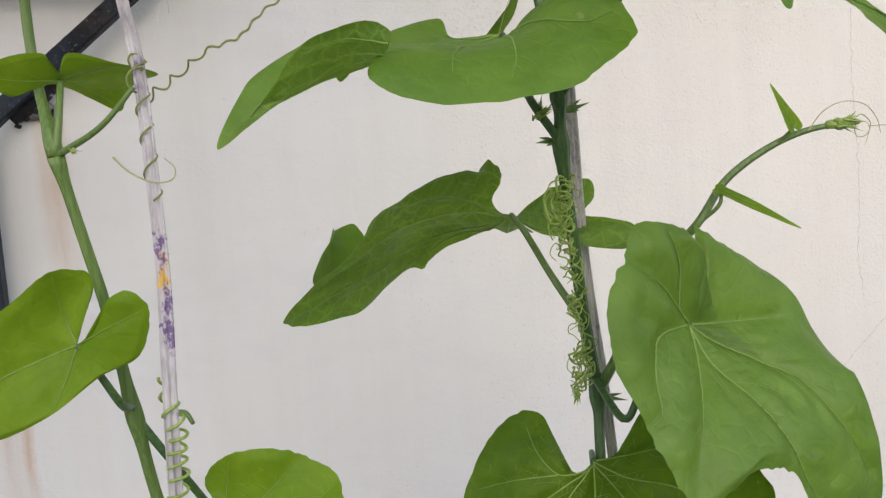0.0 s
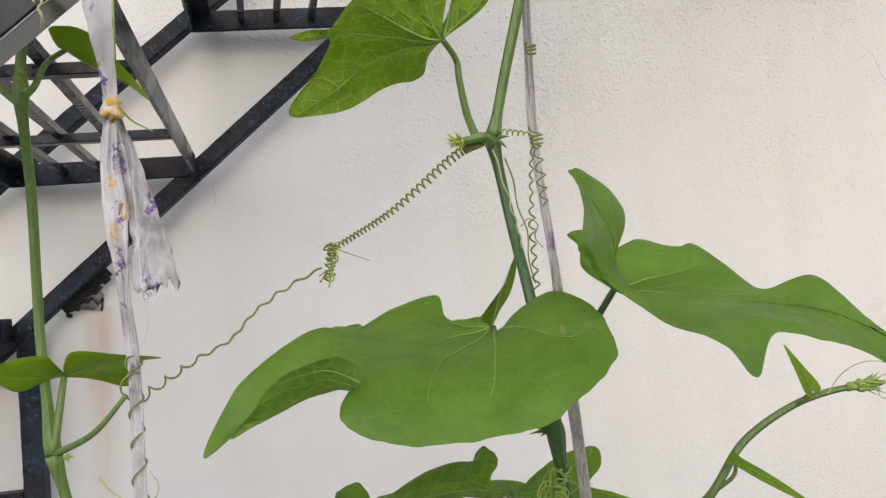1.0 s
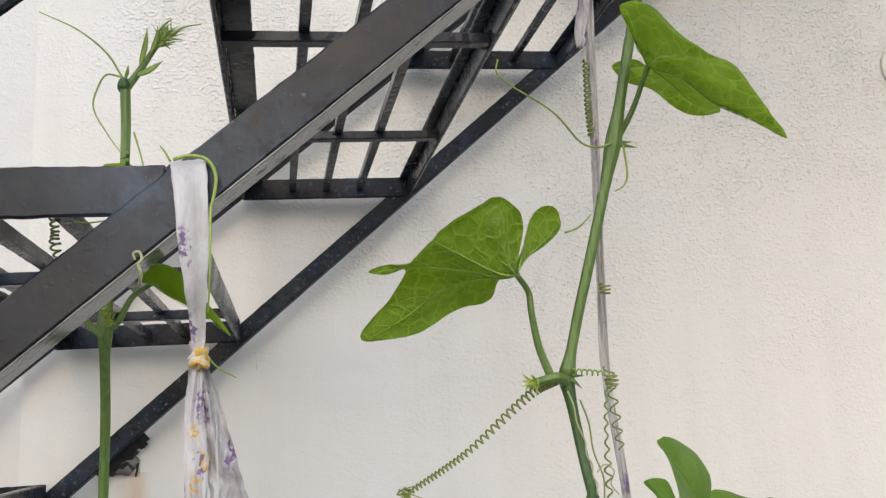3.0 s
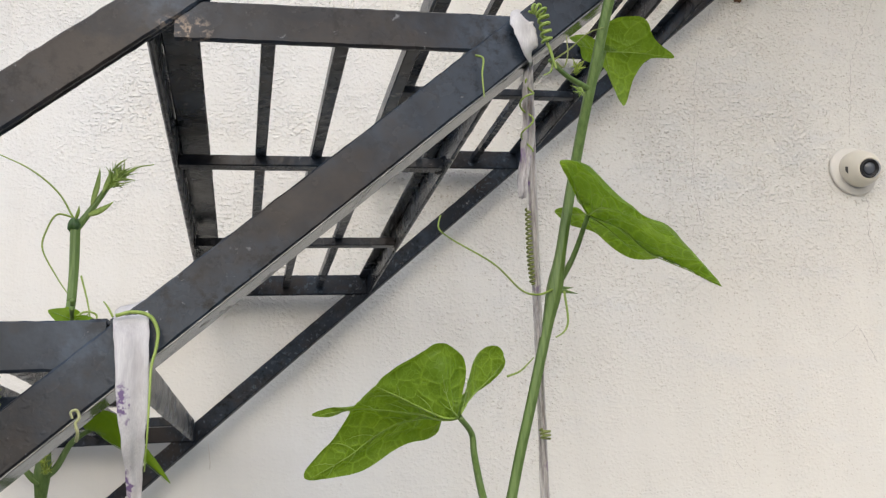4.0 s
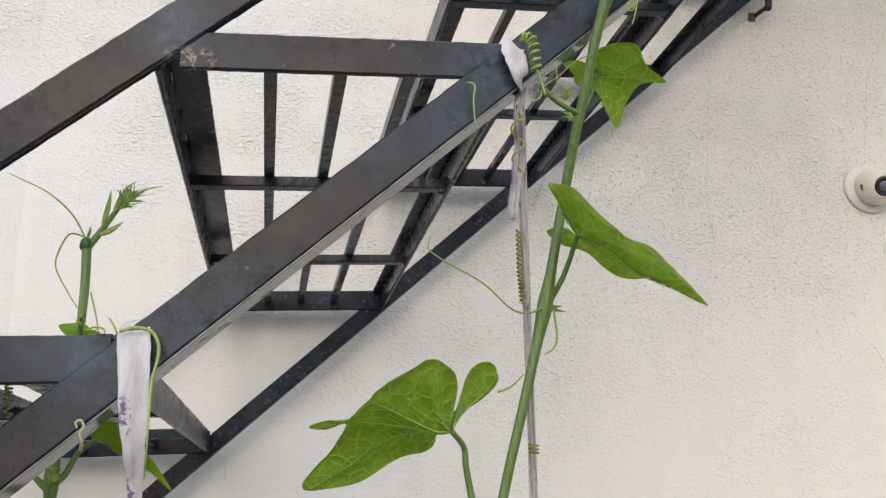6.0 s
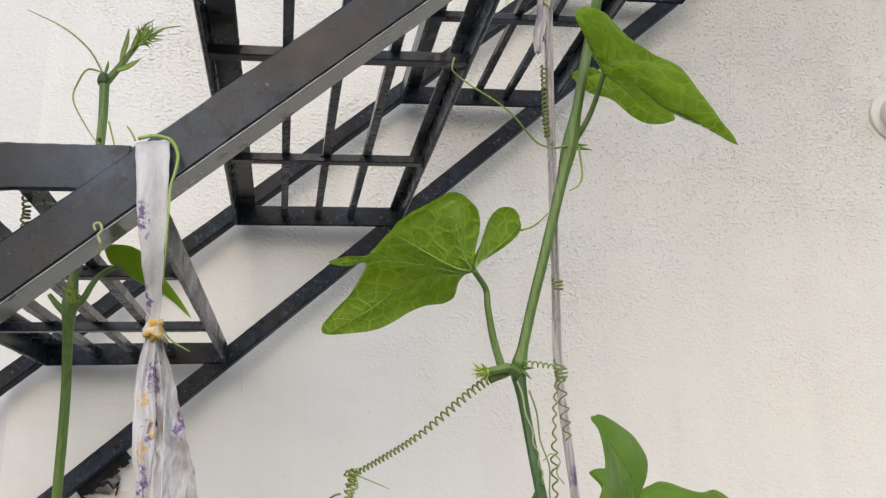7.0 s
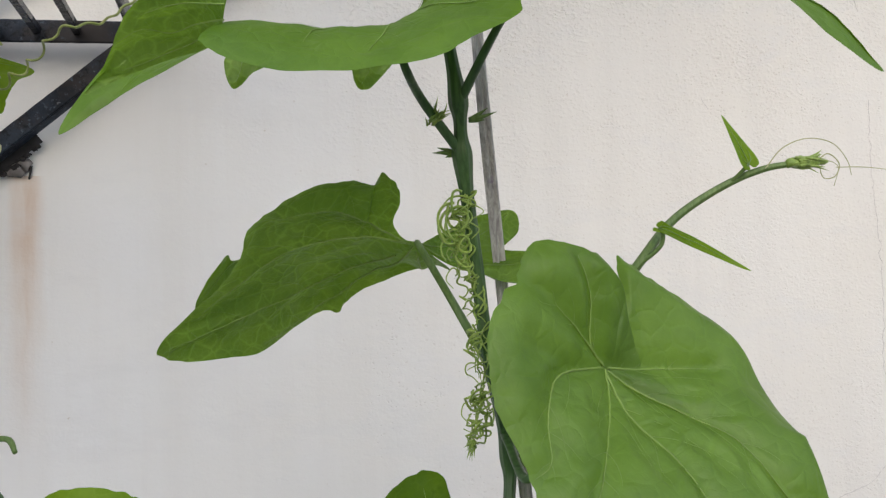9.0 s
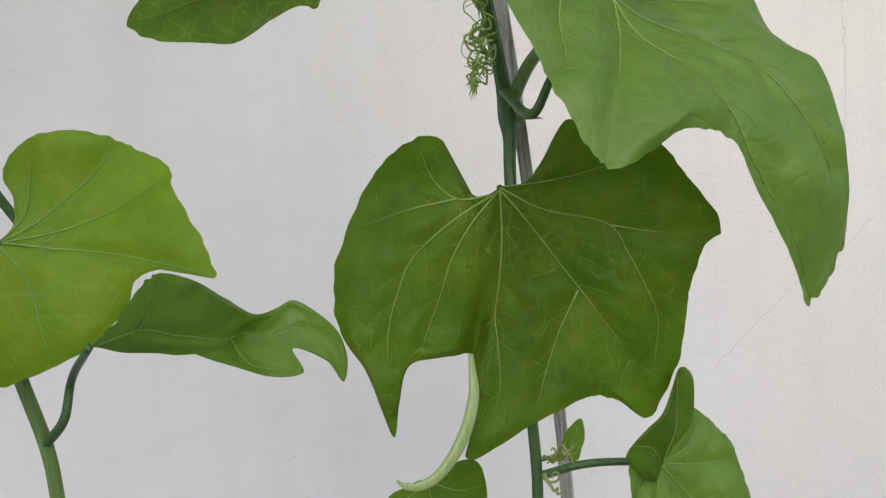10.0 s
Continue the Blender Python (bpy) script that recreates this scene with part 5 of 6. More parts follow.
    leaf(vine, (0.3303, 0.6996, 1.3658), (48.3, 29.4, -43.7), (21.4, 0, 1), [(150, 3.5, 1.0), (100, 6.0, 2.0), (45, 6.5, 2.5), (9, 26, 2.5), (4, 46, 1.0), (0, 71.4, -1.0), (-4, 42.8, 1.0), (-10, 24, 2.0), (-45, 6.0, 2.5), (-100, 5.5, 2.0), (-150, 3.5, 1.0)],
         [[(0, 0), (2.1, 2.1), (28.6, 2.5)], [(0, 0), (35.7, 0.4), (64.3, 0)], [(0, 0), (2.1, -2.1), (28.6, -2.5)]], LEAF_YOUNG, "small pointed young leaf", [(0.3156, 0.7087, 1.3395), (0.3313, 0.6996, 1.3538), (0.3333, 0.6996, 1.3618), (0.3303, 0.6996, 1.3658)], STEM, (0.0018, 0.0014), seed=32.0)
    leaf(vine, (0.279, 0.548, 2.093), (172, -4, 178), (3, 0, 0), [(165, 22, 2), (150, 25, 1), (120, 19, 0), (80, 16, -1), (40, 18, 0), (15, 23, 1), (0, 29, -3), (-15, 23, 1), (-40, 17, 0), (-80, 14, -1), (-120, 17, 0), (-150, 24, 1), (-165, 21, 2)],
         [[(0, 0), (13, 1), (26, 0)], [(0, 0), (-8, 8), (-20, 12)], [(0, 0), (-8, -8), (-20, -12)], [(0, 0), (8, 8), (14, 13)]], LEAF_TIP, "small yellow-green leaf near the growing tip", [(0.258, 0.557, 2.046), (0.269, 0.550, 2.064), (0.276, 0.548, 2.083), (0.279, 0.548, 2.093)], STEM, (0.0022, 0.0018, 0.0016), seed=33.0, puff=-1.2)
    leaf(vine, (0.299, 0.550, 2.104), (60, -18, 4), (8, 0, 1), [(150, 5.0, 1.0), (100, 7.2, 2.0), (45, 9.2, 2.0), (16, 14, 1.0), (0, 22, -1.0), (-16, 14, 1.0), (-45, 8.8, 2.0), (-100, 6.8, 2.0), (-150, 5.0, 1.0)],
         [[(0, 0), (10, 0.4), (20, 0)]], LEAF_TIP, "small pointed young leaf", [(0.2975, 0.552, 2.098), (0.299, 0.550, 2.104)], STEM, (0.0016, 0.0012), seed=34.0)
    leaf(vine, (0.231, 0.69, 0.988), (134.8, -63.6, -54.6), (8.3, 0, 1), [(150, 6.3, 1.0), (100, 8.1, 2.0), (45, 10.3, 2.0), (25, 17.1, 1.0), (0, 27.6, -1.0), (-24, 16.5, 1.0), (-45, 9.9, 2.0), (-100, 7.6, 2.0), (-150, 6.3, 1.0)],
         [[(0, 0), (4.5, 4.5), (11.0, 5.4)], [(0, 0), (13.8, 0.4), (24.8, 0)], [(0, 0), (4.5, -4.5), (11.0, -5.4)]], LEAF_MID, "small pointed young leaf", [(0.2074, 0.6878, 0.9875), (0.231, 0.69, 0.988)], STEM, (0.0016, 0.0012), seed=35.0)
    # curled tendrils and scales at the lowest node
    for line in ([(0.2075, 0.672, 0.9950), (0.2110, 0.662, 0.9960), (0.2120, 0.660, 1.0000), (0.2100, 0.660, 1.0030), (0.2085, 0.660, 1.0015)], [(0.2030, 0.660, 0.9880), (0.2050, 0.658, 0.9830), (0.2110, 0.658, 0.9830), (0.2115, 0.658, 0.9870), (0.2085, 0.658, 0.9880), (0.2070, 0.658, 0.9850)], [(0.2020, 0.660, 0.9860), (0.2060, 0.657, 0.9800), (0.2075, 0.657, 0.9770), (0.2100, 0.657, 0.9785), (0.2095, 0.657, 0.9745), (0.2140, 0.657, 0.9760), (0.2160, 0.660, 0.9745)], [(0.2170, 0.662, 1.0040), (0.2190, 0.660, 0.9990), (0.2215, 0.660, 0.9940), (0.2235, 0.662, 0.9900)]):
        tendril(vine, spline(line, 8), (0.0009, 0.0008, 0.0006), TENDRIL_OLD)
    bud(vine, (0.2110, 0.668, 0.9930), (0.9, -0.4, 0.4), 0.012, 22, 51, TENDRIL_OLD, 0.6)
    bud(vine, (0.2170, 0.662, 0.9970), (0.6, -0.4, 0.5), 0.010, 18, 52, TENDRIL_OLD, 0.9)
    # side shoot with its tip
    stem_part(vine, "side_shoot", [(0.2085, 0.6922, 1.216), (0.2199, 0.6793, 1.2426), (0.3003, 0.75, 1.3047), (0.3156, 0.7087, 1.3395), (0.3518, 0.7177, 1.3745), (0.3935, 0.7116, 1.3994), (0.4194, 0.7011, 1.4089), (0.4441, 0.6959, 1.412)], (0.0042, 0.0034, 0.0028, 0.0022), STEM)
    bud(vine, (0.4441, 0.6959, 1.412), (1, 0, 0.02), 0.022, 40, 4, None, 0.28)
    for line, r in (([(0.4164, 0.6959, 1.4082), (0.4316, 0.6959, 1.4233), (0.4532, 0.6959, 1.4305), (0.4741, 0.6959, 1.4261), (0.4847, 0.6959, 1.413), (0.487, 0.6959, 1.4021)], 0.0005), ([(0.4561, 0.6959, 1.4103), (0.4686, 0.6959, 1.4187), (0.4774, 0.6959, 1.4109), (0.4732, 0.6959, 1.4015), (0.4636, 0.6959, 1.4003), (0.4615, 0.6959, 1.4076), (0.4681, 0.6959, 1.4131), (0.4762, 0.6959, 1.4088), (0.4715, 0.6959, 1.3938)], 0.0005), ([(0.4748, 0.6959, 1.4083), (0.4986, 0.6959, 1.4081), (0.5322, 0.6959, 1.4042)], 0.0004)):
        tendril(vine, spline(line, 10), (r, r * 0.9, r * 0.5), TENDRIL_DRY)
    # long tendril that reaches across to the other string
    tendril(vine, coil([(0.1498, 0.6631, 1.6212), (0.1337, 0.6623, 1.6162), (0.076, 0.6567, 1.5737), (0.0347, 0.6511, 1.551)], (0.0016, 0.0030, 0.0031, 0.0029, 0.0020, 0.0019, 0.0017), 45, 0.0, 12), (0.0009, 0.0008, 0.0007), TENDRIL_OLD)
    tendril(vine, coil([(0.0347, 0.6511, 1.554), (0.0317, 0.6511, 1.543), (0.0284, 0.6511, 1.5289)], (0.0026, 0.0032, 0.0022), 6.5), (0.0008, 0.0007), TENDRIL_OLD)
    knot = random.Random(3)
    for k in range(7):
        c = Vector((0.0335 - 0.0010 * k, 0.6505, 1.5535 - 0.0040 * k))
        loop = [c + Vector((knot.uniform(-0.006, 0.006), knot.uniform(-0.003, 0.003), knot.uniform(-0.0055, 0.0055))) for _ in range(5)]
        tendril(vine, spline(loop, 6), (0.0007, 0.0006, 0.0004), (TENDRIL, TENDRIL_OLD)[k % 2])
    wave = coil([(0.0252, 0.6563, 1.5387), (-0.0009, 0.663, 1.5266), (-0.0231, 0.6643, 1.512), (-0.0384, 0.6559, 1.4958), (-0.0591, 0.6413, 1.4852), (-0.0827, 0.6668, 1.4731), (-0.1042, 0.6772, 1.4604)], (0.0006, 0.0014, 0.0006, 0.0010, 0.0024, 0.0034), 11, 0.6, 12)
    tendril(vine, wave, (0.0008, 0.0008, 0.0007), TENDRIL_OLD)
    tendril(vine, spline([(0.0347, 0.6511, 1.551), (0.0583, 0.6511, 1.5405)], 6), (0.0006, 0.0003), TENDRIL_DRY)
    # small coils between the stem and the string
    tendril(vine, coil([(0.1584, 0.655, 1.6269), (0.1839, 0.66, 1.6241)], (0.0016, 0.0020, 0.0014), 6, 0.3), (0.0006,  0.0006))
    tendril(vine, coil([(0.1828, 0.655, 1.6181), (0.1778, 0.652, 1.5848), (0.1735, 0.645, 1.5477), (0.1712, 0.64, 1.5097)], (0.0008, 0.0014, 0.0010, 0.0026, 0.0016, 0.0026), 12, 1.0, 12), (0.0007, 0.0007), TENDRIL_OLD)
    tendril(vine, coil([(0.1523, 0.652, 1.613), (0.1599, 0.65, 1.5775), (0.1628, 0.645, 1.5565), (0.1653, 0.645, 1.5403)], (0.0006, 0.0010, 0.0008), 4, 2.0), (0.0007, 0.0005), TENDRIL_DRY)
    tendril(vine, spline([(0.1600, 0.650, 1.6060), (0.1640, 0.648, 1.5900), (0.1650, 0.646, 1.5700), (0.1700, 0.645, 1.5520), (0.1690, 0.645, 1.5330), (0.1720, 0.645, 1.5150)], 8), (0.0007, 0.0006, 0.0005), TENDRIL_OLD)
    tendril(vine, spline([(0.1660, 0.646, 1.5560), (0.1720, 0.645, 1.5610), (0.1780, 0.645, 1.5560), (0.1750, 0.645, 1.5480), (0.1800, 0.645, 1.5400)], 8), (0.0006, 0.0004), TENDRIL_DRY)
    tendril(vine, coil([(0.1809, 0.625, 1.854), (0.1811, 0.63, 1.8232), (0.1825, 0.635, 1.7963)], (0.0018, 0.0020, 0.0022, 0.0016), 17, 0.0, 12), (0.0008, 0.0008), TENDRIL_OLD)
    tendril(vine, spline([(0.1996, 0.64, 1.7934), (0.185, 0.63, 1.7873), (0.1726, 0.625, 1.7883), (0.1442, 0.6, 1.8033), (0.109, 0.585, 1.8189), (0.1015, 0.58, 1.8239), (0.1032, 0.58, 1.8331)], 8), (0.0009, 0.0007, 0.0005))
    tendril(vine, coil([(0.1835, 0.578, 2.0005), (0.1885, 0.572, 1.9950), (0.1905, 0.572, 1.9830), (0.1920, 0.575, 1.9700)], (0.0030, 0.0042, 0.0038, 0.0036), 7, 0.0, 16), (0.0011, 0.0013))
    tendril(vine, spline([(0.1920, 0.575, 1.9700), (0.1945, 0.576, 1.9640), (0.1965, 0.577, 1.9560), (0.1980, 0.577, 1.9490)], 6), (0.0013, 0.0010))
    tendril(vine, spline([(0.1990, 0.579, 1.9560), (0.2040, 0.578, 1.9510), (0.2080, 0.577, 1.9600), (0.2090, 0.577, 1.9780)], 8), (0.0008, 0.0004), TENDRIL_OLD)
    tendril(vine, spline([(0.1950, 0.580, 1.9560), (0.2100, 0.577, 1.9660), (0.2260, 0.576, 1.9800), (0.2400, 0.578, 1.9870)], 8), (0.0007, 0.0004), TENDRIL_OLD)
    tendril(vine, spline([(0.2328, 0.6007, 1.945), (0.2112, 0.59, 1.9502), (0.1943, 0.58, 1.9581)], 8), (0.0028, 0.0022, 0.0016), STEM)
    tendril(vine, coil([(0.2950, 0.545, 2.0865), (0.2900, 0.544, 2.0760), (0.2850, 0.544, 2.0620), (0.2785, 0.545, 2.0480)], (0.0010, 0.0016, 0.0020, 0.0025, 0.0026), 13, 0.0, 14), (0.0010, 0.0011, 0.0012))
    tendril(vine, spline([(0.2585, 0.557, 2.0405), (0.2690, 0.546, 2.0415), (0.2810, 0.545, 2.0425), (0.2860, 0.545, 2.0400), (0.2865, 0.545, 2.0330)], 8), (0.0012, 0.0010, 0.0006))
    tendril(vine, spline([(0.2660, 0.549, 2.0405), (0.2740, 0.545, 2.0455), (0.2785, 0.545, 2.0480)], 8), (0.0012, 0.0009))
    tendril(vine, spline([(0.2950, 0.545, 2.0780), (0.2985, 0.545, 2.0700), (0.3000, 0.545, 2.0600), (0.2960, 0.545, 2.0480), (0.2880, 0.545, 2.0420)], 8), (0.0009, 0.0009, 0.0006))
    tendril(vine, spline([(0.2945, 0.545, 2.0860), (0.3010, 0.545, 2.0760), (0.3150, 0.545, 2.0750), (0.3250, 0.545, 2.0910), (0.3400, 0.546, 2.1180), (0.352, 0.548, 2.150)], 8), (0.0009, 0.0008, 0.0006))
    tendril(vine, spline([(0.2940, 0.545, 2.0800), (0.3060, 0.545, 2.0650), (0.3130, 0.545, 2.0510), (0.3142, 0.545, 2.0330), (0.3100, 0.545, 2.0185)], 8), (0.0008, 0.0006, 0.0004))
    tendril(vine, spline([(0.2975, 0.549, 2.0960), (0.3060, 0.545, 2.1000), (0.3095, 0.545, 2.0920), (0.3080, 0.545, 2.0860), (0.3000, 0.545, 2.0865), (0.2940, 0.545, 2.0870), (0.2925, 0.545, 2.0800)], 8), (0.0010, 0.0009, 0.0006))
    tendril(vine, spline([(0.2690, 0.547, 2.0430), (0.2725, 0.545, 2.0560), (0.2780, 0.545, 2.0700), (0.2775, 0.545, 2.0790), (0.2740, 0.545, 2.0800)], 8), (0.0005, 0.0004, 0.0003), TENDRIL_OLD)
    tendril(vine, spline([(0.2540, 0.550, 2.0395), (0.2480, 0.546, 2.0455), (0.2430, 0.546, 2.0440), (0.2420, 0.546, 2.0395)], 8), (0.0009, 0.0007, 0.0004))
    tendril(vine, spline([(0.2740, 0.546, 2.0280), (0.2780, 0.546, 2.0300), (0.2800, 0.546, 2.0260), (0.2760, 0.546, 2.0240), (0.2660, 0.546, 2.0180), (0.2600, 0.546, 2.0130), (0.2625, 0.546, 2.0080), (0.2665, 0.546, 2.0110), (0.2640, 0.546, 2.0160), (0.2560, 0.546, 2.0080), (0.2500, 0.546, 2.0020)], 8), (0.0005, 0.0004))
    tendril(vine, spline([(0.2700, 0.546, 2.0250), (0.2680, 0.546, 2.0110), (0.2630, 0.546, 1.9960)], 8), (0.0006, 0.0004))
    bud(vine, (0.2700, 0.536, 2.0330), (0.2, -0.9, 0.1), 0.013, 40, 9, TIP_BUD, 1.0)
    for line in ([(0.1975, 0.58, 1.9582), (0.1944, 0.58, 1.9483), (0.1886, 0.58, 1.9448)], [(0.1368, 0.58, 1.9594), (0.1424, 0.58, 1.9577), (0.1412, 0.58, 1.9442), (0.1413, 0.58, 1.9254)], [(0.209, 0.64, 1.792), (0.2093, 0.64, 1.767), (0.2052, 0.64, 1.76), (0.1986, 0.64, 1.7562)], [(0.1635, 0.66, 1.7304), (0.1741, 0.66, 1.7342), (0.186, 0.66, 1.7445)]):
        tendril(vine, spline(line, 8), (0.0009, 0.0008, 0.0005))
    tendril(vine, coil([(0.1874, 0.652, 1.6892), (0.1875, 0.652, 1.682)], (0.0038, 0.0036), 2.6, 0.0, 16), (0.0008, 0.0008), TENDRIL_OLD)
    tendril(vine, coil([(0.1833, 0.597, 1.9497), (0.1801, 0.6, 1.9353), (0.1808, 0.605, 1.9156), (0.1792, 0.612, 1.8968)], (0.0030, 0.0056, 0.0040, 0.0058), 2.6, 0.5, 16), (0.0008, 0.0007))
    tendril(vine, coil([(0.1849, 0.652, 1.6228), (0.1854, 0.652, 1.6133)], (0.0042, 0.0046, 0.0036), 3.2, 1.0, 16), (0.0008, 0.0007), TENDRIL_OLD)
    tendril(vine, coil([(0.1856, 0.657, 1.6289), (0.1858, 0.655, 1.6100), (0.1862, 0.653, 1.5881), (0.1868, 0.651, 1.5700)], (0.0038, 0.0030, 0.0034, 0.0022), 6, 0.5, 14), (0.0007, 0.0006), TENDRIL_OLD)
    stem_part(vine, "side_shoot", [(0.1565, 0.6668, 1.6192), (0.1464, 0.655, 1.6231), (0.1390, 0.655, 1.622), (0.1290, 0.652, 1.6199)], (0.0042, 0.0036, 0.0032, 0.0026), STEM)
    bud(vine, (0.1300, 0.652, 1.6199), (-0.8, -0.4, 0.1), 0.013, 44, 7, TIP_BUD, 0.9)
    bud(vine, (0.2195, 0.592, 1.9560), (0.1, -0.6, 0.6), 0.010, 30, 8, TIP_BUD, 1.0)
    bud(vine, (0.2215, 0.592, 1.9400), (-0.4, -0.6, -0.6), 0.010, 22, 18, None, 0.9)
    bud(vine, (0.1568, 0.635, 1.4294), (0.5, -0.5, 0.6), 0.014, 34, 10)
    for p, d in (((0.1748, 0.652, 1.4120), (-1, -0.2, 0.12)), ((0.183, 0.65, 1.4334), (0.9, -0.4, 0.1)), ((0.1558, 0.6671, 1.6252), (0.6, -0.7, -0.5)), ((0.2027, 0.6436, 1.7956), (0.8, -0.4, -0.45)), ((0.213, 0.69, 1.2137), (0.7, -0.6, -0.3))):
        bm = bmesh.new()
        for k in range(3):
            add_spike(bm, p, Vector(d) + Vector((0, 0.1 * k - 0.1, 0.3 * k - 0.3)), (0.010 + 0.002 * k) * (1.5 if k == 1 else 1.0), 0.0018)
        ob = part("stipule", bm, STEM, vine, "", True)
        ob.data.transform(Matrix.Translation(-vine.location))
    # tangle of wound tendrils below
    rnd = random.Random(21)
    spine = [Vector(p) for p in ((0.1769, 0.65, 1.3854), (0.1717, 0.646, 1.3695), (0.1763, 0.652, 1.3493), (0.1842, 0.662, 1.323), (0.185, 0.66, 1.2977), (0.1848, 0.658, 1.2728), (0.1824, 0.656, 1.2485), (0.1766, 0.654, 1.2282))]
    line = spline(spine, 12)
    for k in range(52):
        a = rnd.randint(0, len(line) - 10) if k < 38 else rnd.randint(len(line) - 26, len(line) - 8)
        b = min(len(line) - 1, a + rnd.randint(5, 14))
        off = Vector((rnd.uniform(-0.008, 0.005), rnd.uniform(-0.010, -0.002), rnd.uniform(-0.004, 0.004)))
        path = [line[i] + off + Vector((rnd.uniform(-1, 1), rnd.uniform(-1, 1), 0)) * 0.0035 for i in range(a, b, 3)] + [line[b] + off]
        if len(path) < 3:
            continue
        thin = rnd.uniform(0.0005, 0.0008)
        tendril(vine, coil(path, tuple(rnd.uniform(0.0006, 0.0052) for _ in range(7)), rnd.uniform(0.7, 2.6), rnd.uniform(0, 6), 16), (thin, thin, thin * 0.5), (TENDRIL, BUD, TENDRIL, BUD)[k % 4])
    for k in range(11):
        a = line[2 + 2 * k] + Vector((-0.007 + rnd.uniform(-0.006, 0.008), -0.006 + rnd.uniform(-0.004, 0.004), rnd.uniform(-0.004, 0.004)))
        wide, tall, lean = rnd.uniform(0.004, 0.010), rnd.uniform(0.005, 0.011), rnd.uniform(0, 6)
        loop = [a + Vector((wide * math.cos(q + lean), 0.003 * math.sin(2 * q), tall * math.sin(q + lean) - 0.0016 * q)) for q in (0.6 * i for i in range(rnd.randint(7, 12)))]
        tendril(vine, spline(loop, 4), (0.0009, 0.0009, 0.0005), (TENDRIL, BUD)[k % 2])
    for k in range(9):
        p = line[6 + 8 * k] + Vector((rnd.choice((-0.008, 0.006)), -0.006, 0))
        tendril(vine, spline([p, p + Vector((rnd.uniform(-0.006, 0.006), 0, 0.003)), p + Vector((rnd.uniform(-0.010, 0.008), 0, -0.004)), p + Vector((rnd.uniform(-0.006, 0.004), 0, -0.010))], 6), (0.0006, 0.0003))
    bud(vine, line[-3] + Vector((-0.003, -0.005, 0)), (-0.3, -0.4, -0.8), 0.011, 18, 22)


build_right_vine()


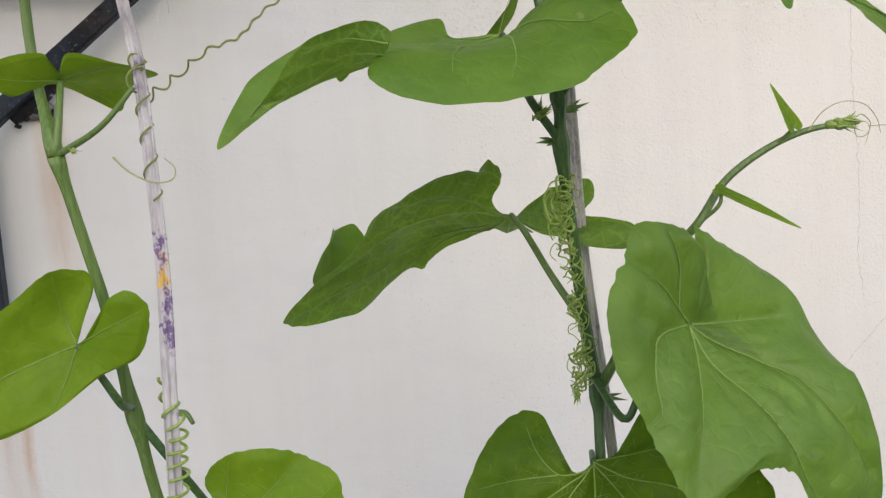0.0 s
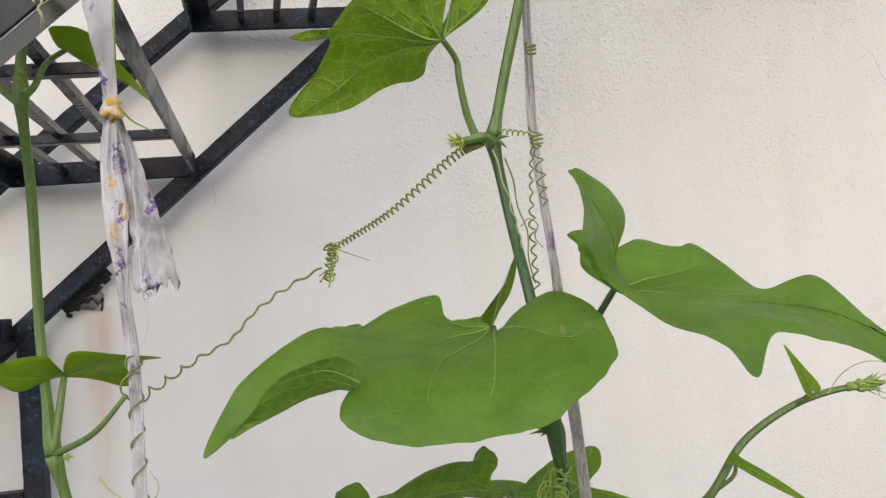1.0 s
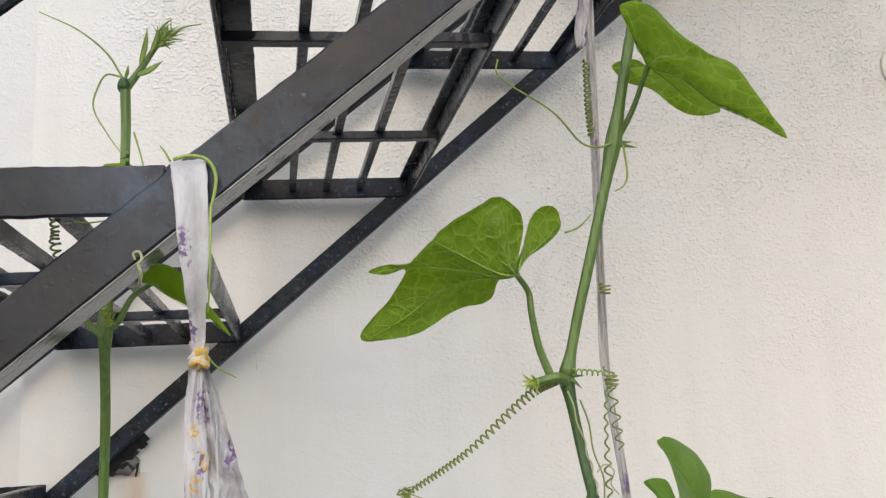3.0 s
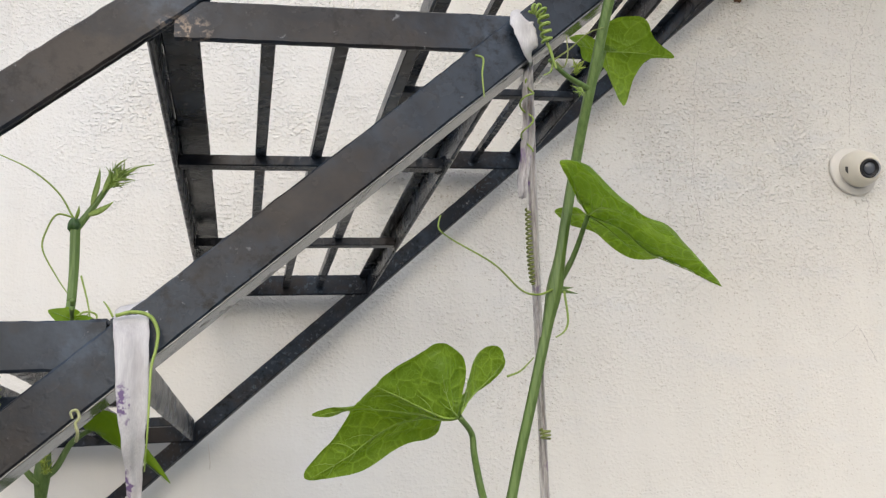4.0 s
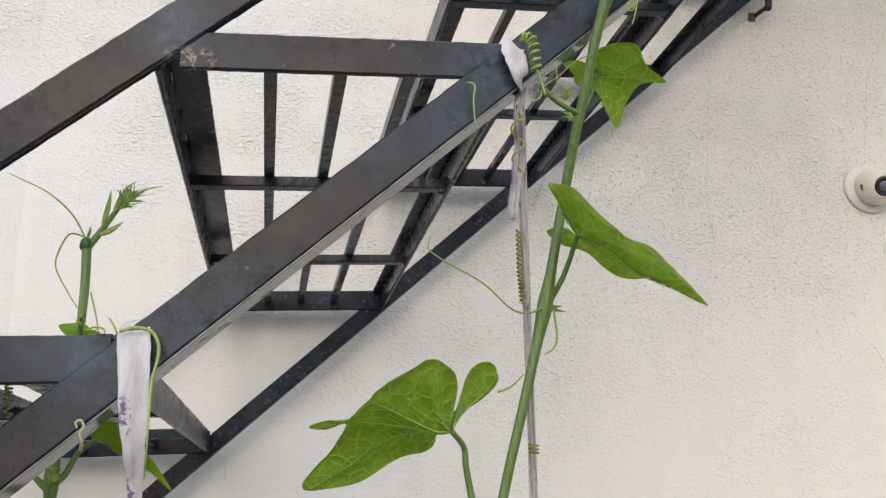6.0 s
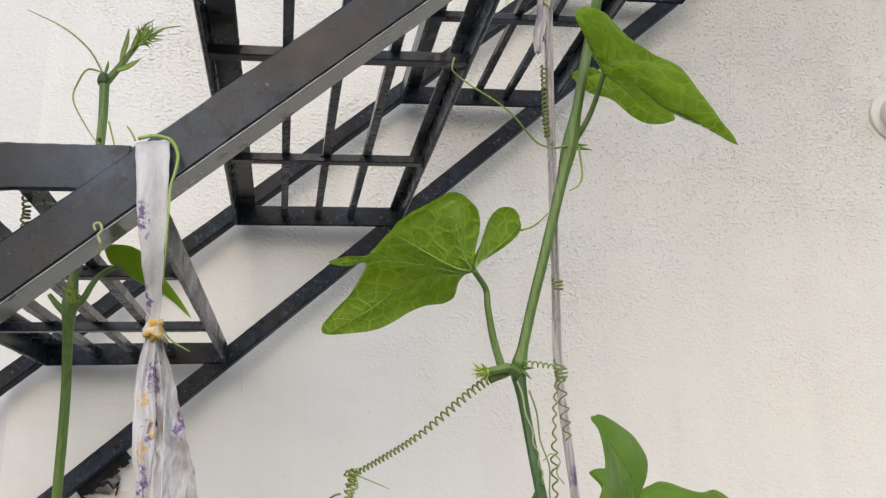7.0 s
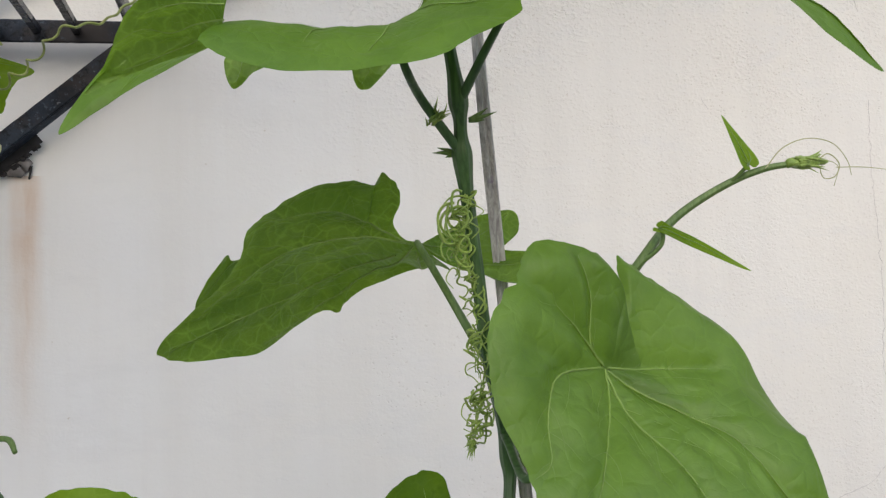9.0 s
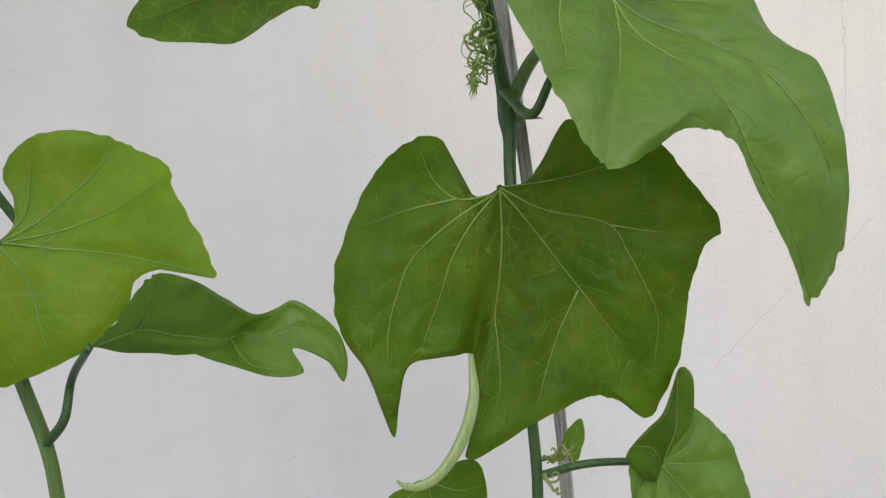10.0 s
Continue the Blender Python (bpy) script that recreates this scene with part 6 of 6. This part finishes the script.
# ---------------------------------------------------------------- the vine on the shorter string
def build_left_vine():
    vine = root("climbing_vine", "young green gourd vine reaching up through the stair treads", "climbing plant", (-0.071, 0.755, 0), group="vines on strings")
    stem_part(vine, "stem", [(-0.1585, 0.6780, 1.7980), (-0.1650, 0.6765, 1.7300), (-0.1691, 0.6763, 1.6772), (-0.1744, 0.7047, 1.6117), (-0.1778, 0.7186, 1.5053), (-0.1634, 0.6844, 1.4283)], (0.0034, 0.0036, 0.0036), STEM, (0.40, 0.98))
    stem_part(vine, "stem", [(-0.1634, 0.6844, 1.4283), (-0.1525, 0.6922, 1.3681), (-0.1448, 0.6983, 1.324), (-0.135, 0.7072, 1.2425), (-0.1266, 0.7221, 1.1721), (-0.103, 0.7221, 1.0738), (-0.0936, 0.7244, 1.0298), (-0.091, 0.725, 0.9937), (-0.083, 0.74, 0.5465), (-0.071, 0.755, 0)], (0.0036, 0.0042, 0.0044, 0.0044), STEM, (0.0, 0.33))
    stem_part(vine, "shoot_tip", [(-0.1585, 0.6780, 1.7980), (-0.1592, 0.682, 1.825), (-0.1605, 0.683, 1.8580)], (0.0034, 0.0036, 0.0038), STEM)
    bm = bmesh.new()
    add_blob(bm, (-0.1612, 0.682, 1.8590), (0.0050, 0.0046, 0.0062), 2.0, 0.4)
    part("node", bm, STEM_DARK, vine, "", True).data.transform(Matrix.Translation(-vine.location))
    stem_part(vine, "shoot_tip", [(-0.1600, 0.683, 1.8560), (-0.1500, 0.683, 1.8715), (-0.1420, 0.683, 1.8850), (-0.1360, 0.683, 1.8950)], (0.0030, 0.0022, 0.0018), STEM)
    for a, b, wide in (((-0.1500, 0.681, 1.8740), (-0.1448, 0.681, 1.9060), 0.0042), ((-0.1530, 0.681, 1.8660), (-0.1325, 0.679, 1.8775), 0.0048), ((-0.1420, 0.680, 1.8840), (-0.1360, 0.678, 1.9040), 0.0036), ((-0.1400, 0.680, 1.8870), (-0.1270, 0.678, 1.8990), 0.0034), ((-0.1390, 0.681, 1.8880), (-0.1300, 0.679, 1.9060), 0.0034), ((-0.1600, 0.679, 1.8620), (-0.1570, 0.676, 1.8730), 0.0026)):
        bm = bmesh.new()
        add_leaflet(bm, a, b, wide)
        folded = part("folded_leaf", bm, BUD, vine, "", True)
        folded.data.transform(Matrix.Translation(-vine.location))
    leaf(vine, (-0.1383, 0.6772, 1.7058), (149.2, 34.7, -5.4), (20, 9, -1), [(90, 10.0, 8.1), (109, 22, 6), (97, 22, 0), (66, 21, -9), (15, 38, -7), (0, 69, 3), (3, 48, 1), (5, 29, 2), (4, 15, 2)],
         [[(0, 0), (-4, 10), (-7, 20)], [(0, 0), (32, 2), (65, 0)]], LEAF_YOUNG, "small drooping young leaf", [(-0.1680, 0.6760, 1.6730), (-0.1605, 0.6750, 1.6790), (-0.1510, 0.6750, 1.6960), (-0.1383, 0.6772, 1.7058)], STEM, (0.0028, 0.0022, 0.0018), seed=20.0)
    leaf(vine, (-0.158, 0.7012, 1.4808), (160.1, -3.7, 20.2), (0, 7, -0), [(94, 13, -3), (80, 20, -9), (21, 34, -6), (-0, 66, -1), (-24, 62, -9), (-40, 67, -6), (-46, 69, 1), (-55, 41, -3), (-66, 17, -2), (-127, 7.9, -1.2), (-153, 22, 1), (-155, 35, 1), (-171, 46, -12), (168, 36, -14), (117, 24, -9), (117, 15, -5)],
         [[(0, 0), (31, 3), (62, -0)], [(0, 0), (22, -24), (45, -47)], [(0, 0), (-22, -2), (-43, -7)]], LEAF_YOUNG, "leaf with two level lobes", [(-0.1634, 0.6844, 1.4283), (-0.1591, 0.688, 1.4563), (-0.158, 0.7012, 1.4808)], STEM, (0.0032, 0.0026, 0.0022), seed=21.0)
    leaf(vine, (-0.1573, 0.6516, 1.3064), (-96.4, 24.8, -178.6), (12, 10, 3), [(-135, 18, -3), (-135, 39, -4), (-128, 47, -2), (-103, 50, 6), (-81, 46, 9), (-52, 51, 9), (-21, 71, 7), (0, 104, 8), (12, 85, 10), (22, 69, 10), (40, 44, 11), (100, 23, 12), (141, 37, 15), (163, 44, 17), (-177, 51, 19), (-160, 49, 19), (-152, 37, 14), (-163, 15, 8)],
         [[(0, 0), (-3, -23), (-11, -45)], [(0, 0), (49, -6), (97, 0)], [(0, 0), (15, 14), (31, 26)], [(0, 0), (-24, -2), (-48, -2)]], LEAF_YOUNG, "bright green heart-shaped leaf", [(-0.1362, 0.7061, 1.2523), (-0.1368, 0.664, 1.2631), (-0.146, 0.658, 1.2831), (-0.1573, 0.6516, 1.3064)], STEM_DARK, (0.0032, 0.0026, 0.0022), seed=22.0)
    leaf(vine, (-0.0931, 0.6609, 1.1599), (79.7, 14.2, -11.9), (31, 1, -10), [(79, 11.8, -8.8), (97, 28, -14), (107, 39, -15), (100, 51, -11), (86, 62, -6), (70, 73, -6), (57, 82, -11), (49, 87, -14), (37, 97, -10), (27, 97, 3), (10, 110, 11), (-0, 119, 10), (1, 103, 10), (-1, 84, 3), (-6, 75, -3), (-18, 74, -11), (-43, 71, -15), (-67, 72, -16), (-85, 77, -15), (-101, 73, -11), (-124, 52, -5), (-156, 33, 0), (176, 16, 1)],
         [[(2, 1), (27, 3), (60, 5), (93, 3), (116, 1)], [(1, 2), (6, 19), (4, 38), (3, 56)], [(2, 2), (18, 21), (35, 42), (48, 64)], [(3, 2), (31, 15), (60, 33), (79, 53)], [(2, -1), (18, -17), (27, -37), (35, -57)], [(1, -1), (-8, -37), (-10, -64)]], LEAF_YOUNG, "bright yellow-green lobed leaf", [(-0.1353, 0.707, 1.2447), (-0.0731, 0.7209, 1.1299), (-0.0931, 0.6609, 1.1599)], STEM_DARK, (0.0032, 0.0026, 0.0022), seed=23.0)
    leaf(vine, (-0.0492, 0.6399, 1.1019), (124.2, 13.8, 31.4), (99, 5, -18), [(88, 25, 11), (85, 53, 15), (80, 59, 14), (56, 62, 3), (26, 78, -9), (12, 101, -16), (10, 120, -25), (13, 130, -23), (12, 142, -12), (9, 154, 2), (4, 159, 15), (0, 158, 21), (3, 147, 10), (3, 127, -3), (-1, 134, 9), (-4, 114, 8), (-3, 83, 2), (3, 54, 1), (17, 31, 2), (27, 11.8, 1.0)],
         [[(3, 2), (18, 16), (47, 13), (83, 8), (113, 7), (132, 17), (149, 15), (155, 3)], [(18, 16), (17, 36), (13, 54)], [(83, 8), (100, -5), (128, -3)], [(113, 7), (122, 16), (127, 24)]], LEAF_MID, "wavy green leaf with a curled tip", [(-0.0946, 0.7242, 1.0344), (-0.0769, 0.7, 1.0543), (-0.0718, 0.7, 1.0738), (-0.0492, 0.6399, 1.1019)], STEM_DARK, (0.0032, 0.0026, 0.0022), hubs={7: (116, 11), 8: (141, 21), 9: (141, 21), 10: (141, 21), 11: (141, 21), 12: (141, 21), 13: (116, 11), 14: (116, 11)}, seed=24.0, puff=1.8)
    leaf(vine, (-0.1515, 0.655, 1.7793), (-78.2, -23.1, -161.7), (5.2, 0, 1), [(150, 6.3, 1.0), (100, 8.1, 2.0), (45, 10.3, 2.0), (36, 10.7, 1.0), (0, 17.3, -1.0), (-35, 10.4, 1.0), (-45, 9.9, 2.0), (-100, 7.6, 2.0), (-150, 6.3, 1.0)],
         [[(0, 0), (4.5, 4.5), (6.9, 5.4)], [(0, 0), (8.6, 0.4), (15.6, 0)], [(0, 0), (4.5, -4.5), (6.9, -5.4)]], LEAF_YOUNG, "small pointed young leaf", [(-0.147, 0.6328, 1.7887), (-0.1515, 0.655, 1.7793)], STEM, (0.0016, 0.0012), seed=36.0)
    leaf(vine, (-0.1499, 0.65, 1.7744), (70.8, -5.7, -31.7), (5.7, 0, 1), [(150, 4.9, 1.0), (100, 6.3, 2.0), (45, 8.0, 2.0), (27, 11.9, 1.0), (0, 19.1, -1.0), (-26, 11.5, 1.0), (-45, 7.7, 2.0), (-100, 6.0, 2.0), (-150, 4.9, 1.0)],
         [[(0, 0), (3.5, 3.5), (7.7, 4.2)], [(0, 0), (9.6, 0.4), (17.2, 0)], [(0, 0), (3.5, -3.5), (7.7, -4.2)]], LEAF_YOUNG, "small pointed young leaf", [(-0.1464, 0.6304, 1.7827), (-0.1499, 0.65, 1.7744)], STEM, (0.0016, 0.0012), seed=37.0)
    bud(vine, (-0.1345, 0.681, 1.8945), (0.45, 0, 0.9), 0.019, 60, 14, BUD, 0.95)
    bud(vine, (-0.1670, 0.668, 1.6835), (0.1, -0.6, 0.7), 0.010, 26, 40, TIP_BUD, 0.8)
    bud(vine, (-0.1645, 0.667, 1.6765), (0.3, -0.7, 0.4), 0.009, 22, 41, TIP_BUD, 0.8)
    stem_part(vine, "side_shoot", [(-0.1700, 0.6760, 1.6690), (-0.1765, 0.6755, 1.6745), (-0.1835, 0.6750, 1.6830)], (0.0030, 0.0024, 0.0017), STEM)
    for line in ([(-0.1620, 0.683, 1.8655), (-0.1740, 0.683, 1.8680), (-0.1810, 0.683, 1.8550), (-0.1830, 0.683, 1.8420), (-0.1720, 0.683, 1.8200), (-0.1600, 0.681, 1.8020)], [(-0.1625, 0.683, 1.8655), (-0.1740, 0.683, 1.8850), (-0.1950, 0.683, 1.9040), (-0.2240, 0.683, 1.9190)], [(-0.1290, 0.682, 1.8960), (-0.1180, 0.683, 1.9070), (-0.1050, 0.683, 1.9100)], [(-0.1487, 0.66, 1.8132), (-0.1433, 0.66, 1.7943), (-0.1402, 0.66, 1.7798)], [(-0.1523, 0.655, 1.7793), (-0.1433, 0.655, 1.7852), (-0.1356, 0.655, 1.7829), (-0.1368, 0.655, 1.7748), (-0.1429, 0.655, 1.779), (-0.1396, 0.655, 1.7863)], [(-0.1107, 0.585, 1.7659), (-0.1139, 0.585, 1.7722), (-0.1169, 0.585, 1.7763)], [(-0.0958, 0.62, 1.6516), (-0.0879, 0.62, 1.6402), (-0.0748, 0.62, 1.6318)], [(-0.1980, 0.66, 1.7490), (-0.1810, 0.66, 1.7470), (-0.1640, 0.66, 1.7485)]):
        tendril(vine, spline(line, 8), (0.0008, 0.0007, 0.0004))
    tendril(vine, spline([(-0.1084, 0.582, 1.7661), (-0.0983, 0.582, 1.7683), (-0.0878, 0.582, 1.7655), (-0.0828, 0.582, 1.7563), (-0.0830, 0.581, 1.7455), (-0.0852, 0.579, 1.7330), (-0.0855, 0.578, 1.7150), (-0.0862, 0.580, 1.6900), (-0.0885, 0.590, 1.6700)], 8), (0.0012, 0.0013, 0.0009, 0.0005))
    tendril(vine, spline([(-0.1290, 0.590, 1.6900), (-0.1270, 0.583, 1.6950), (-0.1285, 0.583, 1.7000), (-0.1265, 0.583, 1.7035), (-0.1285, 0.583, 1.7080), (-0.1315, 0.583, 1.7070), (-0.1305, 0.583, 1.7030)], 8), (0.0011, 0.0010, 0.0007), TENDRIL_DRY)
    tendril(vine, coil([(-0.2030, 0.660, 1.7560), (-0.2000, 0.660, 1.7430), (-0.2000, 0.660, 1.7350), (-0.1970, 0.660, 1.7200)], (0.0016, 0.0026, 0.0022, 0.0036, 0.0014), 9, 0.0, 12), (0.0009, 0.0008), TENDRIL_OLD)
    tendril(vine, spline([(-0.1634, 0.6844, 1.4283), (-0.1294, 0.6576, 1.4434), (-0.1067, 0.6494, 1.4657)], 8), (0.0024, 0.0020, 0.0016), STEM)
    tendril(vine, coil([(-0.1067, 0.6494, 1.4657), (-0.1045, 0.6673, 1.4857), (-0.103, 0.6591, 1.456), (-0.1016, 0.6509, 1.4263), (-0.1006, 0.6441, 1.3919)], (0.0046, 0.0052, 0.0044, 0.0050), 6, 0.4, 14), (0.0008, 0.0007), TENDRIL_OLD)
    tendril(vine, spline([(-0.1197, 0.62, 1.4202), (-0.1102, 0.615, 1.41), (-0.0969, 0.612, 1.4029), (-0.0867, 0.615, 1.4041), (-0.0849, 0.62, 1.4108), (-0.0913, 0.63, 1.4183)], 8), (0.0007, 0.0005, 0.0003), TENDRIL_DRY)
    tendril(vine, coil([(-0.1064, 0.645, 1.2800), (-0.1040, 0.636, 1.2620), (-0.1010, 0.635, 1.2460), (-0.1030, 0.635, 1.2320), (-0.1030, 0.634, 1.2180), (-0.1060, 0.634, 1.2000)], (0.0040, 0.0062, 0.0055, 0.0064, 0.0056), 8.5, 0.4, 14), (0.0011, 0.0010))
    tendril(vine, spline([(-0.1133, 0.685, 1.2481), (-0.0993, 0.68, 1.2481), (-0.0941, 0.675, 1.2408)], 6), (0.0016, 0.0020, 0.0014), STEM)
    bud(vine, (-0.1483, 0.66, 1.4296), (0.5, -0.6, -0.4), 0.008, 10, 16)


build_left_vine()


# ---------------------------------------------------------------- the strings
def build_strings():
    # taller string
    s1 = root("support_string", "thin stained white cloth string tied to the stair", "string", (0.249, 0.765, 0), group="plant strings")
    off = Matrix.Translation(-s1.location)
    bm = bmesh.new()
    add_ribbon(bm, [(0.1857, 0.6037, 1.9707), (0.1872, 0.6169, 1.9299), (0.1859, 0.6323, 1.8241), (0.1906, 0.668, 1.6964), (0.1907, 0.6787, 1.6285), (0.1903, 0.6645, 1.5648), (0.1947, 0.6679, 1.5147), (0.2007, 0.68, 1.4466), (0.21, 0.702, 1.3766), (0.2153, 0.713, 1.3247), (0.2227, 0.708, 1.1932), (0.2487, 0.745, 0.9841), (0.249, 0.745, 0.9331), (0.249, 0.755, 0.5132), (0.249, 0.765, 0)], (0.0075, 0.0064, 0.0074, 0.0100, 0.0105, 0.0105), (20, -30, 20, 0, 20, 10, -20), 2, 0.0011, 0.0007, 10, 2.0)
    part("strand", bm, CLOTH_GREY, s1, "", True).data.transform(off)
    bm = bmesh.new()
    add_ribbon(bm, [(0.1975, 0.62, 2.0188), (0.1756, 0.582, 1.993), (0.1778, 0.58, 1.9796), (0.181, 0.582, 1.9679), (0.1853, 0.6, 1.9651)], (0.017, 0.018, 0.015, 0.010), (0, 0, 6), 1, 0.0006, 0.0006, 10, 5.0)
    part("wrap", bm, CLOTH, s1, "white cloth strip wrapped round the steel", True).data.transform(off)
    bm = bmesh.new()
    add_ribbon(bm, [(0.1854, 0.6, 1.9671), (0.1818, 0.6, 1.951), (0.1819, 0.603, 1.9366), (0.1831, 0.61, 1.9177), (0.1796, 0.615, 1.8931), (0.1759, 0.615, 1.8742), (0.1743, 0.615, 1.8593)], (0.007, 0.007, 0.009, 0.011, 0.009, 0.005), (0, 50, -20, 25, 40, 10), 2, 0.0022, 0.0005, 12, 8.0, 14)
    part("loose_end", bm, CLOTH_DIRTY, s1, "", True).data.transform(off)
    # shorter string
    s2 = root("support_string", "stained white cloth strip knotted and hanging from the stair", "string", (-0.1062, 0.6536, 0), group="plant strings")
    off = Matrix.Translation(-s2.location)
    bm = bmesh.new()
    add_ribbon(bm, [(-0.1, 0.6226, 1.6557), (-0.1085, 0.6675, 1.6035), (-0.1126, 0.6886, 1.5411), (-0.1045, 0.6673, 1.4857), (-0.1009, 0.6467, 1.4114), (-0.0999, 0.6381, 1.3465), (-0.1029, 0.6348, 1.2773), (-0.1062, 0.6336, 1.2046), (-0.1062, 0.6436, 0.6625), (-0.1062, 0.6536, 0)], (0.0090, 0.0085, 0.0085, 0.0095, 0.0100), (0, 15, -20, 10, 30, -10), 2, 0.0012, 0.0008, 10, 12.0)
    part("strand", bm, CLOTH_DYED, s2, "", True).data.transform(off)
    bm = bmesh.new()
    add_ribbon(bm, [(-0.1077, 0.625, 1.783), (-0.0994, 0.584, 1.7622), (-0.0968, 0.58, 1.7323), (-0.0959, 0.588, 1.6929), (-0.0968, 0.605, 1.6673), (-0.0972, 0.613, 1.6483)], (0.0200, 0.0215, 0.0185, 0.0105, 0.0078), (0, 4, 8, 0), 1, 0.0009, 0.0006, 12, 15.0, 14)
    part("wrap", bm, CLOTH, s2, "white cloth strip looped over the steel", True).data.transform(off)
    bm = bmesh.new()
    add_ribbon(bm, [(-0.0945, 0.614, 1.6400), (-0.0890, 0.616, 1.6140), (-0.0845, 0.617, 1.5870), (-0.0805, 0.617, 1.5630), (-0.0775, 0.617, 1.5330)], (0.005, 0.011, 0.016, 0.022, 0.028), (0, 10, -8, 6), 1, 0.0036, 0.0005, 18, 19.0, 34, ragged=0.010)
    part("loose_end", bm, CLOTH_CRUMPLED, s2, "crumpled frayed cloth end", True).data.transform(off)
    bm = bmesh.new()
    add_ribbon(bm, [(-0.0975, 0.611, 1.6400), (-0.1000, 0.611, 1.6170), (-0.0988, 0.611, 1.5900), (-0.0985, 0.613, 1.5660), (-0.0980, 0.617, 1.5450), (-0.0985, 0.621, 1.5240)], (0.0075, 0.0105, 0.0140, 0.0135, 0.0090, 0.0045), (0, 8, -6, 4), 2, 0.0013, 0.0005, 14, 23.0, 22, ragged=0.006)
    part("loose_end", bm, CLOTH, s2, "narrow frayed cloth strip", True).data.transform(off)
    bm = bmesh.new()
    c = Vector((-0.0961, 0.609, 1.6440))
    add_blob(bm, c, (0.0050, 0.0048, 0.0068), 3.0, 0.9)
    for dz, r, lean in ((0.0030, 0.0044, 0.5), (-0.0026, 0.0050, -0.2)):
        turn = [c + Vector((r * math.cos(a), r * 0.95 * math.sin(a), dz + lean * r * math.cos(a) + 0.0012 * math.sin(3 * a))) for a in (math.pi * i / 8 for i in range(17))]
        add_tube(bm, turn, (0.0014, 0.0024, 0.0019), 8, 3, 0.35)
    part("knot", bm, CLOTH_YELLOW, s2, "yellow-stained knot", True).data.transform(off)
    bm = bmesh.new()
    rnd = random.Random(31)
    foot = spline([(-0.0828, 0.605, 1.5288), (-0.0723, 0.605, 1.5307), (-0.0625, 0.605, 1.5333)], 12)
    for k in range(24):
        p = foot[rnd.randrange(len(foot))]
        add_tube(bm, spline([p, p + Vector((rnd.uniform(-0.003, 0.004), -0.001, rnd.uniform(-0.006, -0.002))), p + Vector((rnd.uniform(-0.005, 0.006), -0.002, rnd.uniform(-0.012, -0.005)))], 3), (0.00022, 0.00015), 3)
    for line in ([(-0.0833, 0.6, 1.529), (-0.0812, 0.6, 1.5122), (-0.0837, 0.6, 1.5007), (-0.0857, 0.6, 1.4926)], [(-0.0816, 0.6, 1.5139), (-0.0787, 0.6, 1.4989)], [(-0.0848, 0.6, 1.6026), (-0.0844, 0.6, 1.5704), (-0.0833, 0.6, 1.529)]):
        add_tube(bm, spline(line, 8), (0.0004, 0.0003), 4)
    tagged(part("fringe", bm, CLOTH, s2), kind="stuff").data.transform(off)


build_strings()
